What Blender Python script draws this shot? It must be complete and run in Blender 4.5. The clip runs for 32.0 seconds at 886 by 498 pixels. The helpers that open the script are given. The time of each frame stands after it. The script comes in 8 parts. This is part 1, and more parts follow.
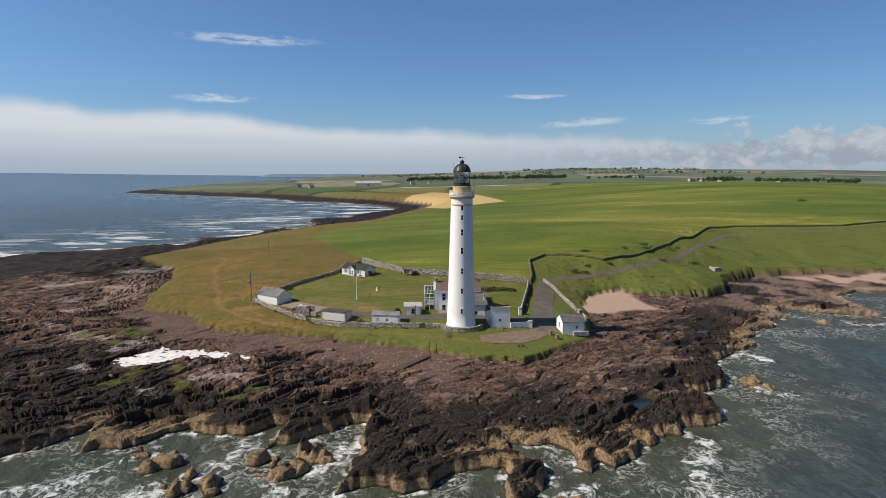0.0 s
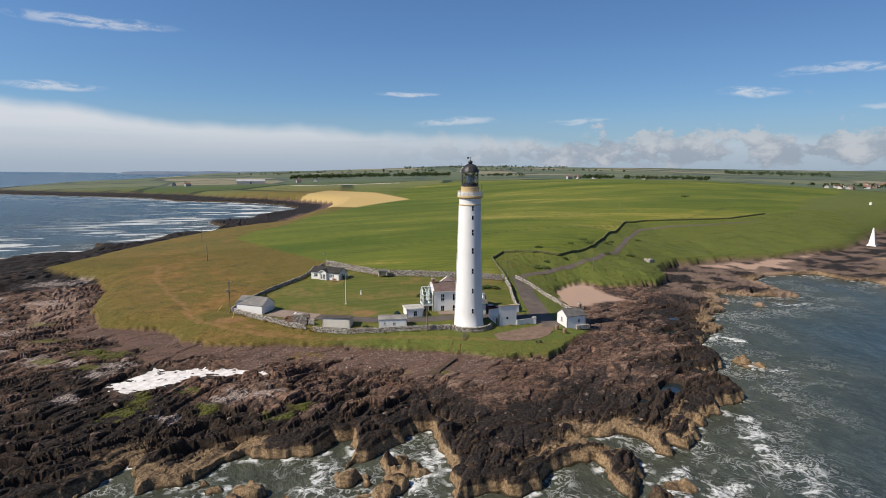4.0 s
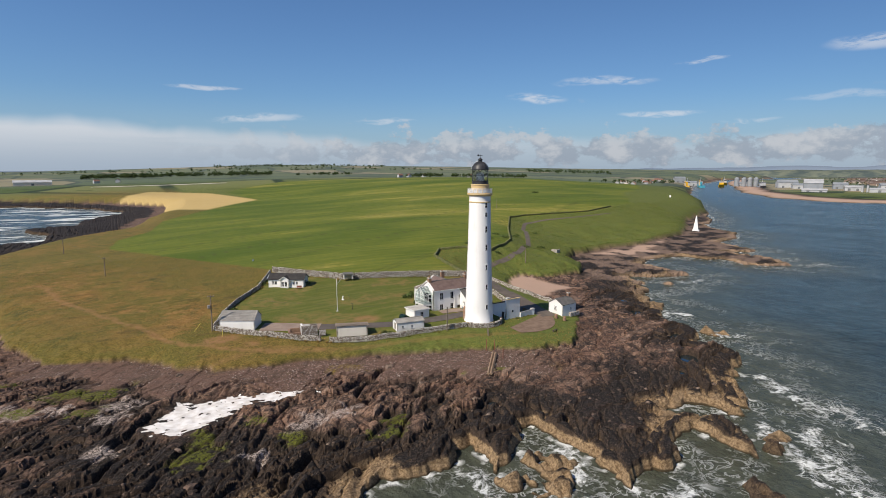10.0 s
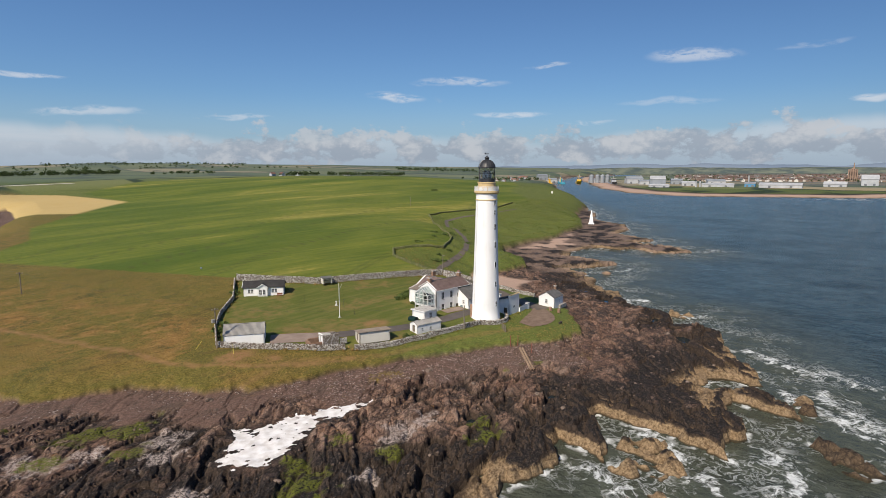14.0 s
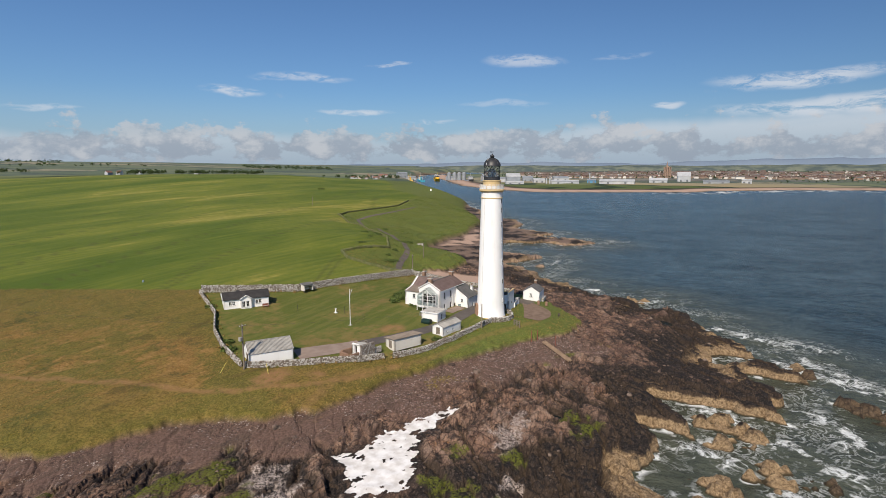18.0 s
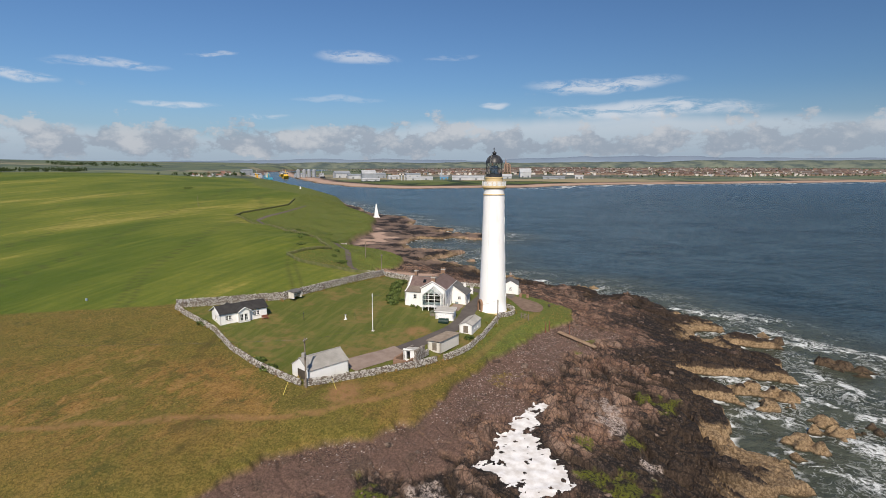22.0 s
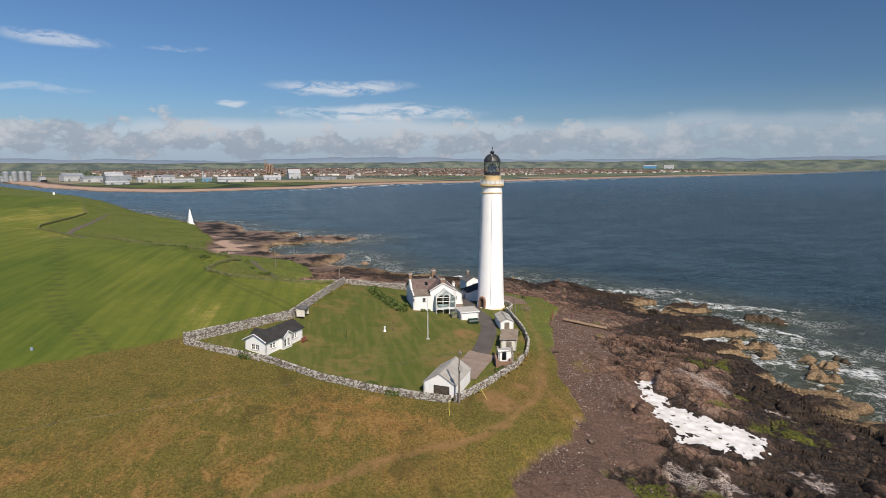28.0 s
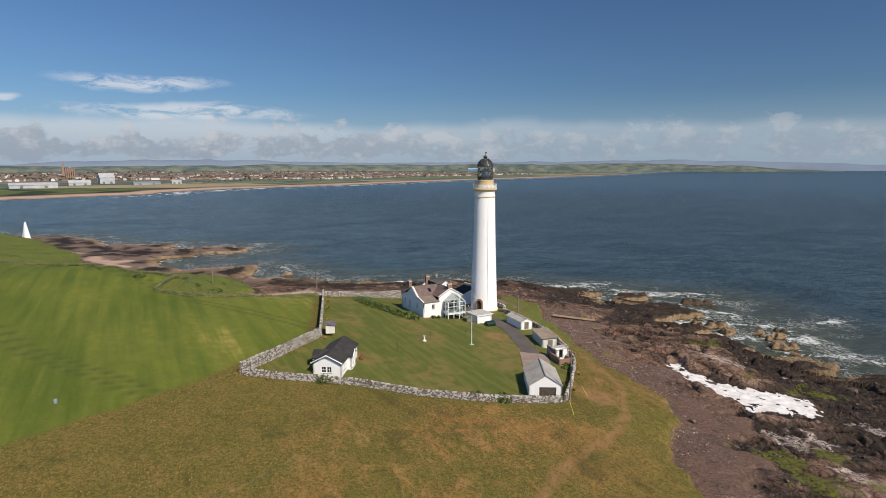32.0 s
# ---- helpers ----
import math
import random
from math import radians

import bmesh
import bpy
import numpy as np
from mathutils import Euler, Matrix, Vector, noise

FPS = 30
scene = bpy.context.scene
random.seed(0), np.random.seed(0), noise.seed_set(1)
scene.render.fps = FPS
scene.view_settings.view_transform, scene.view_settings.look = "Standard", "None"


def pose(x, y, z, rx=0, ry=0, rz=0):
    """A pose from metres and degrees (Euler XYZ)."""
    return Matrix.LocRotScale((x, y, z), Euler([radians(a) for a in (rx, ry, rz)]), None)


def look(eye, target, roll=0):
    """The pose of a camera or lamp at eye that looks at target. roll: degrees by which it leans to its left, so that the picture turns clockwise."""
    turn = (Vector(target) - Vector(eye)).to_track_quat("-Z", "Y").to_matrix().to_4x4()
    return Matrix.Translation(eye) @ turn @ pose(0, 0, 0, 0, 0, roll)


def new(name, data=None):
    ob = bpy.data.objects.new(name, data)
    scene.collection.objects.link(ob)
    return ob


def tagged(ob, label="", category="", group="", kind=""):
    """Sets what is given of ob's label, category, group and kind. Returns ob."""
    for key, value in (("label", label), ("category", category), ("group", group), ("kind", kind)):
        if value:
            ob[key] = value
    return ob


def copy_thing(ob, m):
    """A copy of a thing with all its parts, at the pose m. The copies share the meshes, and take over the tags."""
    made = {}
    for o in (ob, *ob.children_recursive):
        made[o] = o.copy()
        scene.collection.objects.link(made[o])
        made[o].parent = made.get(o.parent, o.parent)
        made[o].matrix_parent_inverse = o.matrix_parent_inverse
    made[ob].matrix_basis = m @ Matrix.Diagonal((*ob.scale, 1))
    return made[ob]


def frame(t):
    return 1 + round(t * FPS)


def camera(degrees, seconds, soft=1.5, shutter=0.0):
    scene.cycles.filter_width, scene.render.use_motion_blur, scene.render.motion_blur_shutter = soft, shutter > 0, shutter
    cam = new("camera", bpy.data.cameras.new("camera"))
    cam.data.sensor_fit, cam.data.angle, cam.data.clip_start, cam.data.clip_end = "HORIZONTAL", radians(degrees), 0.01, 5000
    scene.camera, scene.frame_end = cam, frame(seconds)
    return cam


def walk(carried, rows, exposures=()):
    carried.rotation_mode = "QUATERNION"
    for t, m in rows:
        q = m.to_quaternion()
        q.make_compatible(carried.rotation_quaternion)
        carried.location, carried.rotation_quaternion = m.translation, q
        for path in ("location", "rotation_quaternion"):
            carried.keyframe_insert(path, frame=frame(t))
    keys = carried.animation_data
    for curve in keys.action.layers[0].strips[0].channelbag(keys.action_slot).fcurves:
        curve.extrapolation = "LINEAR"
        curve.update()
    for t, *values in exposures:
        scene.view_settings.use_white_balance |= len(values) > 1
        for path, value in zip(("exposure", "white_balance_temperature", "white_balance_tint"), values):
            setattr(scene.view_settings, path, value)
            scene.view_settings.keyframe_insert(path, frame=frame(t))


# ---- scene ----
cam = camera(75.93, 32.0, 0.6)
# t, eye x, y, z, yaw, pitch, roll
PATH_ROWS = [
    (0.0, -4.42, -132.82, 42.19, -0.00, -7.53, -0.09),
    (0.5, -8.09, -132.56, 42.29, -1.51, -7.55, -0.09),
    (1.0, -11.83, -132.27, 42.37, -3.01, -7.59, -0.12),
    (1.5, -15.60, -131.88, 42.53, -4.54, -7.65, -0.12),
    (2.0, -19.29, -131.38, 42.57, -6.06, -7.67, -0.12),
    (2.5, -23.08, -130.83, 42.68, -7.59, -7.73, -0.14),
    (3.0, -26.94, -130.20, 42.68, -9.16, -7.73, -0.16),
    (3.5, -30.82, -129.45, 42.77, -10.77, -7.74, -0.16),
    (5.5, -45.60, -125.51, 42.78, -16.96, -7.82, -0.16),
    (6.0, -49.16, -124.31, 42.74, -18.52, -7.85, -0.13),
    (6.5, -52.67, -122.99, 42.74, -20.04, -7.88, -0.11),
    (7.0, -56.25, -121.53, 42.70, -21.61, -7.88, -0.12),
    (7.5, -59.79, -119.95, 42.67, -23.19, -7.87, -0.10),
    (8.0, -63.26, -118.29, 42.60, -24.73, -7.85, -0.09),
    (8.5, -66.63, -116.50, 42.52, -26.28, -7.87, -0.08),
    (9.0, -69.96, -114.65, 42.41, -27.84, -7.86, -0.04),
    (9.5, -73.42, -112.67, 42.40, -29.48, -7.85, -0.03),
    (10.0, -76.88, -110.54, 42.43, -31.11, -7.85, -0.02),
    (10.5, -80.35, -108.28, 42.39, -32.77, -7.83, -0.02),
    (11.0, -83.79, -105.81, 42.45, -34.48, -7.86, 0.00),
    (11.5, -87.15, -103.22, 42.44, -36.21, -7.86, 0.01),
    (12.0, -90.43, -100.48, 42.44, -37.92, -7.92, 0.05),
    (12.5, -93.68, -97.64, 42.43, -39.66, -7.95, 0.05),
    (13.0, -96.83, -94.65, 42.44, -41.41, -7.96, 0.07),
    (13.5, -99.68, -91.74, 42.43, -43.06, -7.99, 0.09),
    (14.0, -102.72, -88.51, 42.44, -44.87, -8.04, 0.10),
    (14.5, -105.67, -85.15, 42.47, -46.68, -8.07, 0.14),
    (16.5, -116.46, -70.17, 42.40, -54.16, -8.16, 0.02),
    (17.0, -118.96, -66.12, 42.46, -56.14, -8.21, 0.06),
    (17.5, -121.35, -61.98, 42.51, -58.10, -8.23, 0.07),
    (18.0, -123.62, -57.72, 42.58, -60.08, -8.27, 0.08),
    (18.5, -125.74, -53.38, 42.60, -62.06, -8.31, 0.09),
    (19.0, -127.64, -48.95, 42.64, -64.03, -8.37, 0.11),
    (19.5, -129.44, -44.52, 42.65, -66.01, -8.44, 0.11),
    (20.0, -131.13, -39.92, 42.67, -68.03, -8.51, 0.09),
    (20.5, -132.67, -35.30, 42.62, -70.05, -8.52, 0.09),
    (21.0, -134.10, -30.58, 42.67, -72.08, -8.56, 0.08),
    (21.5, -135.37, -25.76, 42.66, -74.13, -8.59, 0.05),
    (22.0, -136.47, -20.89, 42.63, -76.19, -8.60, 0.04),
    (22.5, -137.37, -15.99, 42.59, -78.24, -8.62, 0.03),
    (23.0, -138.14, -11.07, 42.55, -80.31, -8.61, 0.04),
    (23.5, -138.74, -6.07, 42.50, -82.39, -8.61, 0.07),
    (24.0, -139.17, -1.10, 42.48, -84.47, -8.62, 0.10),
    (24.5, -139.39, 3.96, 42.48, -86.56, -8.63, 0.13),
    (25.0, -139.40, 9.01, 42.50, -88.63, -8.61, 0.17),
    (25.5, -139.18, 14.07, 42.44, -90.70, -8.59, 0.15),
    (27.5, -136.35, 34.08, 42.20, -99.10, -8.57, 0.09),
    (28.0, -135.32, 39.07, 42.18, -101.21, -8.53, 0.03),
    (28.5, -134.12, 44.02, 42.15, -103.35, -8.49, -0.00),
    (29.0, -132.72, 49.01, 42.15, -105.52, -8.44, -0.03),
    (29.5, -131.09, 53.91, 42.21, -107.68, -8.42, -0.03),
    (30.0, -129.27, 58.79, 42.27, -109.83, -8.36, -0.04),
    (30.5, -127.29, 63.61, 42.31, -112.00, -8.32, -0.04),
    (31.0, -125.17, 68.29, 42.37, -114.15, -8.28, -0.01),
    (31.5, -122.89, 72.91, 42.41, -116.35, -8.24, -0.00),
    (32.0, -120.42, 77.49, 42.53, -118.55, -8.23, 0.02),
]
walk(cam, [(t, pose(x, y, z, 90 + pitch, roll, yaw)) for t, x, y, z, yaw, pitch, roll in PATH_ROWS], exposures=[(0.0, 0.05, 6750, 12), (32.0, 0.05, 6750, 12)])

# ---- daylight: clear afternoon sky with a cloud bank low over the horizon ----
SUN_TO = Vector((-0.70, -0.13, 0.70)).normalized()
sun = new("sun", bpy.data.lights.new("sun", "SUN"))
sun.data.energy, sun.data.angle, sun.data.color = 5.0, radians(0.53), (1.0, 0.915, 0.775)
sun.matrix_world = look(SUN_TO * 400, (0, 0, 0))

world = bpy.data.worlds.new("sky")
scene.world = world
world.use_nodes = True
wn, wl = world.node_tree.nodes, world.node_tree.links
wn.clear()


def wnode(kind, **kw):
    n = wn.new(kind)
    for k, v in kw.items():
        n.inputs[k].default_value = v
    return n


def wmath(op, a, b=None, clamp=False):
    n = wn.new("ShaderNodeMath")
    n.operation, n.use_clamp = op, clamp
    for i, v in enumerate((a, b)):
        if v is None:
            continue
        if isinstance(v, (int, float)):
            n.inputs[i].default_value = v
        else:
            wl.new(v, n.inputs[i])
    return n.outputs[0]


def wramp(fac, lo, hi, a=0.0, b=1.0):
    n = wn.new("ShaderNodeMapRange")
    n.interpolation_type = "SMOOTHSTEP"
    wl.new(fac, n.inputs["Value"])
    for k, v in zip(("From Min", "From Max", "To Min", "To Max"), (lo, hi, a, b)):
        n.inputs[k].default_value = v
    return n.outputs["Result"]


def wmix(fac, a, b):
    n = wn.new("ShaderNodeMix")
    n.data_type = "RGBA"
    for key, v in ((0, fac), (6, a), (7, b)):
        if isinstance(v, tuple):
            n.inputs[key].default_value = v
        elif isinstance(v, (int, float)):
            n.inputs[key].default_value = v
        else:
            wl.new(v, n.inputs[key])
    return n.outputs[2]


sky = wn.new("ShaderNodeTexSky")
sky.sky_type, sky.sun_disc = "NISHITA", False
sky.sun_elevation = math.asin(SUN_TO.z)
sky.sun_rotation = math.atan2(SUN_TO.x, SUN_TO.y)
sky.altitude, sky.air_density, sky.dust_density, sky.ozone_density = 40.0, 1.0, 0.6, 2.0
coord = wn.new("ShaderNodeTexCoord").outputs["Generated"]
sep = wn.new("ShaderNodeSeparateXYZ")
wl.new(coord, sep.inputs[0])
DX, DY, DZ = sep.outputs
azim = wmath("ARCTAN2", DX, DY)


def cloud_noise(sx, sz, scale, detail, rough, seed, dist=0.0):
    """Cloud texture laid out by compass direction and height above the horizon."""
    c = wn.new("ShaderNodeCombineXYZ")
    wl.new(wmath("MULTIPLY", azim, sx), c.inputs[0])
    wl.new(wmath("MULTIPLY", DZ, sz), c.inputs[1])
    c.inputs[2].default_value = seed
    n = wnode("ShaderNodeTexNoise", Scale=scale, Detail=detail, Roughness=rough, Distortion=dist)
    wl.new(c.outputs[0], n.inputs["Vector"])
    return n.outputs["Fac"]


# pale bank low over the horizon, grey-white heaps along it, a few wisps above
edge = cloud_noise(3.0, 2.0, 1.3, 4.0, 0.55, 3.0)
top = wmath("ADD", wramp(azim, -0.6, 0.55, 0.10, 0.055), wramp(azim, 1.0, 1.6, 0.0, 0.022))
top = wmath("ADD", top, wmath("MULTIPLY", wmath("SUBTRACT", edge, 0.5), 0.07))
bank = wmath("MULTIPLY", wramp(wmath("SUBTRACT", top, DZ), -0.005, 0.018), wmath("MULTIPLY", wramp(azim, -0.2, 0.9, 0.92, 0.62), wramp(azim, 1.7, 2.4, 1.0, 0.45)))
streak = cloud_noise(3.0, 40.0, 1.6, 5.0, 0.6, 7.0, 0.3)
bank = wmath("MULTIPLY", bank, wramp(streak, 0.2, 0.6, 0.80, 1.0))
heap = cloud_noise(9.0, 13.0, 2.2, 9.0, 0.62, 11.0)
heap_lvl = wmath("ADD", wramp(DZ, 0.02, 0.10, 0.34, 0.64), wramp(DZ, 0.004, 0.028, 0.20, 0.0))
cumul = wramp(wmath("SUBTRACT", heap, heap_lvl), 0.0, 0.10)
cumul = wmath("MULTIPLY", wmath("MULTIPLY", cumul, wmath("MULTIPLY", wramp(azim, 0.0, 0.55, 0.0, 1.0), wramp(azim, 1.7, 2.4, 1.0, 0.5))), wramp(DZ, 0.125, 0.085))
shade = cloud_noise(9.0, 13.0, 2.2, 9.0, 0.62, 11.25)
lit = wramp(wmath("ADD", wmath("SUBTRACT", heap, shade), wmath("MULTIPLY", DZ, 2.2)), 0.02, 0.30)
# wisps: bearing, height, width, thickness, strength
WISPS = [(-18.0, 0.208, 5.6, 0.0075, 0.8), (-21.4, 0.119, 3.4, 0.006, 0.8), (9.0, 0.135, 3.0, 0.0035, 0.8), (13.5, 0.086, 4.0, 0.006, 0.7), (25.5, 0.083, 2.6, 0.004, 0.6), (40.2, 0.122, 2.6, 0.008, 0.85), (46.6, 0.147, 4.2, 0.007, 0.7),
         (55.0, 0.170, 2.2, 0.003, 0.6), (51.6, 0.092, 3.4, 0.005, 0.85), (59.0, 0.076, 2.2, 0.004, 0.6), (68.0, 0.172, 3.6, 0.011, 0.75), (77.0, 0.175, 2.4, 0.004, 0.4), (91.5, 0.128, 6.4, 0.012, 0.95), (81.2, 0.101, 1.4, 0.005, 0.9), (95.0, 0.088, 9.5, 0.013, 0.95), (66.0, 0.103, 4.0, 0.005, 0.4)]
rag = cloud_noise(10.0, 34.0, 2.0, 7.0, 0.68, 31.0, 0.5)
wav = wmath("MULTIPLY", wmath("SUBTRACT", cloud_noise(6.0, 6.0, 1.5, 3.0, 0.5, 41.0), 0.5), 0.030)
high = wmath("ADD", DZ, wav)
wisp = 0.0
for bearing, up, wide, thick, strength in WISPS:
    du = wmath("DIVIDE", wmath("SUBTRACT", azim, radians(bearing)), radians(wide))
    dv = wmath("DIVIDE", wmath("SUBTRACT", high, up), thick)
    d2 = wmath("ADD", wmath("MULTIPLY", du, du), wmath("MULTIPLY", dv, dv))
    one = wmath("MULTIPLY", wramp(d2, 1.6, 0.0), strength)
    wisp = wmath("ADD", wisp, one)
wisp = wmath("MULTIPLY", wmath("MINIMUM", wisp, 1.0), wramp(rag, 0.36, 0.58))
bg_sky = wn.new("ShaderNodeMix")
bg_sky.data_type, bg_sky.blend_type = "RGBA", "MULTIPLY"
bg_sky.inputs[0].default_value = 1.0
wl.new(sky.outputs[0], bg_sky.inputs[6])
bg_sky.inputs[7].default_value = (0.64, 0.94, 1.28, 1)
deepen = wn.new("ShaderNodeMix")
deepen.data_type, deepen.blend_type = "RGBA", "MULTIPLY"
deepen.inputs[0].default_value = 1.0
wl.new(bg_sky.outputs[2], deepen.inputs[6])
wl.new(wramp(azim, -0.3, 2.7, 1.16, 0.66), deepen.inputs[7])
hazed = wmix(wramp(DZ, 0.0, 0.13, 0.6, 0.0), deepen.outputs[2], (4.6, 6.2, 8.2, 1))
c_bank = wmix(wramp(DZ, 0.0, 0.085), (5.0, 6.1, 7.6, 1), (9.6, 10.0, 10.6, 1))
c_heap = wmix(lit, (3.7, 4.4, 5.5, 1), (7.2, 7.5, 8.0, 1))
col = wmix(wmath("MULTIPLY", bank, 0.88), hazed, c_bank)
col = wmix(wmath("MULTIPLY", cumul, 0.66), col, c_heap)
col = wmix(wmath("MULTIPLY", wisp, 0.72), col, (9.4, 10.0, 10.8, 1))
below = wmix(wramp(DZ, -0.03, -0.004), (0.55, 0.85, 1.1, 1), col)
back = wnode("ShaderNodeBackground", Strength=0.072)
wl.new(below, back.inputs["Color"])
wl.new(back.outputs[0], wn.new("ShaderNodeOutputWorld").inputs["Surface"])


# ---- numbers: noise, distances, the lie of the land ----
def perlin(x, y, seed=0):
    """Gradient noise, about -1 to 1."""
    tab = np.random.RandomState(seed)
    perm = tab.permutation(512)
    ang = tab.rand(512) * 2 * np.pi
    xi, yi = np.floor(x).astype(np.int64), np.floor(y).astype(np.int64)
    fx, fy = x - xi, y - yi
    u, v = fx * fx * fx * (fx * (fx * 6 - 15) + 10), fy * fy * fy * (fy * (fy * 6 - 15) + 10)

    def g(ix, iy, dx, dy):
        h = perm[(perm[ix & 511] + iy) & 511]
        return np.cos(ang[h]) * dx + np.sin(ang[h]) * dy

    a = g(xi, yi, fx, fy)
    b = g(xi + 1, yi, fx - 1, fy)
    c = g(xi, yi + 1, fx, fy - 1)
    d = g(xi + 1, yi + 1, fx - 1, fy - 1)
    return 1.5 * (a + u * (b - a) + v * (c + u * (d - c) - (a + u * (b - a))))


def fbm(x, y, octaves=4, seed=0, gain=0.5):
    out, amp = 0.0, 1.0
    for k in range(octaves):
        out = out + amp * perlin(x * 2 ** k, y * 2 ** k, seed + k)
        amp *= gain
    return out


def ridged(x, y, octaves=4, seed=0, gain=0.5):
    out, amp = 0.0, 1.0
    for k in range(octaves):
        out = out + amp * (1 - 2 * np.abs(perlin(x * 2 ** k, y * 2 ** k, seed + k)))
        amp *= gain
    return out


def cells(x, y, seed=0):
    """Voronoi cells: a random value per cell, the gap to the next cell and the place within the cell."""
    xi, yi = np.floor(x).astype(np.int64), np.floor(y).astype(np.int64)
    d1 = np.full(np.shape(x), 9.0)
    d2 = np.full(np.shape(x), 9.0)
    val, ox, oy = (np.zeros(np.shape(x)) for _ in range(3))
    tab = np.random.RandomState(seed)
    perm, jx, jy, rv = tab.permutation(512), tab.rand(512), tab.rand(512), tab.rand(512)
    for i in (-1, 0, 1):
        for j in (-1, 0, 1):
            h = perm[(perm[(xi + i) & 511] + yi + j) & 511]
            qx, qy = xi + i + jx[h] - x, yi + j + jy[h] - y
            d = np.hypot(qx, qy)
            near = d < d1
            d2 = np.where(near, d1, np.minimum(d2, d))
            val, ox, oy = np.where(near, rv[h], val), np.where(near, qx, ox), np.where(near, qy, oy)
            d1 = np.where(near, d, d1)
    return val, d2 - d1, np.sin(val * 61) * ox + np.cos(val * 83) * oy


def step(a, b, x):
    u = np.clip((x - a) / (b - a), 0, 1)
    return u * u * (3 - 2 * u)


def inside(x, y, poly):
    """Signed distance to a closed outline, positive within it."""
    best = np.full(np.shape(x), 1e18)
    odd = np.zeros(np.shape(x), bool)
    for (ax, ay), (bx, by) in zip(poly, poly[1:] + poly[:1]):
        ex, ey = bx - ax, by - ay
        u = np.clip(((x - ax) * ex + (y - ay) * ey) / (ex * ex + ey * ey), 0, 1)
        best = np.minimum(best, (ax + u * ex - x) ** 2 + (ay + u * ey - y) ** 2)
        if ay != by:
            odd ^= ((ay > y) != (by > y)) & (x < ax + (y - ay) * ex / ey)
    return np.where(odd, 1, -1) * np.sqrt(best)


def off_line(x, y, line):
    """Distance to an open line."""
    best = np.full(np.shape(x), 1e18)
    for (ax, ay), (bx, by) in zip(line, line[1:]):
        ex, ey = bx - ax, by - ay
        u = np.clip(((x - ax) * ex + (y - ay) * ey) / (ex * ex + ey * ey), 0, 1)
        best = np.minimum(best, (ax + u * ex - x) ** 2 + (ay + u * ey - y) ** 2)
    return np.sqrt(best)


# outlines in plan, metres from the lighthouse's axis
COAST = [(-650, 4990), (-700, 2500), (-820, 1780), (-790, 1480), (-700, 1120), (-418, 925), (-300, 850), (-235, 750), (-140, 690), (-84, 615), (-56, 562), (-62, 512),
         (-86, 458), (-97, 392), (-128, 375), (-108, 340), (-108, 290), (-128, 280), (-134, 256), (-140, 229), (-160, 232), (-152, 196), (-194, 169), (-221, 142), (-240, 110), (-190, 35),
         (-140, -15), (-100, -52), (-80, -57), (-70, -53.4), (-66.9, -50.7), (-65, -47.5), (-62.8, -43), (-61.5, -46.6), (-59.4, -51.8), (-55, -50.7)]
COAST += [(-51.7, -48.5), (-49.4, -45.8), (-46.5, -43.4), (-43.5, -45), (-40.7, -46.2), (-37.5, -46), (-34.6, -44.5), (-33.1, -42), (-30.5, -42), (-30.8, -45.8),
          (-31.7, -50.2), (-29.2, -49.3), (-25, -46.5), (-21.5, -43.2), (-20, -41), (-18, -41.5), (-17.7, -46), (-17.5, -50), (-17, -54.5), (-18, -59),
          (-19, -63.3), (-15, -61.2), (-12, -60.8), (-10.3, -62.5), (-6.4, -61), (-3.5, -58), (0.4, -55.8), (4, -56), (4.3, -59.3), (3.4, -64),
          (4, -67.5), (6, -66), (8.8, -62), (11.5, -58.3), (9.8, -55), (6.6, -51.6), (6.8, -48.7), (9.5, -49.2), (13, -48.8), (15.2, -51)]
COAST += [(14.8, -55.8), (17, -57.6), (18.8, -54.2), (20.4, -56.8), (22.5, -54.5), (25, -53.8), (26, -51), (26.5, -47.2), (28, -49.3), (30.2, -48.2),
          (30.2, -45.9), (34.8, -45.8), (36, -43), (38, -42.4), (43.9, -41), (45.2, -35.8), (44.2, -31.9), (42.3, -28), (48.3, -26.3), (53, -23.2),
          (55.2, -16.8), (55.6, -11.8), (60, -6.5), (69.4, 0.5), (74, 3), (73.7, 9), (78, 11.7), (80, 17), (88, 20), (90.2, 27),
          (95, 30), (103, 43.8), (105, 42), (110, 37.5), (127.6, 32), (129, 45), (133, 61), (146, 68.7), (160, 69.7), (168.7, 67.6)]
COAST += [(170.7, 54.3), (177.7, 51), (172, 37), (176.3, 29.7), (188.2, 24.3), (199, 36.6), (203, 46.7), (200, 55.5), (203, 66), (212, 58),
          (222, 59), (228, 74), (233, 91), (266, 98), (296, 116), (315, 154), (363, 179), (404, 206), (471, 261), (569, 342), (638, 400), (839, 545)]
COAST += [(1370, 905), (2300, 1440), (2900, 1500), (3400, 2200), (4990, 2600), (4990, 4990)]
GRASS = [(-600, 4990), (-640, 2500), (-760, 1780), (-740, 1500), (-660, 1180), (-400, 980), (-250, 870), (-170, 760), (-70, 668), (-16, 566),
         (-28, 452), (-46, 384), (-54, 338), (-64, 296), (-104, 238), (-124, 180), (-141, 122), (-112, 92), (-102, 69), (-96, 40), (-88, 24), (-73, 18), (-66, 8), (-60, 2),
         (-50, 1.5), (-40, -1), (-30, -4.5), (-18, -9), (-9, -12.5), (3, -19), (12, -18), (20, -13), (25, -8), (31, -3), (33, 8), (35, 28), (40, 40)]
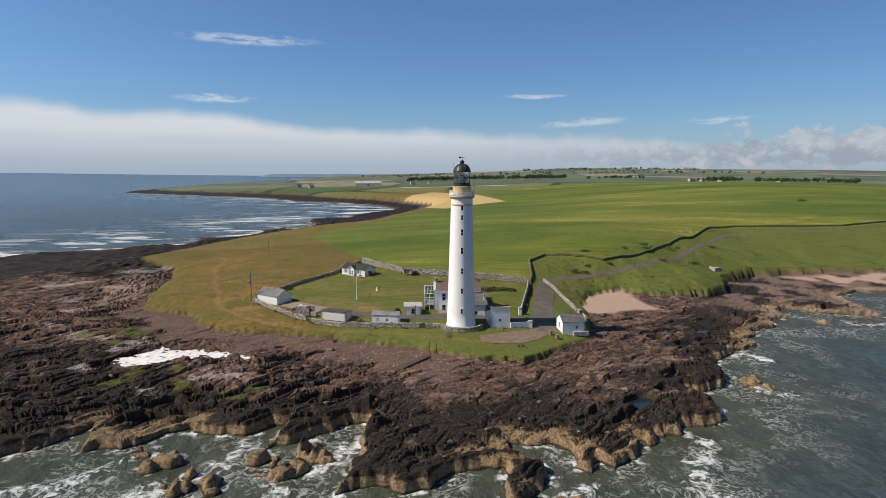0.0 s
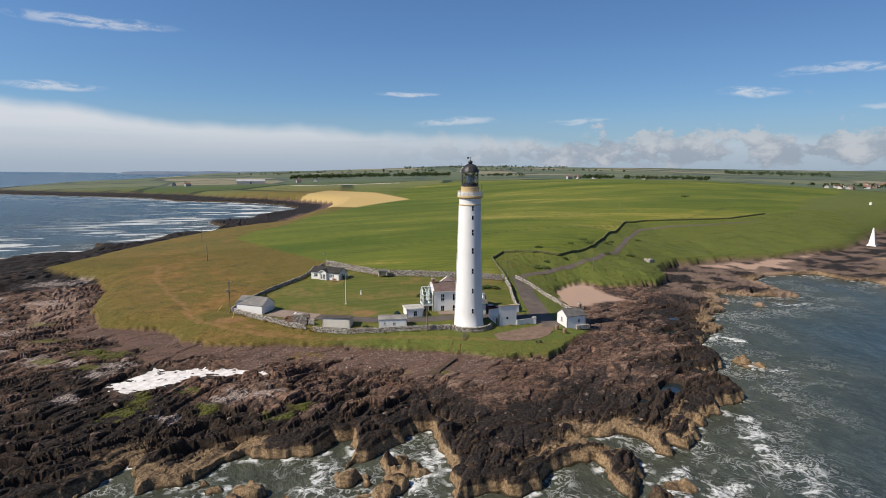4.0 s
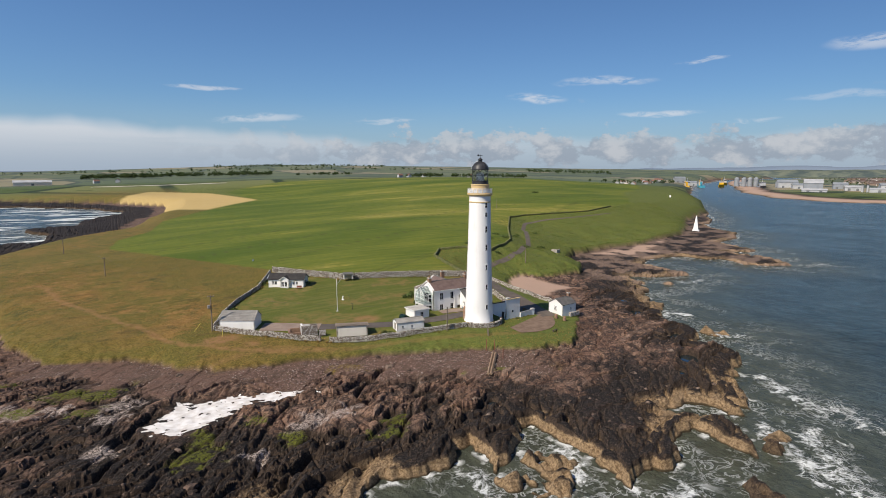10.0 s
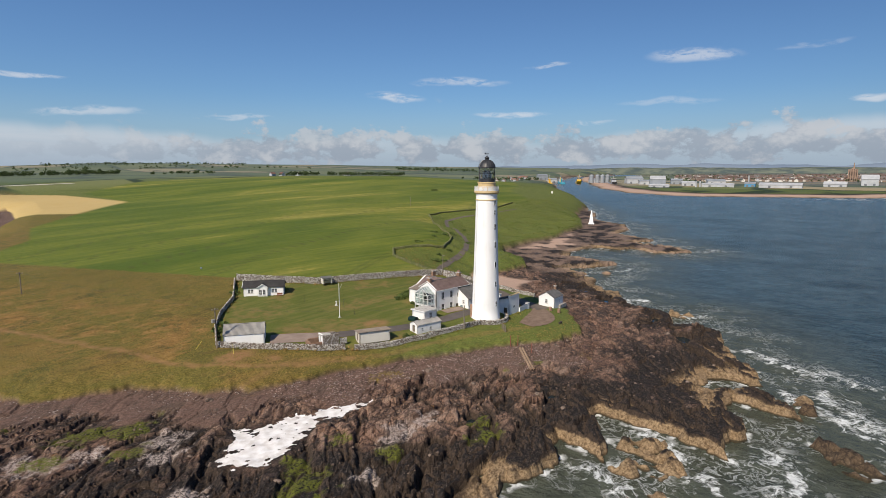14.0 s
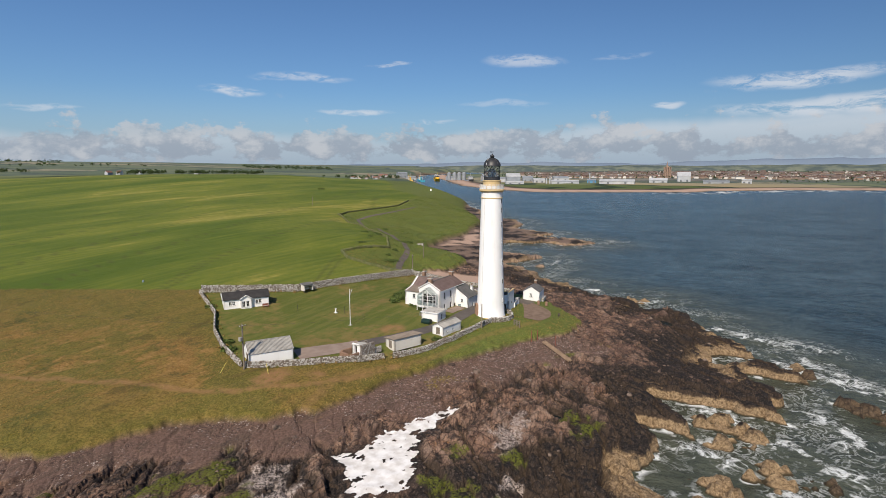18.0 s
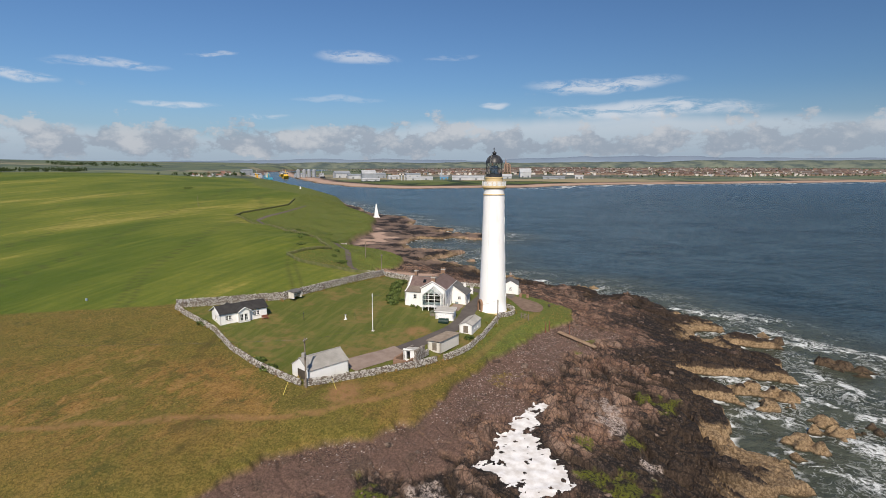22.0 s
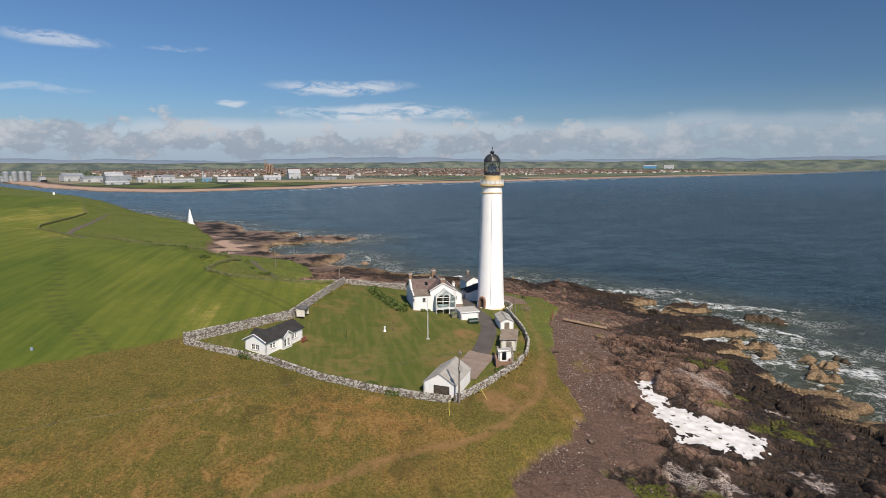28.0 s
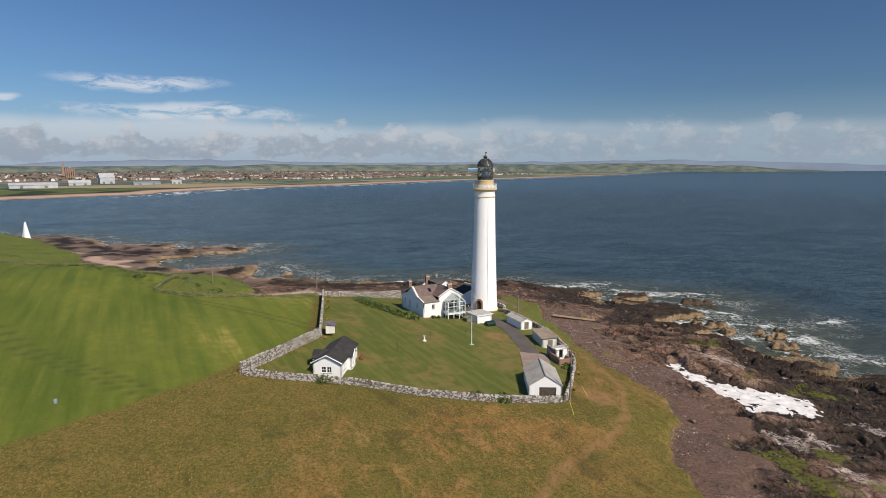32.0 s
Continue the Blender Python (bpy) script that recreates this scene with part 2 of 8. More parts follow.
GRASS += [(47, 49), (55, 52), (59, 46), (72, 47.5), (84, 50.5), (93, 60), (99, 75), (109, 86), (122, 92.5), (138, 96), (153, 99), (181, 101), (203, 111), (242, 122), (262, 133), (280, 146), (320, 177), (428, 232), (556, 322), (735, 468), (1360, 925), (2280, 1470),
          (2900, 1540), (3390, 2260), (4990, 2660), (4990, 4990)]
BAY = [(4990, 2500), (3440, 2110), (2960, 1430), (2320, 1390), (1700, 1020), (1221, 690), (1009, 550), (830, 385), (790, 300), (786, 253), (819, 190), (884, 60), (960, 20), (1051, -81), (1177, -350), (1433, -799),
       (1817, -1582), (2462, -2900), (3300, -4400), (3500, -4990), (4990, -4990)]
FIELD = [(64, 500), (-42, 307), (-55, 229), (-71, 197), (-75, 166), (-44, 96), (-33, 71), (-16, 50.5), (21, 38.5), (24, 47), (26, 66), (33, 74), (53, 67.5), (75, 84), (103, 122), (127, 152), (134, 161), (149, 167),
         (180, 168.5), (212, 172), (250, 188), (290, 206), (335, 246), (412, 320), (560, 420), (800, 640), (900, 900), (600, 1000), (200, 900), (60, 640)]
GOLD = [(66, 505), (-2, 383), (-20, 410), (-62, 560), (-70, 620), (-20, 740), (40, 640)]
YARD = [(-56.6, 21.8), (-51, 15.2), (-43, 7.6), (-35.5, 2.9), (-29, 0.2), (-21.7, -1.2), (-14, -1.8), (-6, -2.4), (0, -5), (7, -3), (17, -0.2), (15, 8.5), (22, 32), (20.6, 36), (-16.4, 47.6), (-32.8, 64.8), (-41, 49.8), (-48, 40.8), (-53, 32)]
ROAD = [(20, -3), (21, 8), (24, 24), (27, 36), (30, 48), (44, 57), (63, 65.5), (85, 84), (103, 107), (119, 130), (134, 147), (145, 155), (157, 156), (173, 157), (191, 160), (225, 166)]
# height of the turf at some places
SPOTS = [(0, 0, 6.4), (-28, 21, 7.8), (-24, 29, 8.6), (-37, 50, 9.6), (-56, 22, 7.0), (-33, 65, 11.3), (20, 36, 9.6), (24, 0, 5.4), (-45, 5, 6.2), (-95, 60, 6.2), (-95, 120, 7.4), (-74, 166, 9.5), (271, 301, 23),
         (61, 504, 11.6), (-188, 1272, 13), (30, 48, 7.8), (-60, 300, 8), (480, 560, 31), (340, 480, 31), (700, 860, 27), (1100, 900, 12)]
SPOTS += [(62, 64, 8.6), (87, 84, 8.8), (119, 130, 9.6), (145, 155, 11.0), (157, 155, 12.1), (173, 156.5, 12.6), (191, 159.5, 12.7), (225, 165, 13.2), (262, 180, 14.5), (300, 205, 17), (51, 69, 13.2), (73, 87, 13.8), (101, 125, 14.6), (127, 155, 14.9), (133, 164, 15.2), (149, 170, 15.2), (180, 172, 15.2), (212, 176, 15.4), (250, 192, 16.4), (32, 76, 12.4), (22, 50, 10.4), (100, 70, 5.2), (150, 120, 5.6), (200, 130, 6.0), (250, 140, 6.4), (292, 165, 7.0), (460, 298, 14), (560, 385, 15), (640, 480, 19), (780, 610, 17), (950, 760, 9)]
SPOTS += [(-600, 2000, 14), (0, 2000, 24), (900, 1800, 40), (2200, 1700, 25), (-500, 4900, 20), (800, 3300, 78), (2200, 3400, 72), (-200, 3000, 38), (4900, 4900, 60)]
_p = np.array(SPOTS, float)
_k = np.hypot(_p[:, None, 0] - _p[None, :, 0], _p[:, None, 1] - _p[None, :, 1])
_w = np.linalg.solve(np.block([[_k, np.ones((len(_p), 1))], [np.ones((1, len(_p))), np.zeros((1, 1))]]), np.append(_p[:, 2], 0))


def turf(x, y):
    out = np.full(np.shape(x), _w[-1])
    for (px, py, _), w in zip(SPOTS, _w[:-1]):
        out = out + w * np.sqrt((x - px) ** 2 + (y - py) ** 2 + 9)
    return out


ISLETS = [(58, -22.7, 2.2, 2.0), (60.5, -24.5, 1.3, 1.2), (-48.7, -51.8, 1.8, 1.6), (-24.6, -50.2, 1.5, 1.6), (-23.4, -53, 1.7, 1.8), (-24.6, -56, 1.7, 1.8), (-26.6, -57.8, 1.2, 1.2), (-21.4, -55.5, 1.2, 1.0),
          (-31, -54.2, 1.5, 1.2), (-30.8, -58, 1.0, 0.9), (-39.7, -57.8, 0.9, 0.8), (-40, -62, 1.3, 1.0), (-44.8, -54.2, 1.7, 1.5), (-46.4, -56.2, 1.1, 1.0), (-4.4, -72, 1.6, 1.0), (-6, -74.8, 1.9, 1.1), (-8.3, -77.8, 1.5, 0.9),
          (-36, -61, 1.3, 0.8), (-37, -68.5, 1.6, 0.8), (96, 32, 2, 1.2), (105, 26, 1.6, 0.9), (13, -64.6, 1.3, 0.9), (8, -67.6, 1.2, 0.8)]
STRIKE = (0.82, 0.57)
SPUME = [(-74.5, -17), (-72, -11.5), (-67, -9.2), (-60, -8.6), (-55.5, -10.8), (-50, -12), (-45.5, -13.5), (-45.5, -17), (-50, -16.2), (-56, -15.6), (-60, -17.2), (-65, -20.2), (-70, -21.7), (-73, -20)]
POOLS = [(31, -35.5, 3.4), (54, -2, 3.6), (47, 1, 2.4), (44, -23, 2.0), (37, -31, 1.8), (-20, -33, 1.6), (-38, -30, 1.8), (22, -40, 1.5), (62, 10, 2.0)]
POOL_Z = 1.55
# bare pale rock and dried foam, and green weed: place and radius
BARE_SPOTS = [(-78.4, -8, 2.6), (-91, -1.7, 2.8), (-86, -1.6, 2.4), (-79.5, -19.7, 2.2), (-49.5, -26.2, 2.6), (-60.4, -31, 1.8), (-141, 64, 6), (-134, 68, 4), (-125, 92, 8), (-110, 24, 4), (-93, 0.6, 3), (-76.6, -4, 3), (-114, 57, 5),
        (-44.7, -26, 2), (-116, 98, 6), (-53, -27.4, 1.8), (-121, 40, 3), (-103, 8, 2.5)]
WEED = [(-79, 2.5, 3.2), (-84.8, 4.7, 3.4), (-67.7, -28, 3.0), (-54, -29, 1.8), (-41, -35.5, 2.2), (-66, -23.5, 2.2), (-90.6, -0.8, 2.5), (-38.4, -32, 1.8), (-15.4, -21, 2.2), (-58.5, -22, 1.6), (-10.8, -23.6, 1.6), (-73.6, 8.2, 2.6), (-81.5, -4, 2.4),
        (-97, 14, 3), (-106, 33, 3), (-30, -14, 1.6)]
# crests of breaking waves
CRESTS = [[(14, -61), (12, -66), (9, -71), (4, -76)], [(31.7, -57), (32, -67), (29, -72)], [(20, -66), (12, -73), (5, -81), (0, -88)], [(-12, -66), (-16, -70), (-22, -72)], [(-27, -60), (-28, -65), (-33, -70)],
          [(-43, -68), (-47, -65)], [(37, -48), (36, -52.5), (30, -58)], [(-20, -50), (-21, -58)], [(61.8, -28), (58, -26)], [(-38, -84), (-38.5, -92)], [(-35, -50), (-36, -55)], [(-52, -56), (-58, -62), (-66, -64)],
          [(-42, -62), (-45, -66)], [(66, -4), (70, -8)], [(124, 22), (112, 24)], [(206, 18), (196, 20)]]
BEACH_1 = [(38, 39), (47, 50), (55, 53), (56, 45), (57.7, 34), (61, 30), (47, 26), (38.6, 19.6), (34, 24)]
BEACH_2 = [(116, 89), (124, 93), (138, 97), (153, 100), (181, 102), (203, 112), (222, 118), (212, 107), (185, 88), (157, 69), (144, 66), (139, 74), (135, 82), (124, 88)]


def lie(x, y):
    """Height of the ground and the shares of what covers it, at arrays of places."""
    near = np.exp(-((x + 20) ** 2 + y ** 2) / 400 ** 2)
    wob = near * (2.4 * fbm(x / 9, y / 9, 4, 5) + 1.0 * perlin(x / 2.3, y / 2.3, 6)) + (1 - near) * 12 * fbm(x / 60, y / 60, 3, 8)
    wob2 = near * (0.75 * fbm(x / 4.2, y / 4.2, 3, 5) + 0.45 * perlin(x / 1.4, y / 1.4, 6)) + (1 - near) * 9 * fbm(x / 60, y / 60, 3, 8) * step(150, 400, np.hypot(x, y))
    sc = inside(x, y, COAST) + wob2
    for ix, iy, r, h in ISLETS:
        sc = np.maximum(sc, 0.42 * (r + 1.1 - np.hypot(x - ix, y - iy)) + 0.9 * wob2)
    sg = inside(x, y, GRASS) + 0.45 * near * wob + 0.6 * near * perlin(x / 1.7, y / 1.7, 9)
    sb = inside(x, y, BAY) + 6 * fbm(x / 80, y / 80, 3, 15)
    t = turf(x, y)
    # turf with a worn edge above the shore
    lip = 4.1 + 0.5 * fbm(x / 14, y / 14, 2, 12) * near
    wide = 3 + 2.3 * np.maximum(t - lip, 0)
    rise = np.clip(sg / wide, 0, 1) ** 0.62
    z_turf = lip + 0.45 + (t - lip - 0.45) * rise + 0.10 * fbm(x / 5, y / 5, 3, 13) + 0.9 * fbm(x / 15, y / 15, 2, 14) * step(30, 50, x) * step(0, 6, sg) * step(45, 25, sg)
    # shelving rock: tilted beds along the strike, broken into blocks, with gullies
    a, b = x * STRIKE[0] + y * STRIKE[1], -x * STRIKE[1] + y * STRIKE[0]
    warp = 3.4 * fbm(x / 22, y / 22, 3, 30) + 0.7 * fbm(x / 5, y / 5, 2, 45)
    saw = 1 - np.mod((b + 1.2 * warp + 0.10 * a) / 6.4, 1.0)
    saw2 = 1 - np.mod((b + warp + 0.1 * a) / 2.1 + 0.8 * perlin(x / 6, y / 6, 31), 1.0)
    lumps = ridged(x / 7.5, y / 7.5, 4, 25, 0.55)
    cv, cg, ct = cells((a + warp) / 6.5, (b + 0.6 * warp) / 2.7, 27)
    cv2, cg2, ct2 = cells((a + warp) / 2.6 + 9, (b + warp) / 1.15, 28)
    cv3, cg3, ct3 = cells(x / 0.9 + 3, y / 0.9, 29)
    gully = np.abs(perlin((a + 2 * warp) / 34, (b + warp) / 9, 37))
    share = np.clip(sc / np.maximum(sc - sg, 0.1), 0, 1)
    east = step(50, 95, x)
    calm = step(-12.5, -8.5, sg + 5.5 * fbm(x / 9, y / 9, 4, 33)) * step(52, 40, np.abs(x + 48))
    rough = (1 - 0.80 * calm) * np.clip(sc / 5, 0.3, 1) * (1 - 0.15 * east) * (0.62 + 0.38 * np.exp(-np.maximum(sc, 0) / 13))
    rough = rough * (0.85 - 0.45 * step(-35, -10, x) * step(3, 9, sc))
    rough = rough * (0.5 + 0.5 * np.exp(-(np.hypot(x, y) / 260) ** 4))
    for px, py, pr in BARE_SPOTS + WEED:
        rough = rough * (1 - 0.8 * np.exp(-((x - px) ** 2 + 2 * (y - py) ** 2) / pr ** 2))
    strong = (0.65 + 0.75 * perlin(x / 17, y / 17, 38)) * (1 - 0.3 * step(-50, -75, x))
    z_rock = 1.75 + (2.1 - 1.3 * east) * share ** 0.75 - 0.7 * east + rough * (strong * (2.1 * (saw - 0.5) + 0.55 * (saw2 - 0.5)) + 0.10 * lumps + 1.35 * (cv - 0.5) + 0.55 * ct - 0.9 * np.exp(-cg * 9)
              + 0.50 * (cv2 - 0.5) + 0.38 * ct2 - 0.26 * np.exp(-cg2 * 9) + 0.20 * (cv3 - 0.5) + 0.25 * ct3 - 1.5 * np.exp(-(gully / 0.06) ** 2))
    z_rock = z_rock + 1.1 * np.clip(perlin(x / 28, y / 28, 36), -1, 1) * (1 - calm) * (1 - 0.6 * east)
    spume = inside(x, y, SPUME) + 1.6 * fbm(x / 5, y / 5, 3, 39)
    z_rock = z_rock + (3.0 + 0.12 * perlin(x / 2, y / 2, 40) - z_rock) * step(-1.5, 1.0, spume)
    for px, py, pr in POOLS:
        d = np.hypot((x - px) * STRIKE[0] + (y - py) * STRIKE[1], 1.7 * (-(x - px) * STRIKE[1] + (y - py) * STRIKE[0])) + 0.5 * wob
        z_rock = z_rock + (POOL_Z - 0.55 - z_rock) * step(pr + 0.6, pr - 0.4, d)
    cove = inside(x, y, BEACH_1) + 1.5 * perlin(x / 6, y / 6, 51)
    z_rock = z_rock + (1.4 + 0.06 * np.clip(sc, 0, 40) - z_rock) * step(-2, 1.5, cove)
    bank = inside(x, y, BEACH_2) + 3 * perlin(x / 10, y / 10, 52)
    z_rock = z_rock + (0.7 + 0.035 * np.clip(sc, 0, 60) - z_rock) * step(-2, 5, bank)
    bed_out = np.clip(-0.5 + sc * (2.3 + 1.2 * perlin(x / 5, y / 5, 44)), -6, 50)
    z_rock = np.where(sc < 4, np.minimum(z_rock, bed_out), z_rock)
    blend = step(-0.5, 0.15, sg)
    z = z_rock + (z_turf - z_rock) * blend
    # far shore over the bay: beach, dunes, low town ground, hills behind
    far = np.clip(sb / 30, -1, 1) * 2.2 + 3.0 * step(40, 110, sb) * (0.8 + 0.5 * perlin(x / 50, y / 50, 41)) + 9 * step(300, 1500, sb) + 42 * step(1500, 3600, sb) * (0.8 + 0.5 * perlin(x / 900, y / 900, 43))
    z = np.where(sb > -60, np.maximum(z, np.minimum(far, 400)), z)
    z = np.where((sc < -6) & (sb < -60), -6.0, z)
    m = {"block": cv * 0.6 + cv2 * 0.4, "spume": spume, "cove": np.maximum(cove, bank), "turf": blend, "shore": sc, "bay": sb, "calm": calm, "edge": sg}
    return z, m


def ground_at(x, y):
    z, _ = lie(np.array([float(x)]), np.array([float(y)]))
    return float(z[0])


# ---- building tools ----
def part(name, bm, material, parent=None, label="", smooth=False):
    """One bmesh as one mesh object, under a thing where one is given."""
    me = bpy.data.meshes.new(name)
    bm.normal_update()
    bm.to_mesh(me)
    bm.free()
    if smooth:
        me.shade_smooth()
    for m in material if isinstance(material, (list, tuple)) else (material,):
        me.materials.append(m)
    ob = new(name, me)
    if parent is not None:
        ob.parent = parent
    if label:
        ob["label"] = label
    return ob


def thing(name, x, y, z, turn=0.0, **tags):
    ob = new(name)
    ob.empty_display_size = 0.3
    ob.matrix_world = pose(x, y, z, 0, 0, turn)
    return tagged(ob, **tags)


def box(bm, x0, y0, z0, x1, y1, z1, bevel=0.0):
    r = bmesh.ops.create_cube(bm, size=1.0, matrix=Matrix.Translation(((x0 + x1) / 2, (y0 + y1) / 2, (z0 + z1) / 2)) @ Matrix.Diagonal((abs(x1 - x0), abs(y1 - y0), abs(z1 - z0), 1)))
    if bevel:
        es = {e for v in r["verts"] for e in v.link_edges}
        bmesh.ops.bevel(bm, geom=list(es), offset=bevel, segments=1, affect="EDGES")
    return bm


def boxes(*rows, bevel=0.0):
    bm = bmesh.new()
    for r in rows:
        box(bm, *r, bevel=bevel)
    return bm


def lathe(profile, n=48, a0=0.0, a1=2 * math.pi, cap=True):
    """A turned body from (radius, height) pairs."""
    bm = bmesh.new()
    full = abs(a1 - a0 - 2 * math.pi) < 1e-6
    rings = []
    for r, z in profile:
        if r < 1e-6:
            rings.append([bm.verts.new((0, 0, z))])
        else:
            rings.append([bm.verts.new((r * math.cos(a0 + (a1 - a0) * i / n), r * math.sin(a0 + (a1 - a0) * i / n), z)) for i in range(n if full else n + 1)])
    for p, q in zip(rings, rings[1:]):
        m = max(len(p), len(q))
        for i in range(m if full else m - 1):
            j = (i + 1) % m
            if len(p) == 1:
                bm.faces.new((p[0], q[j], q[i]))
            elif len(q) == 1:
                bm.faces.new((p[i], p[j], q[0]))
            else:
                bm.faces.new((p[i], p[j], q[j], q[i]))
    if cap:
        for ring, flip in ((rings[0], True), (rings[-1], False)):
            if len(ring) > 2 and full:
                bm.faces.new(ring[::-1] if flip else ring)
    return bm


def bar(bm, a, b, r, n=6, r2=None):
    """A round bar between two places."""
    a, b = Vector(a), Vector(b)
    d = b - a
    m = Matrix.Translation((a + b) / 2) @ d.to_track_quat("Z", "Y").to_matrix().to_4x4()
    bmesh.ops.create_cone(bm, cap_ends=True, segments=n, radius1=r, radius2=r if r2 is None else r2, depth=d.length, matrix=m)
    return bm


def prism(outline, y0, y1):
    """An outline in x and z, drawn out along y."""
    bm = bmesh.new()
    f = [bm.verts.new((x, y0, z)) for x, z in outline]
    g = [bm.verts.new((x, y1, z)) for x, z in outline]
    n = len(f)
    bm.faces.new(f)
    bm.faces.new(g[::-1])
    for i in range(n):
        j = (i + 1) % n
        bm.faces.new((f[j], f[i], g[i], g[j]))
    bmesh.ops.recalc_face_normals(bm, faces=bm.faces[:])
    return bm


def turned(bm, m):
    bmesh.ops.transform(bm, matrix=m, verts=bm.verts[:])
    return bm


def panel(length, height, thick, holes=()):
    """An upright wall from x = 0 to length, its outer face at y = 0 and its inner at y = thick; holes: (x0, z0, x1, z1)."""
    xs = sorted({0.0, length, *[v for h in holes for v in (h[0], h[2])]})
    zs = sorted({0.0, height, *[v for h in holes for v in (h[1], h[3])]})
    bm = bmesh.new()
    cache = {}

    def v(x, y, z):
        k = (round(x, 4), round(y, 4), round(z, 4))
        if k not in cache:
            cache[k] = bm.verts.new(k)
        return cache[k]

    def solid(i, k):
        if not (0 <= i < len(xs) - 1 and 0 <= k < len(zs) - 1):
            return False
        cx, cz = (xs[i] + xs[i + 1]) / 2, (zs[k] + zs[k + 1]) / 2
        return not any(h[0] < cx < h[2] and h[1] < cz < h[3] for h in holes)

    for i in range(len(xs) - 1):
        for k in range(len(zs) - 1):
            if not solid(i, k):
                continue
            xa, xb, za, zb = xs[i], xs[i + 1], zs[k], zs[k + 1]
            bm.faces.new((v(xa, 0, za), v(xb, 0, za), v(xb, 0, zb), v(xa, 0, zb)))
            bm.faces.new((v(xa, thick, zb), v(xb, thick, zb), v(xb, thick, za), v(xa, thick, za)))
            if not solid(i - 1, k):
                bm.faces.new((v(xa, 0, za), v(xa, 0, zb), v(xa, thick, zb), v(xa, thick, za)))
            if not solid(i + 1, k):
                bm.faces.new((v(xb, 0, zb), v(xb, 0, za), v(xb, thick, za), v(xb, thick, zb)))
            if not solid(i, k - 1):
                bm.faces.new((v(xb, 0, za), v(xa, 0, za), v(xa, thick, za), v(xb, thick, za)))
            if not solid(i, k + 1):
                bm.faces.new((v(xa, 0, zb), v(xb, 0, zb), v(xb, thick, zb), v(xa, thick, zb)))
    return bm


def sheet_mesh(name, verts, quads, material, smooth=True):
    """A mesh from arrays of places and of quads."""
    me = bpy.data.meshes.new(name)
    me.vertices.add(len(verts))
    me.vertices.foreach_set("co", np.asarray(verts, np.float32).ravel())
    q = np.asarray(quads, np.int32)
    me.loops.add(q.size)
    me.loops.foreach_set("vertex_index", q.ravel())
    me.polygons.add(len(q))
    me.polygons.foreach_set("loop_start", np.arange(0, q.size, q.shape[1], dtype=np.int32))
    me.polygons.foreach_set("loop_total", np.full(len(q), q.shape[1], np.int32))
    me.update(calc_edges=True)
    me.validate()
    if smooth:
        me.shade_smooth()
    me.materials.append(material)
    return me


def ladder(lo, mid0, mid1, hi, fine, grow=1.06, top=160.0, grow_hi=None):
    """Grid steps: fine from mid0 to mid1 and wider towards lo and hi."""
    out = list(np.arange(mid0, mid1 + 1e-6, fine))
    s = fine
    while out[-1] < hi:
        s = min(s * (grow_hi or grow), top)
        out.append(min(out[-1] + s, hi))
    s, left = fine, []
    x = mid0
    while x > lo:
        s = min(s * grow, top)
        x = max(x - s, lo)
        left.append(x)
    return np.array(left[::-1] + out)


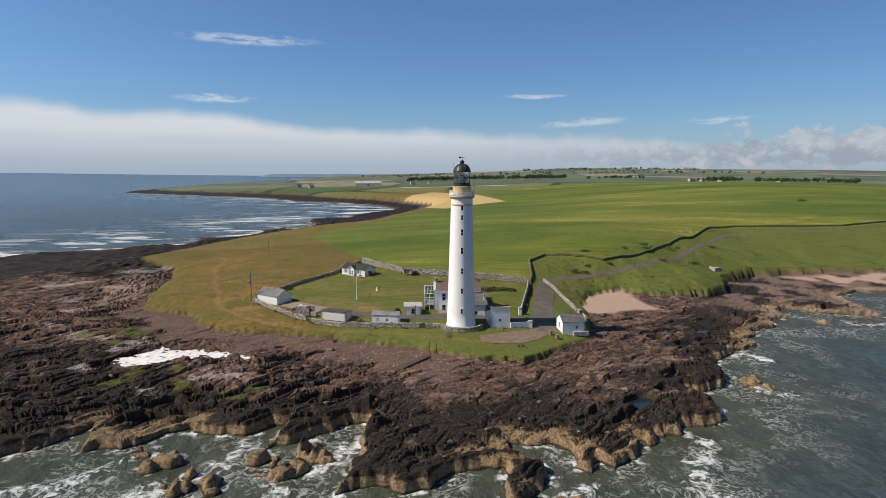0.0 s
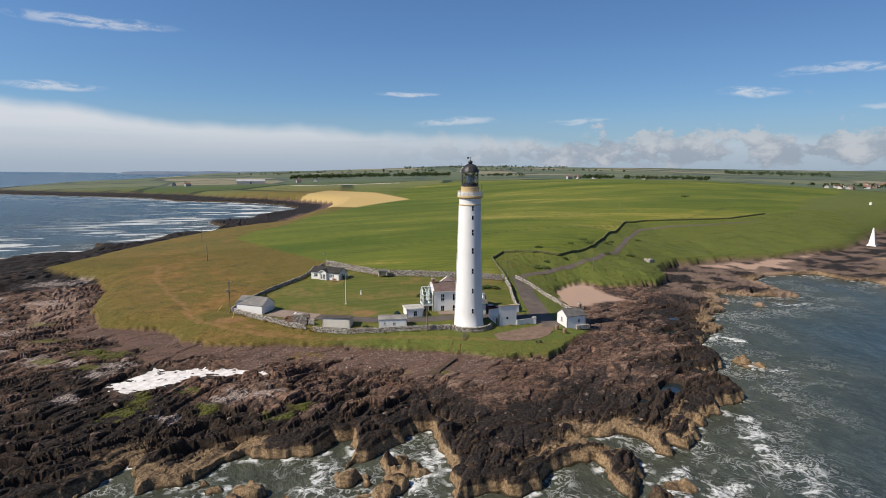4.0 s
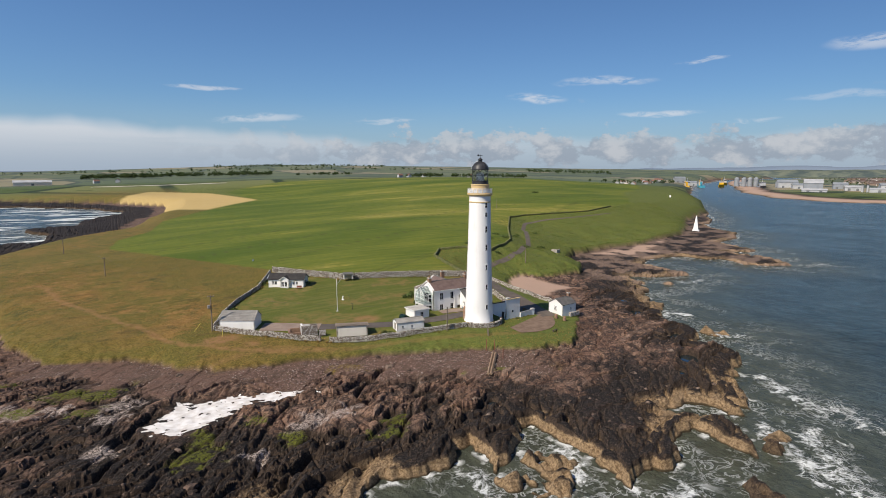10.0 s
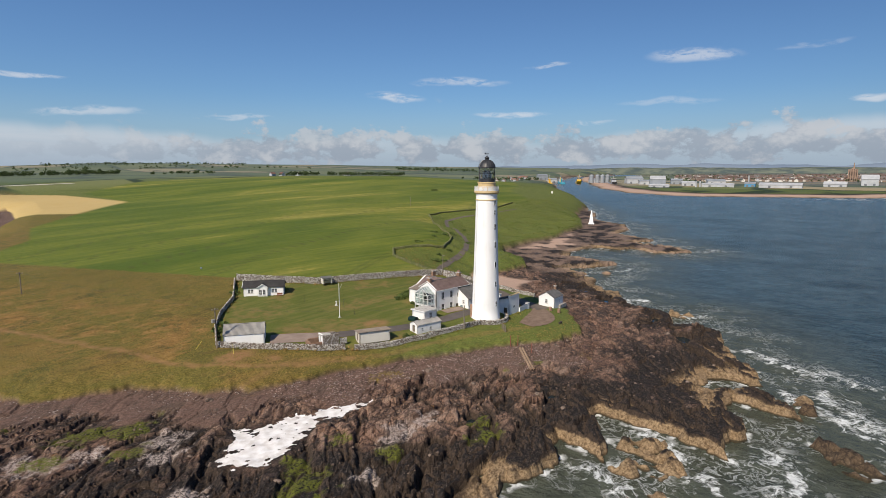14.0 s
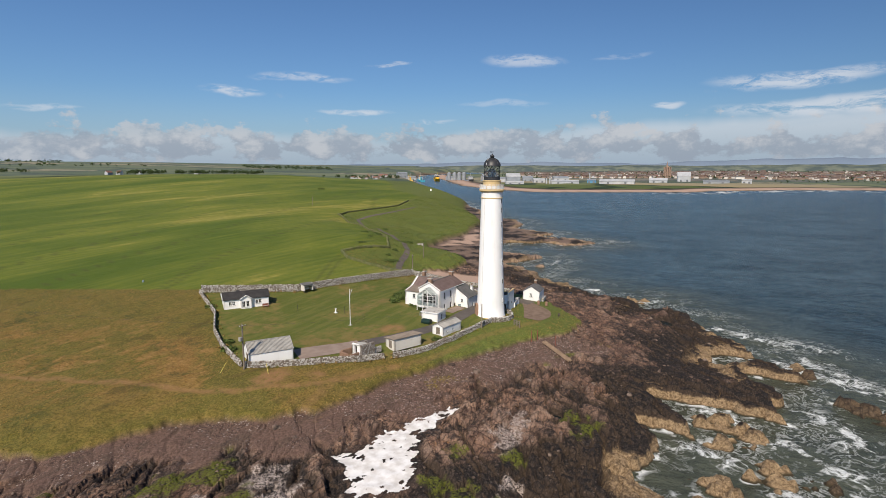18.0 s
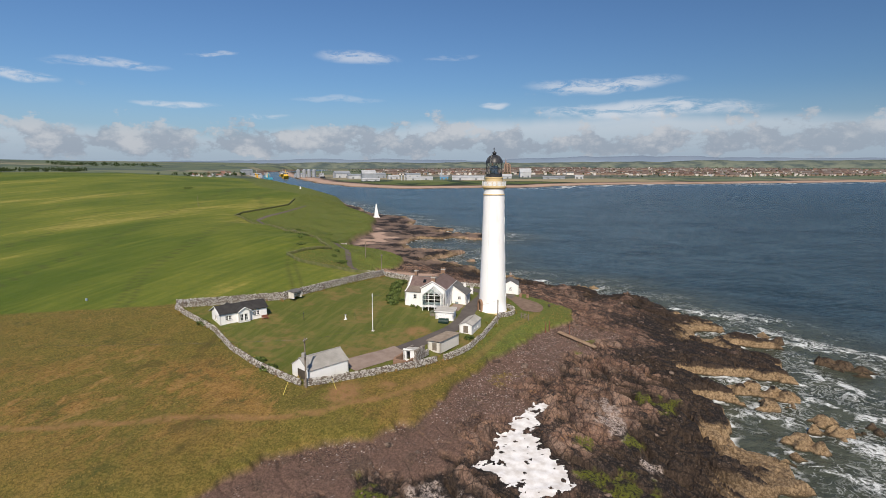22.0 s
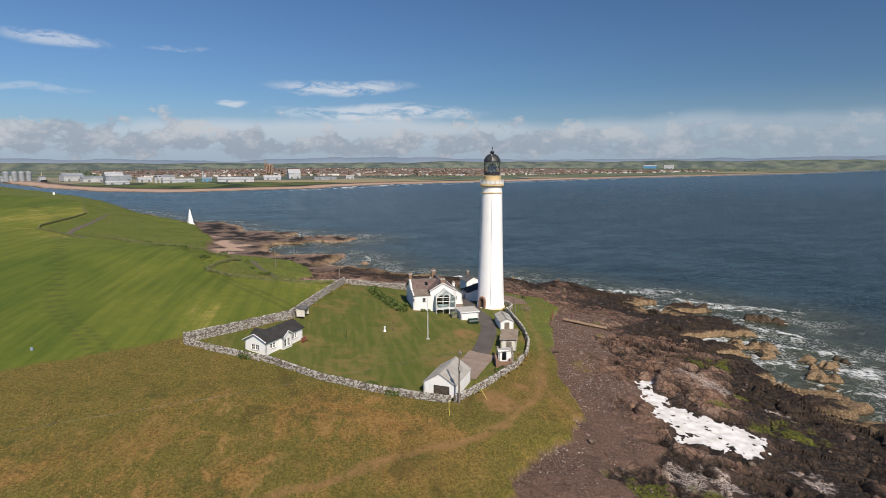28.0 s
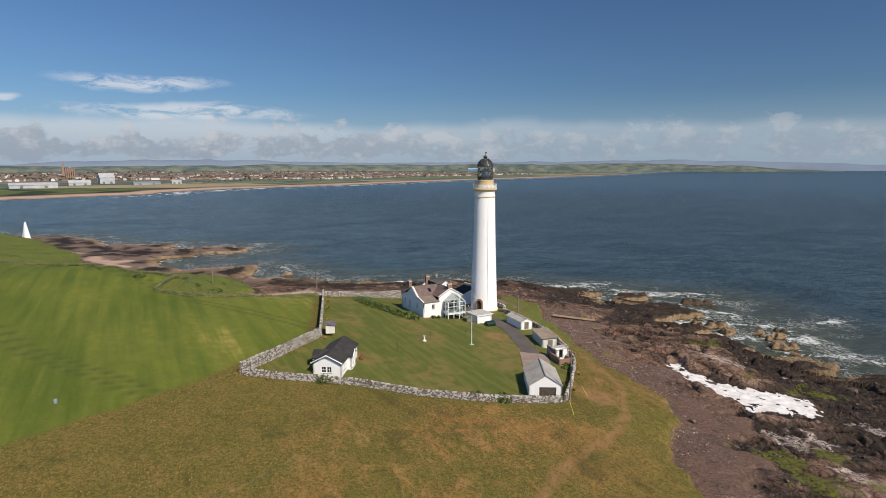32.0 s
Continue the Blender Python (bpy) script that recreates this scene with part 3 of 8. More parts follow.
# ---- materials ----
class Mat:
    """A small hand for node materials."""

    def __init__(self, name, rough=0.8, metal=0.0, spec=0.4):
        self.m = bpy.data.materials.new(name)
        self.m.use_nodes = True
        self.n, self.l = self.m.node_tree.nodes, self.m.node_tree.links
        self.b = self.n["Principled BSDF"]
        self.b.inputs["Roughness"].default_value = rough
        self.b.inputs["Metallic"].default_value = metal
        self.b.inputs["Specular IOR Level"].default_value = spec
        self.pos = self.n.new("ShaderNodeNewGeometry").outputs["Position"]

    def put(self, sock, v):
        if isinstance(v, (int, float)):
            sock.default_value = v
        elif isinstance(v, tuple):
            sock.default_value = (*v, 1.0) if len(v) == 3 else v
        else:
            self.l.new(v, sock)

    def noise(self, scale, detail=3.0, rough=0.55, stretch=None, dist=0.0, vec=None):
        n = self.n.new("ShaderNodeTexNoise")
        for k, v in (("Scale", scale), ("Detail", detail), ("Roughness", rough), ("Distortion", dist)):
            n.inputs[k].default_value = v
        self.l.new(self.lay(stretch, vec), n.inputs["Vector"])
        return n.outputs["Fac"]

    def lay(self, stretch, vec=None):
        vec = vec or self.pos
        if not stretch:
            return vec
        mp = self.n.new("ShaderNodeMapping")
        mp.inputs["Scale"].default_value = stretch[:3]
        if len(stretch) > 3:
            mp.inputs["Rotation"].default_value = (0, 0, radians(stretch[3]))
        self.l.new(vec, mp.inputs["Vector"])
        return mp.outputs[0]

    def cell(self, scale, stretch=None, feature="F1", rand=1.0):
        n = self.n.new("ShaderNodeTexVoronoi")
        n.feature = feature
        n.inputs["Scale"].default_value = scale
        n.inputs["Randomness"].default_value = rand
        self.l.new(self.lay(stretch), n.inputs["Vector"])
        return n

    def ramp(self, fac, lo, hi, a=0.0, b=1.0):
        n = self.n.new("ShaderNodeMapRange")
        n.interpolation_type = "SMOOTHSTEP"
        self.put(n.inputs["Value"], fac)
        for k, v in zip(("From Min", "From Max", "To Min", "To Max"), (lo, hi, a, b)):
            n.inputs[k].default_value = v
        return n.outputs["Result"]

    def math(self, op, a, b=0.0):
        n = self.n.new("ShaderNodeMath")
        n.operation = op
        self.put(n.inputs[0], a)
        self.put(n.inputs[1], b)
        return n.outputs[0]

    def mix(self, fac, a, b, blend="MIX"):
        n = self.n.new("ShaderNodeMix")
        n.data_type, n.blend_type = "RGBA", blend
        self.put(n.inputs[0], fac)
        self.put(n.inputs[6], a)
        self.put(n.inputs[7], b)
        return n.outputs[2]

    def attr(self, name):
        n = self.n.new("ShaderNodeAttribute")
        n.attribute_name = name
        return n.outputs["Fac"]

    def height(self):
        n = self.n.new("ShaderNodeSeparateXYZ")
        self.l.new(self.pos, n.inputs[0])
        return n.outputs[2]

    def island(self):
        return self.n.new("ShaderNodeNewGeometry").outputs["Random Per Island"]

    def each(self):
        return self.n.new("ShaderNodeObjectInfo").outputs["Random"]

    def bump(self, h, strength=0.4, distance=0.05):
        n = self.n.new("ShaderNodeBump")
        n.inputs["Strength"].default_value = strength
        n.inputs["Distance"].default_value = distance
        self.put(n.inputs["Height"], h)
        self.l.new(n.outputs[0], self.b.inputs["Normal"])

    def color(self, c):
        self.put(self.b.inputs["Base Color"], c)
        return self


def plain(name, a, b, scale=1.5, rough=0.8, metal=0.0, fine=14.0, relief=0.25, spec=0.4):
    """Two tones mottled at two scales, with fine relief."""
    m = Mat(name, rough, metal, spec)
    big, small = m.noise(scale, 4.0), m.noise(fine, 3.0)
    f = m.math("ADD", m.math("MULTIPLY", m.ramp(big, 0.3, 0.7), 0.65), m.math("MULTIPLY", small, 0.35))
    m.color(m.mix(f, a, b))
    m.bump(small, relief, 0.02)
    return m.m


def limewash(name, base, stain, amount=0.5, scale=0.35):
    """White paint on render: patchy, with grey runs and worn spots."""
    m = Mat(name, 0.75, 0, 0.3)
    runs = m.noise(1.2, 5.0, 0.6, (1.0, 1.0, 0.12))
    big = m.noise(scale, 4.0, 0.6)
    fine = m.noise(9.0, 3.0)
    f = m.math("MULTIPLY", m.ramp(m.math("ADD", m.math("MULTIPLY", runs, 0.6), m.math("MULTIPLY", big, 0.5)), 0.52, 0.85), amount)
    m.color(m.mix(f, base, stain))
    m.bump(fine, 0.2, 0.02)
    return m.m


def make_ground():
    m = Mat("shore_and_turf", 0.92, 0, 0.25)
    z = m.height()
    n1, n2, n3, n4 = m.noise(0.11, 5.0, 0.6), m.noise(0.55, 5.0, 0.62), m.noise(2.6, 4.0, 0.65), m.noise(9.0, 3.0, 0.6)
    bed = m.noise(0.35, 5.0, 0.62, (0.3, 1.5, 1.0, -31))
    block = m.attr("block")
    # rock: ochre barnacle belt at the tide, black lichened tops, brown broken faces above
    zz = m.math("ADD", z, m.math("MULTIPLY", m.math("SUBTRACT", n2, 0.5), 1.5))
    upward = m.n.new("ShaderNodeSeparateXYZ")
    m.l.new(m.n.new("ShaderNodeNewGeometry").outputs["True Normal"], upward.inputs[0])
    face = m.ramp(m.math("ADD", upward.outputs[2], m.math("MULTIPLY", m.math("SUBTRACT", n3, 0.5), 0.25)), 0.90, 0.66)
    grit = m.ramp(n4, 0.40, 0.62)
    crack = m.math("MINIMUM", m.ramp(m.cell(0.55, (0.6, 1.3, 1.0, -31), "DISTANCE_TO_EDGE").outputs["Distance"], 0.015, 0.07, 0.25, 1.0),
                   m.ramp(m.cell(1.5, (0.8, 1.2, 1.0, -31), "DISTANCE_TO_EDGE").outputs["Distance"], 0.01, 0.08, 0.45, 1.0))
    ochre = m.mix(m.ramp(m.math("ADD", m.math("MULTIPLY", n3, 0.6), m.math("MULTIPLY", n4, 0.4)), 0.38, 0.62), (0.110, 0.068, 0.034), (0.36, 0.255, 0.150))
    black = m.mix(m.math("MULTIPLY", grit, m.ramp(n3, 0.40, 0.75)), (0.011, 0.009, 0.008), (0.145, 0.108, 0.086))
    black = m.mix(m.math("MULTIPLY", face, 0.55), black, m.mix(n3, (0.035, 0.024, 0.017), (0.115, 0.075, 0.048)))
    plum = m.mix(m.ramp(m.math("ADD", m.math("MULTIPLY", bed, 0.6), m.math("MULTIPLY", n4, 0.4)), 0.38, 0.60), (0.055, 0.033, 0.024), (0.285, 0.176, 0.122))
    dark = m.mix(m.math("MULTIPLY", grit, m.ramp(n3, 0.35, 0.7)), (0.026, 0.018, 0.015), (0.225, 0.158, 0.122))
    upper = m.mix(m.ramp(m.math("ADD", m.math("ADD", n2, m.math("MULTIPLY", face, 0.10)), m.math("MULTIPLY", m.math("SUBTRACT", block, 0.5), 0.30)), 0.43, 0.57), dark, plum)
    upper = m.mix(m.math("MULTIPLY", m.ramp(m.math("ADD", block, m.math("MULTIPLY", n2, 0.5)), 0.98, 1.12), m.ramp(n4, 0.35, 0.6, 0.2, 0.7)), upper, (0.270, 0.190, 0.145))
    upper = m.mix(m.math("MULTIPLY", m.ramp(n1, 0.50, 0.60), m.ramp(n3, 0.35, 0.6, 0.2, 0.65)), upper, m.mix(n4, (0.085, 0.042, 0.030), (0.21, 0.120, 0.080)))
    rust = m.mix(m.math("MULTIPLY", m.math("MULTIPLY", m.ramp(m.noise(0.4, 4.0, 0.7, None, 0.5), 0.60, 0.70), m.ramp(n4, 0.4, 0.6)), m.ramp(z, 2.6, 3.6)), upper, (0.24, 0.115, 0.026))
    rust = m.mix(m.math("MULTIPLY", m.ramp(n4, 0.64, 0.74), 0.5), rust, (0.33, 0.27, 0.225))
    reef = m.attr("reef")
    tide = m.math("MULTIPLY", m.math("MULTIPLY", m.ramp(zz, 1.85, 1.40), m.ramp(m.attr("tide"), 0.26, 0.56)), m.math("SUBTRACT", 1.0, m.math("MULTIPLY", reef, 0.75)))
    inner = m.ramp(m.math("SUBTRACT", m.math("ADD", zz, m.math("MULTIPLY", n1, 3.0)), m.math("ADD", m.math("MULTIPLY", m.attr("tide"), 3.2), m.math("MULTIPLY", reef, 2.5))), 3.3, 4.5)
    rock = m.mix(tide, m.mix(inner, black, rust), ochre)
    rock = m.mix(m.ramp(z, 0.5, 0.15), rock, (0.045, 0.034, 0.018))
    rock = m.mix(m.math("MULTIPLY", m.math("SUBTRACT", 1.0, crack), m.math("SUBTRACT", 0.85, m.math("MULTIPLY", tide, 0.6))), rock, (0.008, 0.006, 0.006))
    rock = m.mix(m.math("MULTIPLY", m.attr("pale"), m.ramp(m.math("ADD", m.math("MULTIPLY", n3, 0.5), m.math("MULTIPLY", n4, 0.5)), 0.44, 0.56)), rock, m.mix(n2, (0.22, 0.145, 0.11), (0.62, 0.55, 0.50)))
    weed = m.math("MULTIPLY", m.attr("weed"), m.ramp(n3, 0.36, 0.56))
    rock = m.mix(weed, rock, m.mix(n4, (0.045, 0.055, 0.006), (0.145, 0.150, 0.022)))
    tip0 = m.ramp(m.math("ADD", m.math("MULTIPLY", n3, 0.5), m.math("MULTIPLY", n4, 0.5)), 0.36, 0.64)
    pebc, pebd = m.cell(4.4), m.cell(4.4, None, "DISTANCE_TO_EDGE")
    tone2 = m.n.new("ShaderNodeSeparateColor")
    m.l.new(pebc.outputs["Color"], tone2.inputs[0])
    peb = m.mix(tone2.outputs[0], (0.078, 0.047, 0.034), (0.205, 0.130, 0.097))
    peb = m.mix(m.math("MULTIPLY", m.ramp(tone2.outputs[1], 0.86, 0.90), m.ramp(n2, 0.42, 0.6)), peb, (0.45, 0.39, 0.35))
    peb = m.mix(m.ramp(pebd.outputs["Distance"], 0.10, 0.02), peb, (0.035, 0.022, 0.019))
    mud = m.mix(tip0, (0.070, 0.041, 0.031), (0.190, 0.118, 0.088))
    peb = m.mix(m.ramp(m.noise(0.16, 4.0, 0.6, None, 0.4), 0.46, 0.58), peb, mud)
    peb = m.mix(m.math("MULTIPLY", m.ramp(m.noise(0.22, 6.0, 0.7, (0.6, 1.2, 1.0, -31), 0.6), 0.54, 0.62), 0.75), peb, m.mix(tip0, (0.030, 0.021, 0.016), (0.150, 0.100, 0.072)))
    peb = m.mix(m.math("MULTIPLY", m.ramp(m.noise(0.12, 5.0, 0.65), 0.60, 0.70), m.ramp(n3, 0.4, 0.6)), peb, (0.21, 0.150, 0.022))
    rock = m.mix(m.attr("pebble"), rock, peb)
    sand = m.mix(n3, (0.34, 0.225, 0.165), (0.48, 0.34, 0.26))
    rock = m.mix(m.attr("sand"), rock, sand)
    # turf: green to straw, crop in drilled rows, mown lawn
    blow = m.noise(0.5, 5.0, 0.68, (0.5, 1.0, 1.0, 38), 0.9)
    wide = m.noise(0.045, 6.0, 0.66, None, 0.4)
    tip = m.math("ADD", m.math("MULTIPLY", n3, 0.5), m.math("MULTIPLY", n4, 0.5))
    dry = m.ramp(m.math("ADD", m.math("MULTIPLY", wide, 0.62), m.math("MULTIPLY", blow, 0.38)), 0.45, 0.59)
    tuft = m.mix(m.ramp(tip, 0.38, 0.62), m.mix(n2, (0.044, 0.047, 0.007), (0.080, 0.072, 0.013)), m.mix(n2, (0.145, 0.128, 0.024), (0.225, 0.158, 0.042)))
    straw = m.mix(m.ramp(tip, 0.38, 0.62), m.mix(n2, (0.096, 0.047, 0.010), (0.150, 0.078, 0.019)), m.mix(n2, (0.29, 0.152, 0.038), (0.39, 0.240, 0.085)))
    meadow = m.mix(m.math("MULTIPLY", dry, m.attr("straw")), tuft, straw)
    meadow = m.mix(m.math("MULTIPLY", m.ramp(blow, 0.52, 0.74), m.math("MULTIPLY", m.attr("straw"), 0.35)), meadow, (0.34, 0.23, 0.095))
    meadow = m.mix(m.math("MULTIPLY", m.ramp(m.noise(0.16, 5.0, 0.7, (0.5, 1.0, 1.0, 38), 0.5), 0.56, 0.70), 0.65), meadow, m.mix(tip, (0.030, 0.026, 0.006), (0.105, 0.080, 0.022)))
    bushy = m.math("MULTIPLY", m.ramp(m.noise(0.09, 5.0, 0.65), 0.54, 0.64), m.ramp(n2, 0.40, 0.60))
    meadow = m.mix(m.math("MULTIPLY", bushy, 0.6), meadow, m.mix(n3, (0.020, 0.036, 0.007), (0.060, 0.074, 0.016)))
    lush = m.ramp(m.attr("straw"), 0.20, 0.06)
    meadow = m.mix(m.math("MULTIPLY", lush, m.ramp(n2, 0.25, 0.6, 0.35, 0.9)), meadow, m.mix(m.ramp(tip, 0.36, 0.64), (0.048, 0.078, 0.013), (0.165, 0.195, 0.042)))
    drill = m.noise(0.5, 4.0, 0.6, (0.05, 1.0, 1.0, -12))
    patch = m.noise(0.018, 5.0, 0.62, (0.35, 1.0, 1.0, -12), 0.3)
    crop = m.mix(m.ramp(m.math("ADD", m.math("MULTIPLY", drill, 0.30), m.math("MULTIPLY", patch, 0.70)), 0.40, 0.60), (0.056, 0.090, 0.007), (0.160, 0.170, 0.023))
    crop = m.mix(m.ramp(m.math("ADD", patch, m.math("MULTIPLY", m.math("SUBTRACT", drill, 0.5), 0.3)), 0.60, 0.68), crop, (0.285, 0.240, 0.055))
    crop = m.mix(m.math("MULTIPLY", m.ramp(n2, 0.35, 0.65), 0.45), crop, (0.076, 0.114, 0.011))
    crop = m.mix(m.math("MULTIPLY", m.ramp(n3, 0.52, 0.72), 0.35), crop, (0.190, 0.200, 0.028))
    crop = m.mix(m.math("MULTIPLY", m.attr("tram"), 0.6), crop, (0.060, 0.066, 0.016))
    lawn = m.mix(m.ramp(m.math("ADD", m.math("MULTIPLY", m.noise(0.10, 5.0, 0.65), 0.7), m.math("MULTIPLY", n2, 0.3)), 0.48, 0.62), m.mix(tip, (0.052, 0.072, 0.010), (0.125, 0.140, 0.026)), m.mix(tip, (0.115, 0.095, 0.024), (0.230, 0.165, 0.060)))
    lawn = m.mix(m.math("MULTIPLY", m.ramp(m.noise(0.9, 2.0, 0.5, (0.12, 1.0, 1.0, -34)), 0.45, 0.6), 0.30), lawn, (0.20, 0.165, 0.05))
    gold = m.mix(drill, (0.40, 0.28, 0.10), (0.52, 0.39, 0.17))
    green = m.mix(m.attr("crop"), meadow, crop)
    green = m.mix(m.attr("lawn"), green, lawn)
    green = m.mix(m.attr("gold"), green, gold)
    bare = m.mix(n3, (0.21, 0.105, 0.042), (0.34, 0.195, 0.092))
    green = m.mix(m.math("MULTIPLY", m.attr("bare"), m.ramp(n2, 0.25, 0.55)), green, bare)
    # inland: hedged fields of several greens, and woods as dark patches
    plot = m.cell(0.0042, (1.0, 0.6, 1.0, 20))
    tone = m.n.new("ShaderNodeSeparateColor")
    m.l.new(plot.outputs["Color"], tone.inputs[0])
    far_f = m.mix(tone.outputs[0], (0.060, 0.090, 0.022), (0.15, 0.16, 0.055))
    far_f = m.mix(m.ramp(tone.outputs[1], 0.80, 0.84), far_f, (0.30, 0.24, 0.13))
    hedge = m.ramp(m.cell(0.0042, (1.0, 0.6, 1.0, 20), "DISTANCE_TO_EDGE").outputs["Distance"], 0.045, 0.02)
    far_f = m.mix(m.math("MAXIMUM", hedge, m.ramp(m.noise(0.004, 4.0, 0.6), 0.57, 0.60)), far_f, (0.022, 0.038, 0.014))
    roofs = m.cell(0.05)
    tone3 = m.n.new("ShaderNodeSeparateColor")
    m.l.new(roofs.outputs["Color"], tone3.inputs[0])
    far_f = m.mix(m.attr("town"), far_f, m.mix(m.ramp(tone3.outputs[0], 0.35, 0.65), (0.030, 0.038, 0.022), m.mix(tone3.outputs[1], (0.085, 0.060, 0.050), (0.19, 0.155, 0.135))))
    # distance haze put into the colour, stronger as the inland share grows
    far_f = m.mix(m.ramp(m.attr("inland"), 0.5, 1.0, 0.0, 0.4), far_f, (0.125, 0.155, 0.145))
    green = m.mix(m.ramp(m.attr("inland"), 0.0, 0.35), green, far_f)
    land = m.mix(m.attr("turf"), rock, green)
    m.color(land)
    m.bump(m.math("ADD", m.math("ADD", m.math("MULTIPLY", n3, 0.7), m.math("MULTIPLY", n4, 0.5)), m.math("MULTIPLY", m.math("MULTIPLY", blow, m.attr("straw")), 1.6)), 0.85, 0.22)
    return m.m


def make_sea():
    m = Mat("sea_water", 0.12, 0, 0.17)
    m.b.inputs["IOR"].default_value = 1.33
    big = m.noise(0.012, 4.0, 0.6)
    swell, chop, rip = m.noise(0.11, 5.0, 0.65, (1.0, 0.6, 1.0, 35)), m.noise(0.55, 6.0, 0.72, (1.0, 0.62, 1.0, 30)), m.noise(1.7, 3.0, 0.6, (1.0, 0.6, 1.0, 18))
    sh = m.attr("shore")
    # light and dark of the waves painted into the water colour by noise
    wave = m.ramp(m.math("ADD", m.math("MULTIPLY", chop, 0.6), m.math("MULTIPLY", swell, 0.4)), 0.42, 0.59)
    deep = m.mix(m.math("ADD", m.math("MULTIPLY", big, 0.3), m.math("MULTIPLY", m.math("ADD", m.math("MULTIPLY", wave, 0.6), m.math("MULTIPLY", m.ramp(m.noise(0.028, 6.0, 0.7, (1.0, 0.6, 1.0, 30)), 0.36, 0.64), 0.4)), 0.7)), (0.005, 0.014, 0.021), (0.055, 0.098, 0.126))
    # brighter sky reflection painted in: water colour lightened towards the north
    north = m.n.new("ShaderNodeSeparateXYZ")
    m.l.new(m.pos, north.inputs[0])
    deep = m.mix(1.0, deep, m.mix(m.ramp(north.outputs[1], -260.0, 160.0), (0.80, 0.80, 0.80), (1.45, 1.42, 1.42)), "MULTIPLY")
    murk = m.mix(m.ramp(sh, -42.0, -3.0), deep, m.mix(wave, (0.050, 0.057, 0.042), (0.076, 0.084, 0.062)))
    # paler streaks for light on wavelets, also painted in the colour
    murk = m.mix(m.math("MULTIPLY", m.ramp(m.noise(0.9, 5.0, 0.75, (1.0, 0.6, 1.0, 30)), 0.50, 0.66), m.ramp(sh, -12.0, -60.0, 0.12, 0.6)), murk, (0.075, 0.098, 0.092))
    fold = m.noise(0.34, 8.0, 0.68, None, 1.4)
    thread = m.math("ABSOLUTE", m.math("SUBTRACT", m.noise(0.42, 6.0, 0.62, None, 1.1), 0.5))
    churn, crest = m.attr("churn"), m.attr("crest")
    boil = m.math("MULTIPLY", m.ramp(m.noise(0.07, 3.0, 0.55), 0.58, 0.68), m.ramp(sh, -12.0, -1.0))
    surf = m.math("MULTIPLY", m.ramp(fold, 0.56, 0.63), m.math("MAXIMUM", m.math("MULTIPLY", boil, 0.8), m.ramp(churn, 0.35, 1.0, 0.0, 0.65)))
    white = m.ramp(m.math("ADD", crest, m.math("MULTIPLY", m.math("SUBTRACT", m.math("ADD", m.math("MULTIPLY", fold, 0.5), m.math("MULTIPLY", m.noise(0.9, 7.0, 0.74, None, 0.6), 0.5)), 0.5), 5.0)), 0.72, 1.30)
    lace = m.math("MULTIPLY", m.math("MULTIPLY", m.ramp(thread, 0.036, 0.006), m.ramp(m.noise(0.10, 3.0), 0.46, 0.60)), m.math("MAXIMUM", m.ramp(sh, -22.0, -3.0, 0.0, 0.50), m.math("MULTIPLY", churn, 0.75)))
    lip = m.math("MULTIPLY", m.ramp(sh, -1.6, -0.2), m.ramp(m.noise(0.30, 4.0, 0.6), 0.52, 0.64))
    caps = m.math("MULTIPLY", m.ramp(m.noise(0.16, 5.0, 0.65, (1.0, 0.35, 1.0, 25)), 0.71, 0.74), m.ramp(m.noise(0.02, 2.0), 0.45, 0.58))
    rollers = m.math("MULTIPLY", m.attr("breakers"), m.ramp(m.noise(0.035, 6.0, 0.62, (0.5, 1.6, 1.0, -18), 0.4), 0.52, 0.58))
    foam = m.math("MINIMUM", m.math("ADD", m.math("ADD", surf, lace), m.math("ADD", m.math("ADD", lip, white), m.math("ADD", m.math("MULTIPLY", caps, 0.6), rollers))), 1.0)
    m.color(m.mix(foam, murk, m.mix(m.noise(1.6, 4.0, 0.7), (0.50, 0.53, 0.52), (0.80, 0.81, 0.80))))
    m.put(m.b.inputs["Roughness"], m.ramp(foam, 0.0, 0.5, 0.25, 0.85))
    m.bump(m.math("MULTIPLY", m.math("ADD", swell, m.math("ADD", m.math("MULTIPLY", chop, 0.55), m.math("MULTIPLY", rip, 0.12))), m.math("MULTIPLY", m.ramp(m.attr("lively"), 0.0, 0.8, 0.14, 1.0), m.ramp(sh, -2.0, -40.0, 0.45, 1.0))), 1.0, 2.4)
    return m.m


GROUND_MAT, SEA_MAT = make_ground(), make_sea()
WHITE = limewash("white_painted_render", (0.80, 0.79, 0.77), (0.48, 0.46, 0.42), 0.35)
TOWER_WHITE = limewash("white_tower_paint", (0.84, 0.835, 0.82), (0.55, 0.52, 0.47), 0.35, 0.2)
CREAM = plain("cream_ochre_paint", (0.56, 0.40, 0.19), (0.64, 0.49, 0.27), 0.8, 0.6)
BLACK_IRON = plain("black_painted_iron", (0.018, 0.019, 0.021), (0.045, 0.046, 0.05), 1.2, 0.45)
WHITE_IRON = plain("white_painted_iron", (0.66, 0.66, 0.64), (0.78, 0.78, 0.76), 2.0, 0.5)
SLATE = plain("brown_slate", (0.115, 0.075, 0.066), (0.19, 0.135, 0.118), 1.0, 0.7, 0.0, 5.0, 0.4)
GREY_SLATE = plain("grey_slate", (0.085, 0.083, 0.08), (0.16, 0.152, 0.142), 0.9, 0.7, 0.0, 5.0, 0.4)
DARK_FELT = plain("dark_roof_felt", (0.022, 0.021, 0.021), (0.05, 0.046, 0.044), 0.8, 0.85)
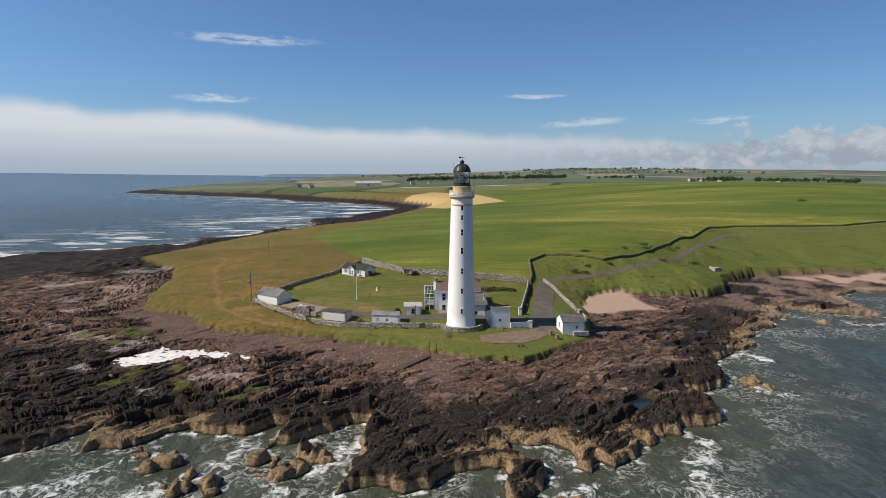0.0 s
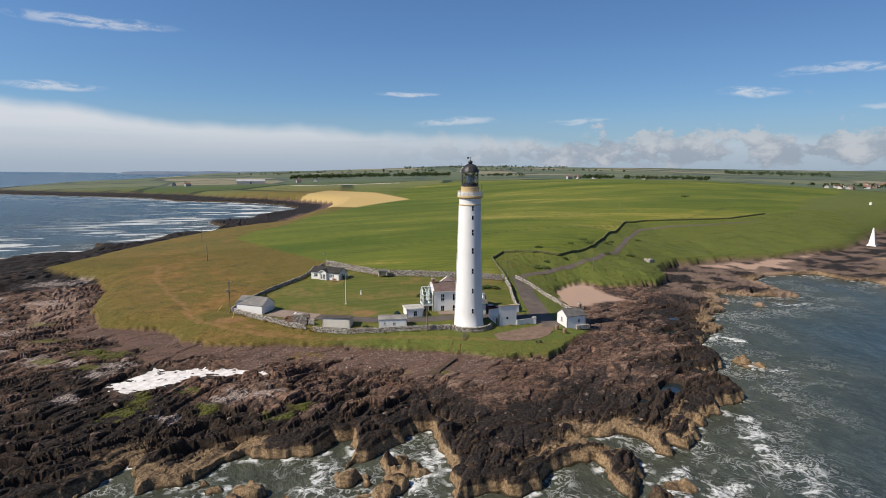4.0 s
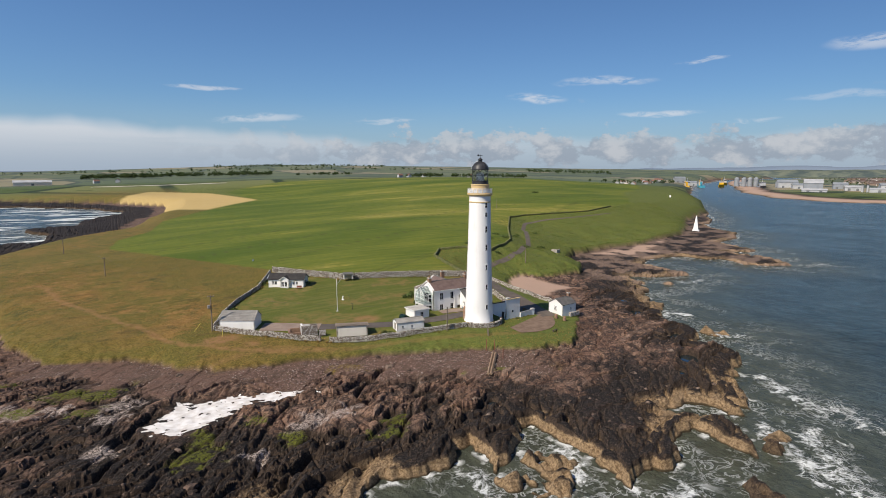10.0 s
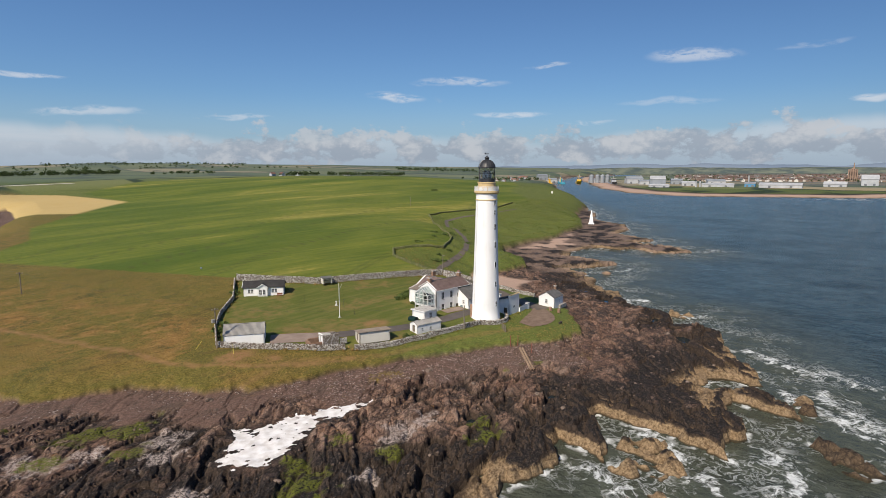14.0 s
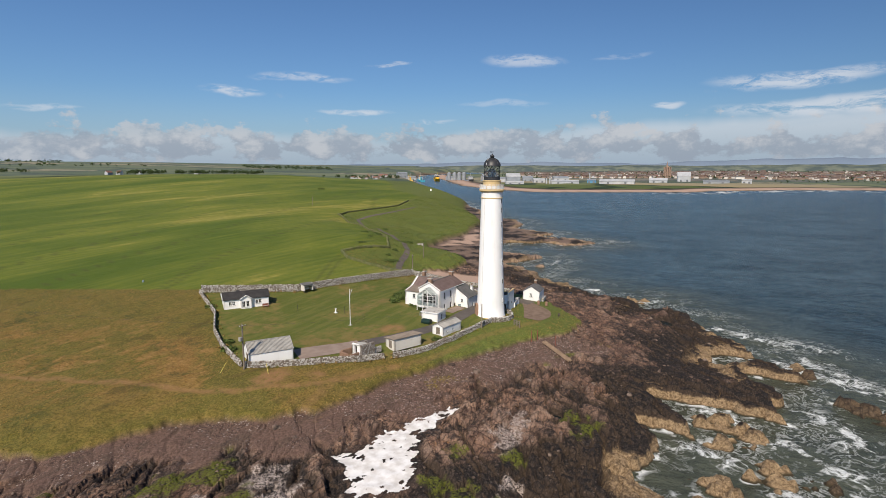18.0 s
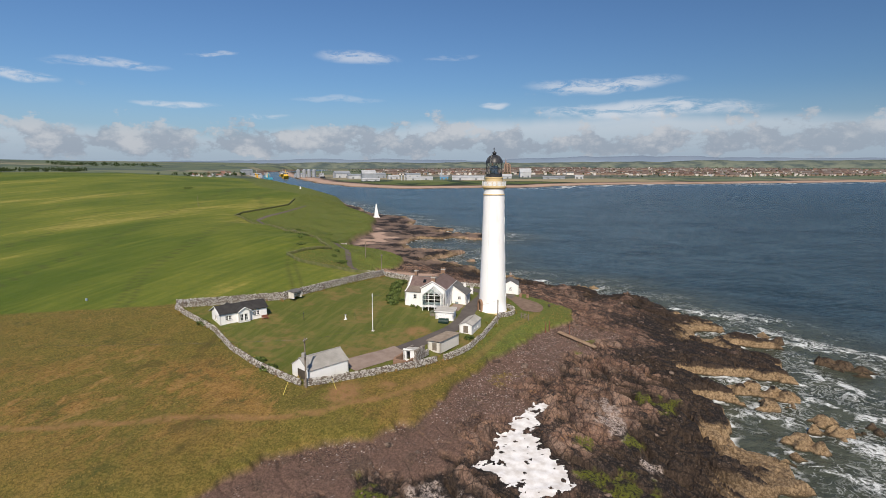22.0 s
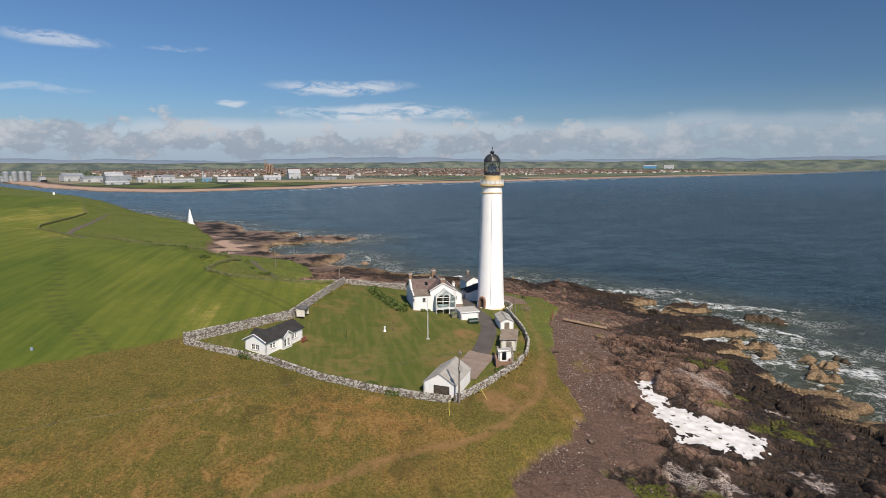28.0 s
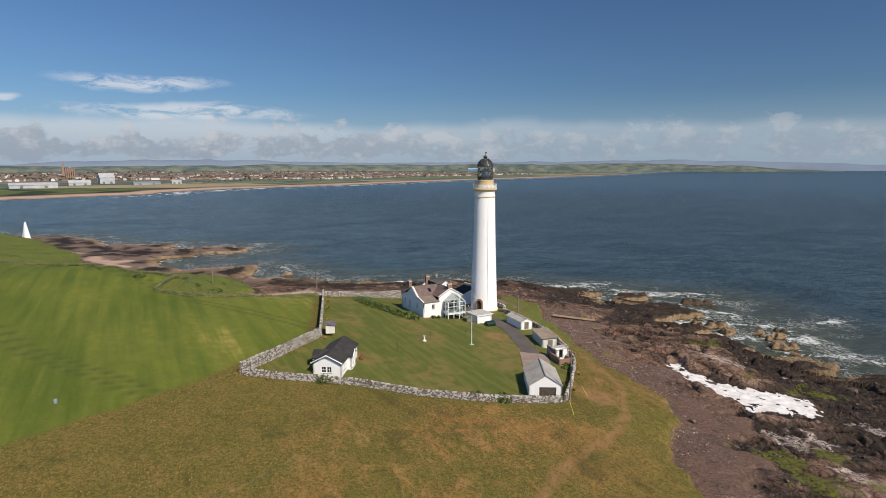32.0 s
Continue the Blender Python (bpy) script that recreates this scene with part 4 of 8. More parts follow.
TIN = plain("weathered_asbestos_sheet", (0.21, 0.20, 0.185), (0.33, 0.315, 0.29), 0.6, 0.8)
TIN_BROWN = plain("lichened_roof_sheet", (0.15, 0.118, 0.09), (0.25, 0.205, 0.165), 0.8, 0.85)
BRICK = plain("weathered_brick", (0.19, 0.105, 0.065), (0.30, 0.19, 0.13), 2.0, 0.85)
TARMAC = plain("old_tarmac", (0.072, 0.060, 0.054), (0.115, 0.098, 0.088), 0.4, 0.92, 0.0, 8.0)
GRAVEL = plain("pinkish_gravel", (0.20, 0.145, 0.115), (0.29, 0.225, 0.185), 0.5, 0.95, 0.0, 7.0, 0.6)
WOOD = plain("weathered_timber", (0.13, 0.105, 0.08), (0.24, 0.20, 0.16), 1.5, 0.85)
DARK_WOOD = plain("tarred_timber", (0.045, 0.035, 0.028), (0.10, 0.08, 0.062), 1.5, 0.85)
GREEN_TANK = plain("dark_green_plastic", (0.006, 0.022, 0.017), (0.012, 0.036, 0.028), 1.5, 0.4)
CONCRETE = plain("pale_concrete", (0.34, 0.32, 0.29), (0.47, 0.45, 0.41), 0.9, 0.9)


def make_stone():
    m = Mat("limewashed_rubble", 0.9, 0, 0.25)
    r, n, f = m.island(), m.noise(0.5, 4.0, 0.6), m.noise(7.0, 3.0)
    wash = m.ramp(m.math("ADD", m.math("MULTIPLY", m.noise(2.2, 4.0, 0.65), 0.75), m.math("MULTIPLY", r, 0.25)), 0.42, 0.62)
    bare = m.mix(r, (0.12, 0.095, 0.075), (0.30, 0.25, 0.205))
    m.color(m.mix(wash, bare, m.mix(f, (0.40, 0.38, 0.345), (0.64, 0.62, 0.58))))
    m.bump(f, 0.5, 0.04)
    return m.m


def make_glass():
    m = Mat("window_glass", 0.03, 0, 0.5)
    m.b.inputs["Transmission Weight"].default_value = 1.0
    m.b.inputs["IOR"].default_value = 1.45
    m.color((0.72, 0.80, 0.80))
    return m.m


STONE = make_stone()
GLASS = make_glass()
LANTERN_GLASS = make_glass()
LANTERN_GLASS.name = "lantern_pane_glass"
LANTERN_GLASS.node_tree.nodes["Principled BSDF"].inputs["IOR"].default_value = 1.06
LANTERN_GLASS.node_tree.nodes["Principled BSDF"].inputs["Base Color"].default_value = (0.95, 0.97, 0.97, 1)
BLACK_PANE = Mat("dark_window_pane", 0.10, 0, 0.15).color((0.012, 0.015, 0.018)).m
TURNING = plain("worn_brown_gravel", (0.13, 0.085, 0.058), (0.235, 0.165, 0.120), 0.7, 0.95, 0.0, 5.0, 0.6)
LANE = plain("worn_grey_lane", (0.085, 0.068, 0.056), (0.145, 0.118, 0.098), 0.4, 0.92, 0.0, 6.0)
OLIVE = plain("faded_green_paint", (0.11, 0.125, 0.075), (0.19, 0.20, 0.135), 1.0, 0.8)
CREAMY = limewash("old_cream_render", (0.66, 0.62, 0.55), (0.36, 0.32, 0.26), 0.5)
RUSTY = plain("red_brown_timber", (0.15, 0.045, 0.03), (0.22, 0.08, 0.05), 2.0, 0.8)
BLUE_DOOR = plain("grey_blue_door_paint", (0.16, 0.21, 0.24), (0.22, 0.28, 0.31), 2.0, 0.6)
DYKE = plain("mossy_dyke_stone", (0.075, 0.100, 0.022), (0.20, 0.185, 0.085), 0.6, 0.95, 0.0, 6.0, 0.6)
YELLOW = plain("yellow_plastic", (0.55, 0.45, 0.07), (0.66, 0.55, 0.12), 2.0, 0.5)
CAR_RED = plain("dark_red_car_paint", (0.10, 0.008, 0.010), (0.14, 0.012, 0.014), 2.0, 0.25, 0.2)


# ---- the ground: one sheet from the rocks to the far hills ----
gx = ladder(-4990, -112, 76, 4990, 0.28, 1.035, 90, 1.021)
gy = ladder(-4990, -66, 20, 4990, 0.28, 1.045, 90, 1.021)
X, Y = np.meshgrid(gx, gy)
Z, mask = lie(X, Y)
nx, ny = len(gx), len(gy)
ids = np.arange(nx * ny).reshape(ny, nx)
quads = np.stack([ids[:-1, :-1], ids[:-1, 1:], ids[1:, 1:], ids[1:, :-1]], -1).reshape(-1, 4)
keep = (np.maximum.reduce([Z.ravel()[quads[:, k]] for k in range(4)]) > -5.5)
lawn_in = inside(X, Y, YARD)
crop_in = inside(X, Y, FIELD) + 0.7 * perlin(X / 4, Y / 4, 50)
gold_in = inside(X, Y, GOLD)
far_t = np.clip(mask["bay"] / 20, 0, 1)
beach_1 = inside(X, Y, BEACH_1) + 1.5 * perlin(X / 6, Y / 6, 51)
beach_2 = inside(X, Y, BEACH_2) + 3 * perlin(X / 10, Y / 10, 52)
sand = np.maximum(step(-1, 1.5, beach_1), step(1, 7, beach_2) * step(-0.10, 0.2, fbm(X / 14, Y / 14, 3, 58) + 0.02 * beach_2))
sand = np.maximum(sand, step(2, 14, mask["bay"]) * step(58, 34, mask["bay"]))
pale = inside(X, Y, [(-120, 85), (-104, 60), (-100, 40), (-108, 30), (-118, 55)]) + 3 * perlin(X / 8, Y / 8, 53)
sand = np.maximum(sand, 0.3 * step(-1, 2, pale) * (1 - mask["turf"]))
sand = np.maximum(sand, 0.35 * step(70, 92, X) * step(-0.15, 0.25, fbm(X / 12, Y / 12, 4, 93) + 0.05) * (1 - mask["turf"]) * (mask["bay"] < 0))
pebble = np.clip(mask["calm"] * 1.3, 0, 1) * (1 - mask["turf"])
patchy = 0.9 * fbm(X / 2.4, Y / 1.6, 4, 90)
pale_m, weed_m = np.zeros_like(X), np.zeros_like(X)
for px, py, pr in BARE_SPOTS:
    pale_m = np.maximum(pale_m, step(-0.25, 0.15, 1 - np.hypot(X - px, (Y - py) * 1.5) / pr + patchy))
for px, py, pr in WEED:
    weed_m = np.maximum(weed_m, step(-0.3, 0.3, 1 - np.hypot(X - px, (Y - py) * 1.4) / pr + patchy))
turf_m = np.maximum(mask["turf"], step(50, 80, mask["bay"]))
track = off_line(X, Y, [(-60, 4), (-48, 6.5), (-36, -0.5), (-26, -3.2), (-14, -5), (-4, -8.5), (4, -11)])
track2 = off_line(X + 1.2 * fbm(X / 7, Y / 7, 2, 92), Y, [(-38.5, 1.1), (-46, 3.6), (-56, 8.8), (-61.5, 14.2), (-66.8, 21), (-71.5, 35), (-77.8, 48), (-81, 55), (-88, 75), (-94, 100)])
bare = np.maximum(0.35 * step(1.3, 0.4, track), 0.65 * step(1.3, 0.3, track2))
bare = np.maximum(bare, step(4.0, 1.0, np.hypot((X + 57) / 1.5, Y - 15.0)))
bare = np.maximum(bare, 0.8 * step(4.5, 1.5, np.hypot(X + 24, (Y - 12.5) / 0.8)))
bare = np.maximum(bare, 0.8 * step(2.4, 0.6, np.hypot(X + 51.5, Y - 9.5)))
bare = np.maximum(bare, 0.7 * step(3.4, 1.0, np.hypot(X + 78, (Y - 17) * 1.2)))
mead = off_line(X, Y, [(-58, 27), (-66, 42), (-74, 60), (-86, 92), (-100, 130)]) + 9 * fbm(X / 16, Y / 16, 3, 54)
straw = 0.22 + 0.82 * np.exp(-(mead / 15) ** 2)
straw = straw + 0.35 * step(140, 190, Y) * step(-20, -60, X)
straw = straw * (1 - 0.9 * np.maximum(step(0, 26, X), 0.7 * step(-45, -20, X) * step(6, 0, Y)) * step(900, 500, X))
tram = np.abs(np.mod((X * 0.42 - Y * 0.907 + 9 * fbm(X / 130, Y / 130, 2, 57)) / 34, 1.0) - 0.5) * 34
straw = np.where(mask["bay"] > 0, 0.75, straw)
reef = np.maximum(step(60, 110, Y) * step(60, 30, X), 0.35 * step(-38, -66, X) * step(30, 0, Y))
reef = np.maximum(reef, 0.6 * step(66, 84, X) * step(400, 250, X) * step(-0.12, 0.12, perlin(X / 13, Y / 13, 96) + 0.8 * fbm(X / 4, Y / 4, 3, 98)))
for ix, iy, r, h in ISLETS:
    if iy < -66:
        reef = np.maximum(reef, step(r + 4, r + 2, np.hypot(X - ix, Y - iy)))
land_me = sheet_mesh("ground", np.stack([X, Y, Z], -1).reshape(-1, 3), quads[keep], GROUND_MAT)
for name, arr in (("turf", turf_m), ("crop", step(-0.6, 0.6, crop_in) * (lawn_in < 0)), ("lawn", step(-0.6, 0.3, lawn_in)), ("gold", step(-3, 3, gold_in)), ("sand", sand),
                  ("pebble", pebble), ("pale", pale_m), ("weed", weed_m), ("tide", np.exp(-np.clip(mask["shore"], 0, 99) / 5.0)), ("block", mask["block"]), ("bare", bare), ("straw", np.clip(straw, 0, 1)), ("tram", step(1.6, 1.1, tram) * step(0.5, 0.9, tram) * step(380, 250, Y)),
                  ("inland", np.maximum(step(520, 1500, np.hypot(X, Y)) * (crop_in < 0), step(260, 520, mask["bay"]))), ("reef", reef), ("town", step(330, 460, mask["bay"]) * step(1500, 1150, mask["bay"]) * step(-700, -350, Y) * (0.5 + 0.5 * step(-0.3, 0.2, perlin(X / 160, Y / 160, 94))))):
    at = land_me.attributes.new(name, "FLOAT", "POINT")
    at.data.foreach_set("value", np.ascontiguousarray(arr, np.float32).ravel())
rocky = (turf_m.ravel()[quads[keep]].max(1) < 0.5)
land_me.polygons.foreach_set("use_smooth", ~rocky)
ground = tagged(new("ground", land_me), "rocky shore, rough grass and green crop field reaching inland", "ground", kind="structure")

# ---- the sea ----
wx = ladder(-4990, -120, 80, 4990, 0.9, 1.045, 70)
wy = ladder(-4990, -110, 0, 4990, 0.9, 1.045, 70)
WX, WY = np.meshgrid(wx, wy)
wob = 0.75 * fbm(WX / 4.2, WY / 4.2, 3, 5) * np.exp(-((WX + 20) ** 2 + WY ** 2) / 400 ** 2)
WS = inside(WX, WY, COAST) + wob
for ix, iy, r, h in ISLETS:
    WS = np.maximum(WS, r - np.hypot(WX - ix, WY - iy))
WB = inside(WX, WY, BAY)
calm_sea = np.exp(-(WX ** 2 + WY ** 2) / 350 ** 2)
ca, sa = math.cos(0.43), math.sin(0.43)
WU, WV = WX * ca + WY * sa, -WX * sa + WY * ca
WZ = calm_sea * (0.16 * fbm(WU / 9, WV / 18, 3, 60) + 0.10 * ridged(WU / 3.5, WV / 6, 2, 62))
WR = np.hypot(WX, WY)
WZ = WZ + 20 * np.clip((WR - 2500) / 2400, 0, 1.5) ** 2
breakers = step(-170, -20, WS) * step(30, -50, WX) * step(90, 160, WY) * step(1200, 500, WY) + step(-70, -30, WB) * step(-4, -14, WB) * 0.85 * step(150, 40, WY)
churn = np.zeros_like(WX)
crest = np.zeros_like(WX)
sway = 1.6 * fbm(WX / 6, WY / 6, 3, 91)
for line in CRESTS:
    d = off_line(WX + sway, WY - sway, line)
    crest = np.maximum(crest, np.exp(-(d / 2.6) ** 2))
    churn = np.maximum(churn, 0.9 * np.exp(-(d / 6.5) ** 2))
for cx, cy, cr in ((-60, -60, 7), (66, 0, 5), (58, -20, 5), (-100, -64, 9)):
    churn = np.maximum(churn, 0.7 * np.exp(-((WX - cx) ** 2 + (WY - cy) ** 2) / cr ** 2))
WZ = WZ + 0.35 * crest
wids = np.arange(WX.size).reshape(WX.shape)
wq = np.stack([wids[:-1, :-1], wids[:-1, 1:], wids[1:, 1:], wids[1:, :-1]], -1).reshape(-1, 4)
deep = np.minimum.reduce([np.maximum(WS, WB).ravel()[wq[:, k]] for k in range(4)]) < 12
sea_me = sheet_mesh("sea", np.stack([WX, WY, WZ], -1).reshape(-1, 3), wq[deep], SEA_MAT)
for name, arr in (("shore", np.maximum(WS, WB * 0.5 - 12)), ("breakers", np.clip(breakers, 0, 1)), ("churn", churn), ("crest", crest), ("lively", np.exp(-(WR / 800) ** 2))):
    at = sea_me.attributes.new(name, "FLOAT", "POINT")
    at.data.foreach_set("value", np.ascontiguousarray(arr, np.float32).ravel())
tagged(new("sea", sea_me), "grey-green choppy sea with white surf along the rocks", "sea", kind="structure")


def strip(name, line, width, material, lift=0.05, pieces=2.0, **tags):
    """A road laid over the ground along a line."""
    pts = [Vector((*p, 0)) for p in line]
    path = []
    for a, b in zip(pts, pts[1:]):
        n = max(2, int((b - a).length / pieces))
        path += [a.lerp(b, i / n) for i in range(n)]
    path.append(pts[-1])
    for _ in range(6):
        path = [path[0]] + [(p + 2 * q + r) / 4 for p, q, r in zip(path, path[1:], path[2:])] + [path[-1]]
    vs = []
    for i, p in enumerate(path):
        d = (path[min(i + 1, len(path) - 1)] - path[max(i - 1, 0)]).normalized()
        side = Vector((-d.y, d.x, 0))
        w = width(i / (len(path) - 1)) if callable(width) else width
        vs += [p + side * w * (k / 4 - 0.5) for k in range(5)]
    co = np.array([v[:] for v in vs])
    zz, _ = lie(co[:, 0], co[:, 1])
    co[:, 2] = zz + lift
    q = [(i * 5 + k, i * 5 + k + 1, i * 5 + k + 6, i * 5 + k + 5) for i in range(len(path) - 1) for k in range(4)]
    return tagged(new(name, sheet_mesh(name, co, q, material)), kind="structure", **tags)


# ---- the lighthouse ----
BASE = 6.35
lh = thing("lighthouse", 0, 0, BASE, label="tall white tapered lighthouse with cream gallery and black lantern", category="lighthouse")
TOWER_PROFILE = [(3.56, -1.2), (3.56, 0.3), (3.44, 0.45), (3.32, 3), (3.16, 7), (2.98, 12), (2.82, 17), (2.69, 22), (2.59, 26), (2.54, 28.5)]


def tower_radius(h):
    for (r0, z0), (r1, z1) in zip(TOWER_PROFILE, TOWER_PROFILE[1:]):
        if z0 <= h <= z1:
            return r0 + (r1 - r0) * (h - z0) / (z1 - z0)
    return 2.54


part("tower", lathe(TOWER_PROFILE + [(2.54, 28.7)], 80), TOWER_WHITE, lh, smooth=True)
part("plinth_band", lathe([(3.60, -1.2), (3.60, 0.16), (3.5, 0.22)], 80, cap=False), CREAM, lh, "worn cream band round the foot", smooth=True)
part("string_course", lathe([(2.5, 28.7), (2.66, 28.74), (2.66, 28.92), (2.5, 28.97)], 80, cap=False), CREAM, lh)
part("upper_drum", lathe([(2.5, 28.9), (2.5, 29.9), (2.56, 30.2)], 80, cap=False), TOWER_WHITE, lh, smooth=True)
part("gallery_deck", lathe([(2.5, 30.15), (2.75, 30.3), (2.98, 30.55), (2.98, 30.85), (2.9, 30.88), (0, 30.88)], 80, cap=False), CREAM, lh, "cream stone gallery cornice")
part("lantern_base", lathe([(2.12, 30.88), (2.12, 32.7), (2.2, 32.75), (2.2, 32.95), (2.05, 33.0), (0, 33.0)], 64, cap=False), CREAM, lh)
rail = part("gallery_railing", lathe([(2.86, 31.98), (2.90, 31.98), (2.90, 32.03), (2.86, 32.03), (2.86, 31.98)], 64, cap=False), WHITE_IRON, lh)
for h in (31.3, 31.64):
    part("rail_bar", lathe([(2.865, h), (2.885, h), (2.885, h + 0.03), (2.865, h + 0.03), (2.865, h)], 64, cap=False), WHITE_IRON, rail)
for i in range(32):
    a = 2 * math.pi * i / 32
    part("baluster", bar(bmesh.new(), (2.87 * math.cos(a), 2.87 * math.sin(a), 30.88), (2.87 * math.cos(a), 2.87 * math.sin(a), 31.98), 0.028, 5), WHITE_IRON, rail)
for i in range(16):
    # white guard boards behind the balusters
    a = 2 * math.pi * (i + 0.5) / 16
    bm = boxes((-0.44, -0.012, 30.95, 0.44, 0.012, 31.8))
    part("guard_panel", turned(bm, Matrix.Rotation(a + math.pi / 2, 4, "Z") @ Matrix.Translation((0, -2.80, 0))), WHITE_IRON, rail)
# lantern: glass between slanting glazing bars
R_L, Z0, Z1 = 1.9, 33.0, 36.3
glass = part("lantern_glass", lathe([(R_L - 0.05, Z0 + 0.75), (R_L - 0.05, Z1)], 16, cap=False), LANTERN_GLASS, lh)
part("lantern_sill", lathe([(R_L - 0.06, Z0), (R_L + 0.02, Z0), (R_L + 0.02, Z0 + 0.75), (R_L - 0.06, Z0 + 0.75)], 48, cap=False), BLACK_IRON, lh)
for i in range(16):
    a, b = 2 * math.pi * i / 16, 2 * math.pi * (i + 1) / 16
    for k in range(2):
        za, zb = Z0 + 0.75 + k * 1.275, Z0 + 0.75 + (k + 1) * 1.275
        for p, q in ((a, b), (b, a)):
            part("glazing_bar", bar(bmesh.new(), (R_L * math.cos(p), R_L * math.sin(p), za), (R_L * math.cos(q), R_L * math.sin(q), zb), 0.035, 4), BLACK_IRON, glass)
for h in (Z0 + 0.75, Z0 + 2.02, Z1):
    part("glazing_ring", lathe([(R_L - 0.05, h - 0.05), (R_L + 0.05, h - 0.05), (R_L + 0.05, h + 0.05), (R_L - 0.05, h + 0.05), (R_L - 0.05, h - 0.05)], 48, cap=False), BLACK_IRON, lh)
part("lamp_drum", lathe([(0.8, 33.0), (0.95, 33.2), (1.0, 34.6), (0.8, 35.4), (0.4, 35.7)], 24), plain("lamp_lens_glass", (0.30, 0.34, 0.33), (0.55, 0.58, 0.56), 3.0, 0.15, 0.1), lh, smooth=True)
dome = part("dome", lathe([(1.98, 36.25), (2.07, 36.3), (2.05, 36.44), (1.98, 36.62), (1.82, 37.05), (1.55, 37.5), (1.16, 37.88), (0.72, 38.12), (0.46, 38.2), (0.46, 38.22)], 48), BLACK_IRON, lh, smooth=True)
for i in range(16):
    a = 2 * math.pi * i / 16
    bm = bmesh.new()
    prof = [(2.01, 36.62), (1.85, 37.05), (1.58, 37.5), (1.18, 37.9), (0.73, 38.14)]
    for (r0, h0), (r1, h1) in zip(prof, prof[1:]):
        bar(bm, (r0 * math.cos(a), r0 * math.sin(a), h0), (r1 * math.cos(a), r1 * math.sin(a), h1), 0.03, 4)
    part("dome_rib", bm, BLACK_IRON, dome)
part("ventilator", lathe([(0.44, 38.15), (0.44, 38.5), (0.56, 38.58), (0.5, 38.78), (0.22, 38.96), (0.12, 39.05), (0.12, 39.15), (0, 39.17)], 20), BLACK_IRON, dome, smooth=True)
bm = bmesh.new()
bar(bm, (0, 0, 39.1), (0, 0, 39.9), 0.04)
bar(bm, (-0.6, 0.1, 39.6), (0.55, -0.1, 39.6), 0.04)
box(bm, -0.72, 0.08, 39.42, -0.32, 0.11, 39.82)
part("weather_vane", bm, BLACK_IRON, dome)
bm = bmesh.new()
bar(bm, (-2.0, 0.4, 33.0), (-2.05, 0.4, 38.4), 0.025)
part("aerial", bm, BLACK_IRON, lh)
# ladder hoops on the dome and a pole on the gallery
bm = bmesh.new()
for k in range(9):
    u = math.radians(8 + 84 * k / 9)
    v = math.radians(8 + 84 * (k + 1) / 9)
    bar(bm, (-2.2 * math.cos(u), 0.5, 36.1 + 2.2 * math.sin(u)), (-2.2 * math.cos(v), 0.5, 36.1 + 2.2 * math.sin(v)), 0.03, 4)
part("ladder_rail", bm, WHITE_IRON, dome)
part("gallery_post", bar(bmesh.new(), (2.88, 0.4, 30.9), (2.88, 0.4, 33.6), 0.06), WHITE_IRON, lh)
# slit windows up the seaward face
for h in (3.1, 7.9, 12.6, 17.4, 21.7, 25.3, 27.5):
    r = tower_radius(h + 0.8) - 0.02
    small = 0.75 if h > 24 else 1.0
    bm = boxes((-0.34, -0.05, -0.05, -0.22, 0.14, 1.62 * small), (0.22, -0.05, -0.05, 0.34, 0.14, 1.62 * small), (-0.22, -0.05, 1.50 * small, 0.22, 0.14, 1.62 * small), (-0.22, -0.05, -0.05, 0.22, 0.14, 0.05))
    w = part("window", turned(bm, Matrix.Translation((0, -r, h))), TOWER_WHITE, lh, "narrow window with painted stone surround")
    part("pane", turned(boxes((-0.22, -0.02, 0.05, 0.22, 0.0, 1.50 * small)), Matrix.Translation((0, -r - 0.014, h))), BLACK_PANE, w, "dark glass")
    part("glazing_bar", turned(boxes((-0.22, -0.045, 0.76 * small, 0.22, -0.022, 0.81 * small)), Matrix.Translation((0, -r - 0.010, h))), WHITE_IRON, w)
# stone doorway on the landward side
a = math.radians(128)
m = Matrix.Rotation(a - math.pi / 2, 4, "Z") @ Matrix.Translation((0, 3.42, 0))
arch = [(-0.95, 0), (-0.95, 2.2), (-0.8, 2.75), (-0.45, 3.15), (0, 3.3), (0.45, 3.15), (0.8, 2.75), (0.95, 2.2), (0.95, 0), (0.6, 0), (0.6, 2.2), (0.3, 2.75), (0, 2.85), (-0.3, 2.75), (-0.6, 2.2), (-0.6, 0)]
part("door_surround", turned(prism(arch, -0.3, 0.35), m), BRICK, lh, "brown stone arch")
part("door", turned(boxes((-0.6, -0.1, 0, 0.6, 0.02, 2.75)), m), DARK_WOOD, lh)
part("downpipe", bar(bmesh.new(), (-3.36, 0.9, 0.2), (-2.5, 0.65, 28.6), 0.05, 6), WHITE_IRON, lh)


# ---- the keepers' buildings ----
def place(p0, p1, z):
    """The pose of a wall that starts at p0 and runs to p1, with its outer face to the right."""
    return pose(p0[0], p0[1], z, 0, 0, math.degrees(math.atan2(p1[1] - p0[1], p1[0] - p0[0])))


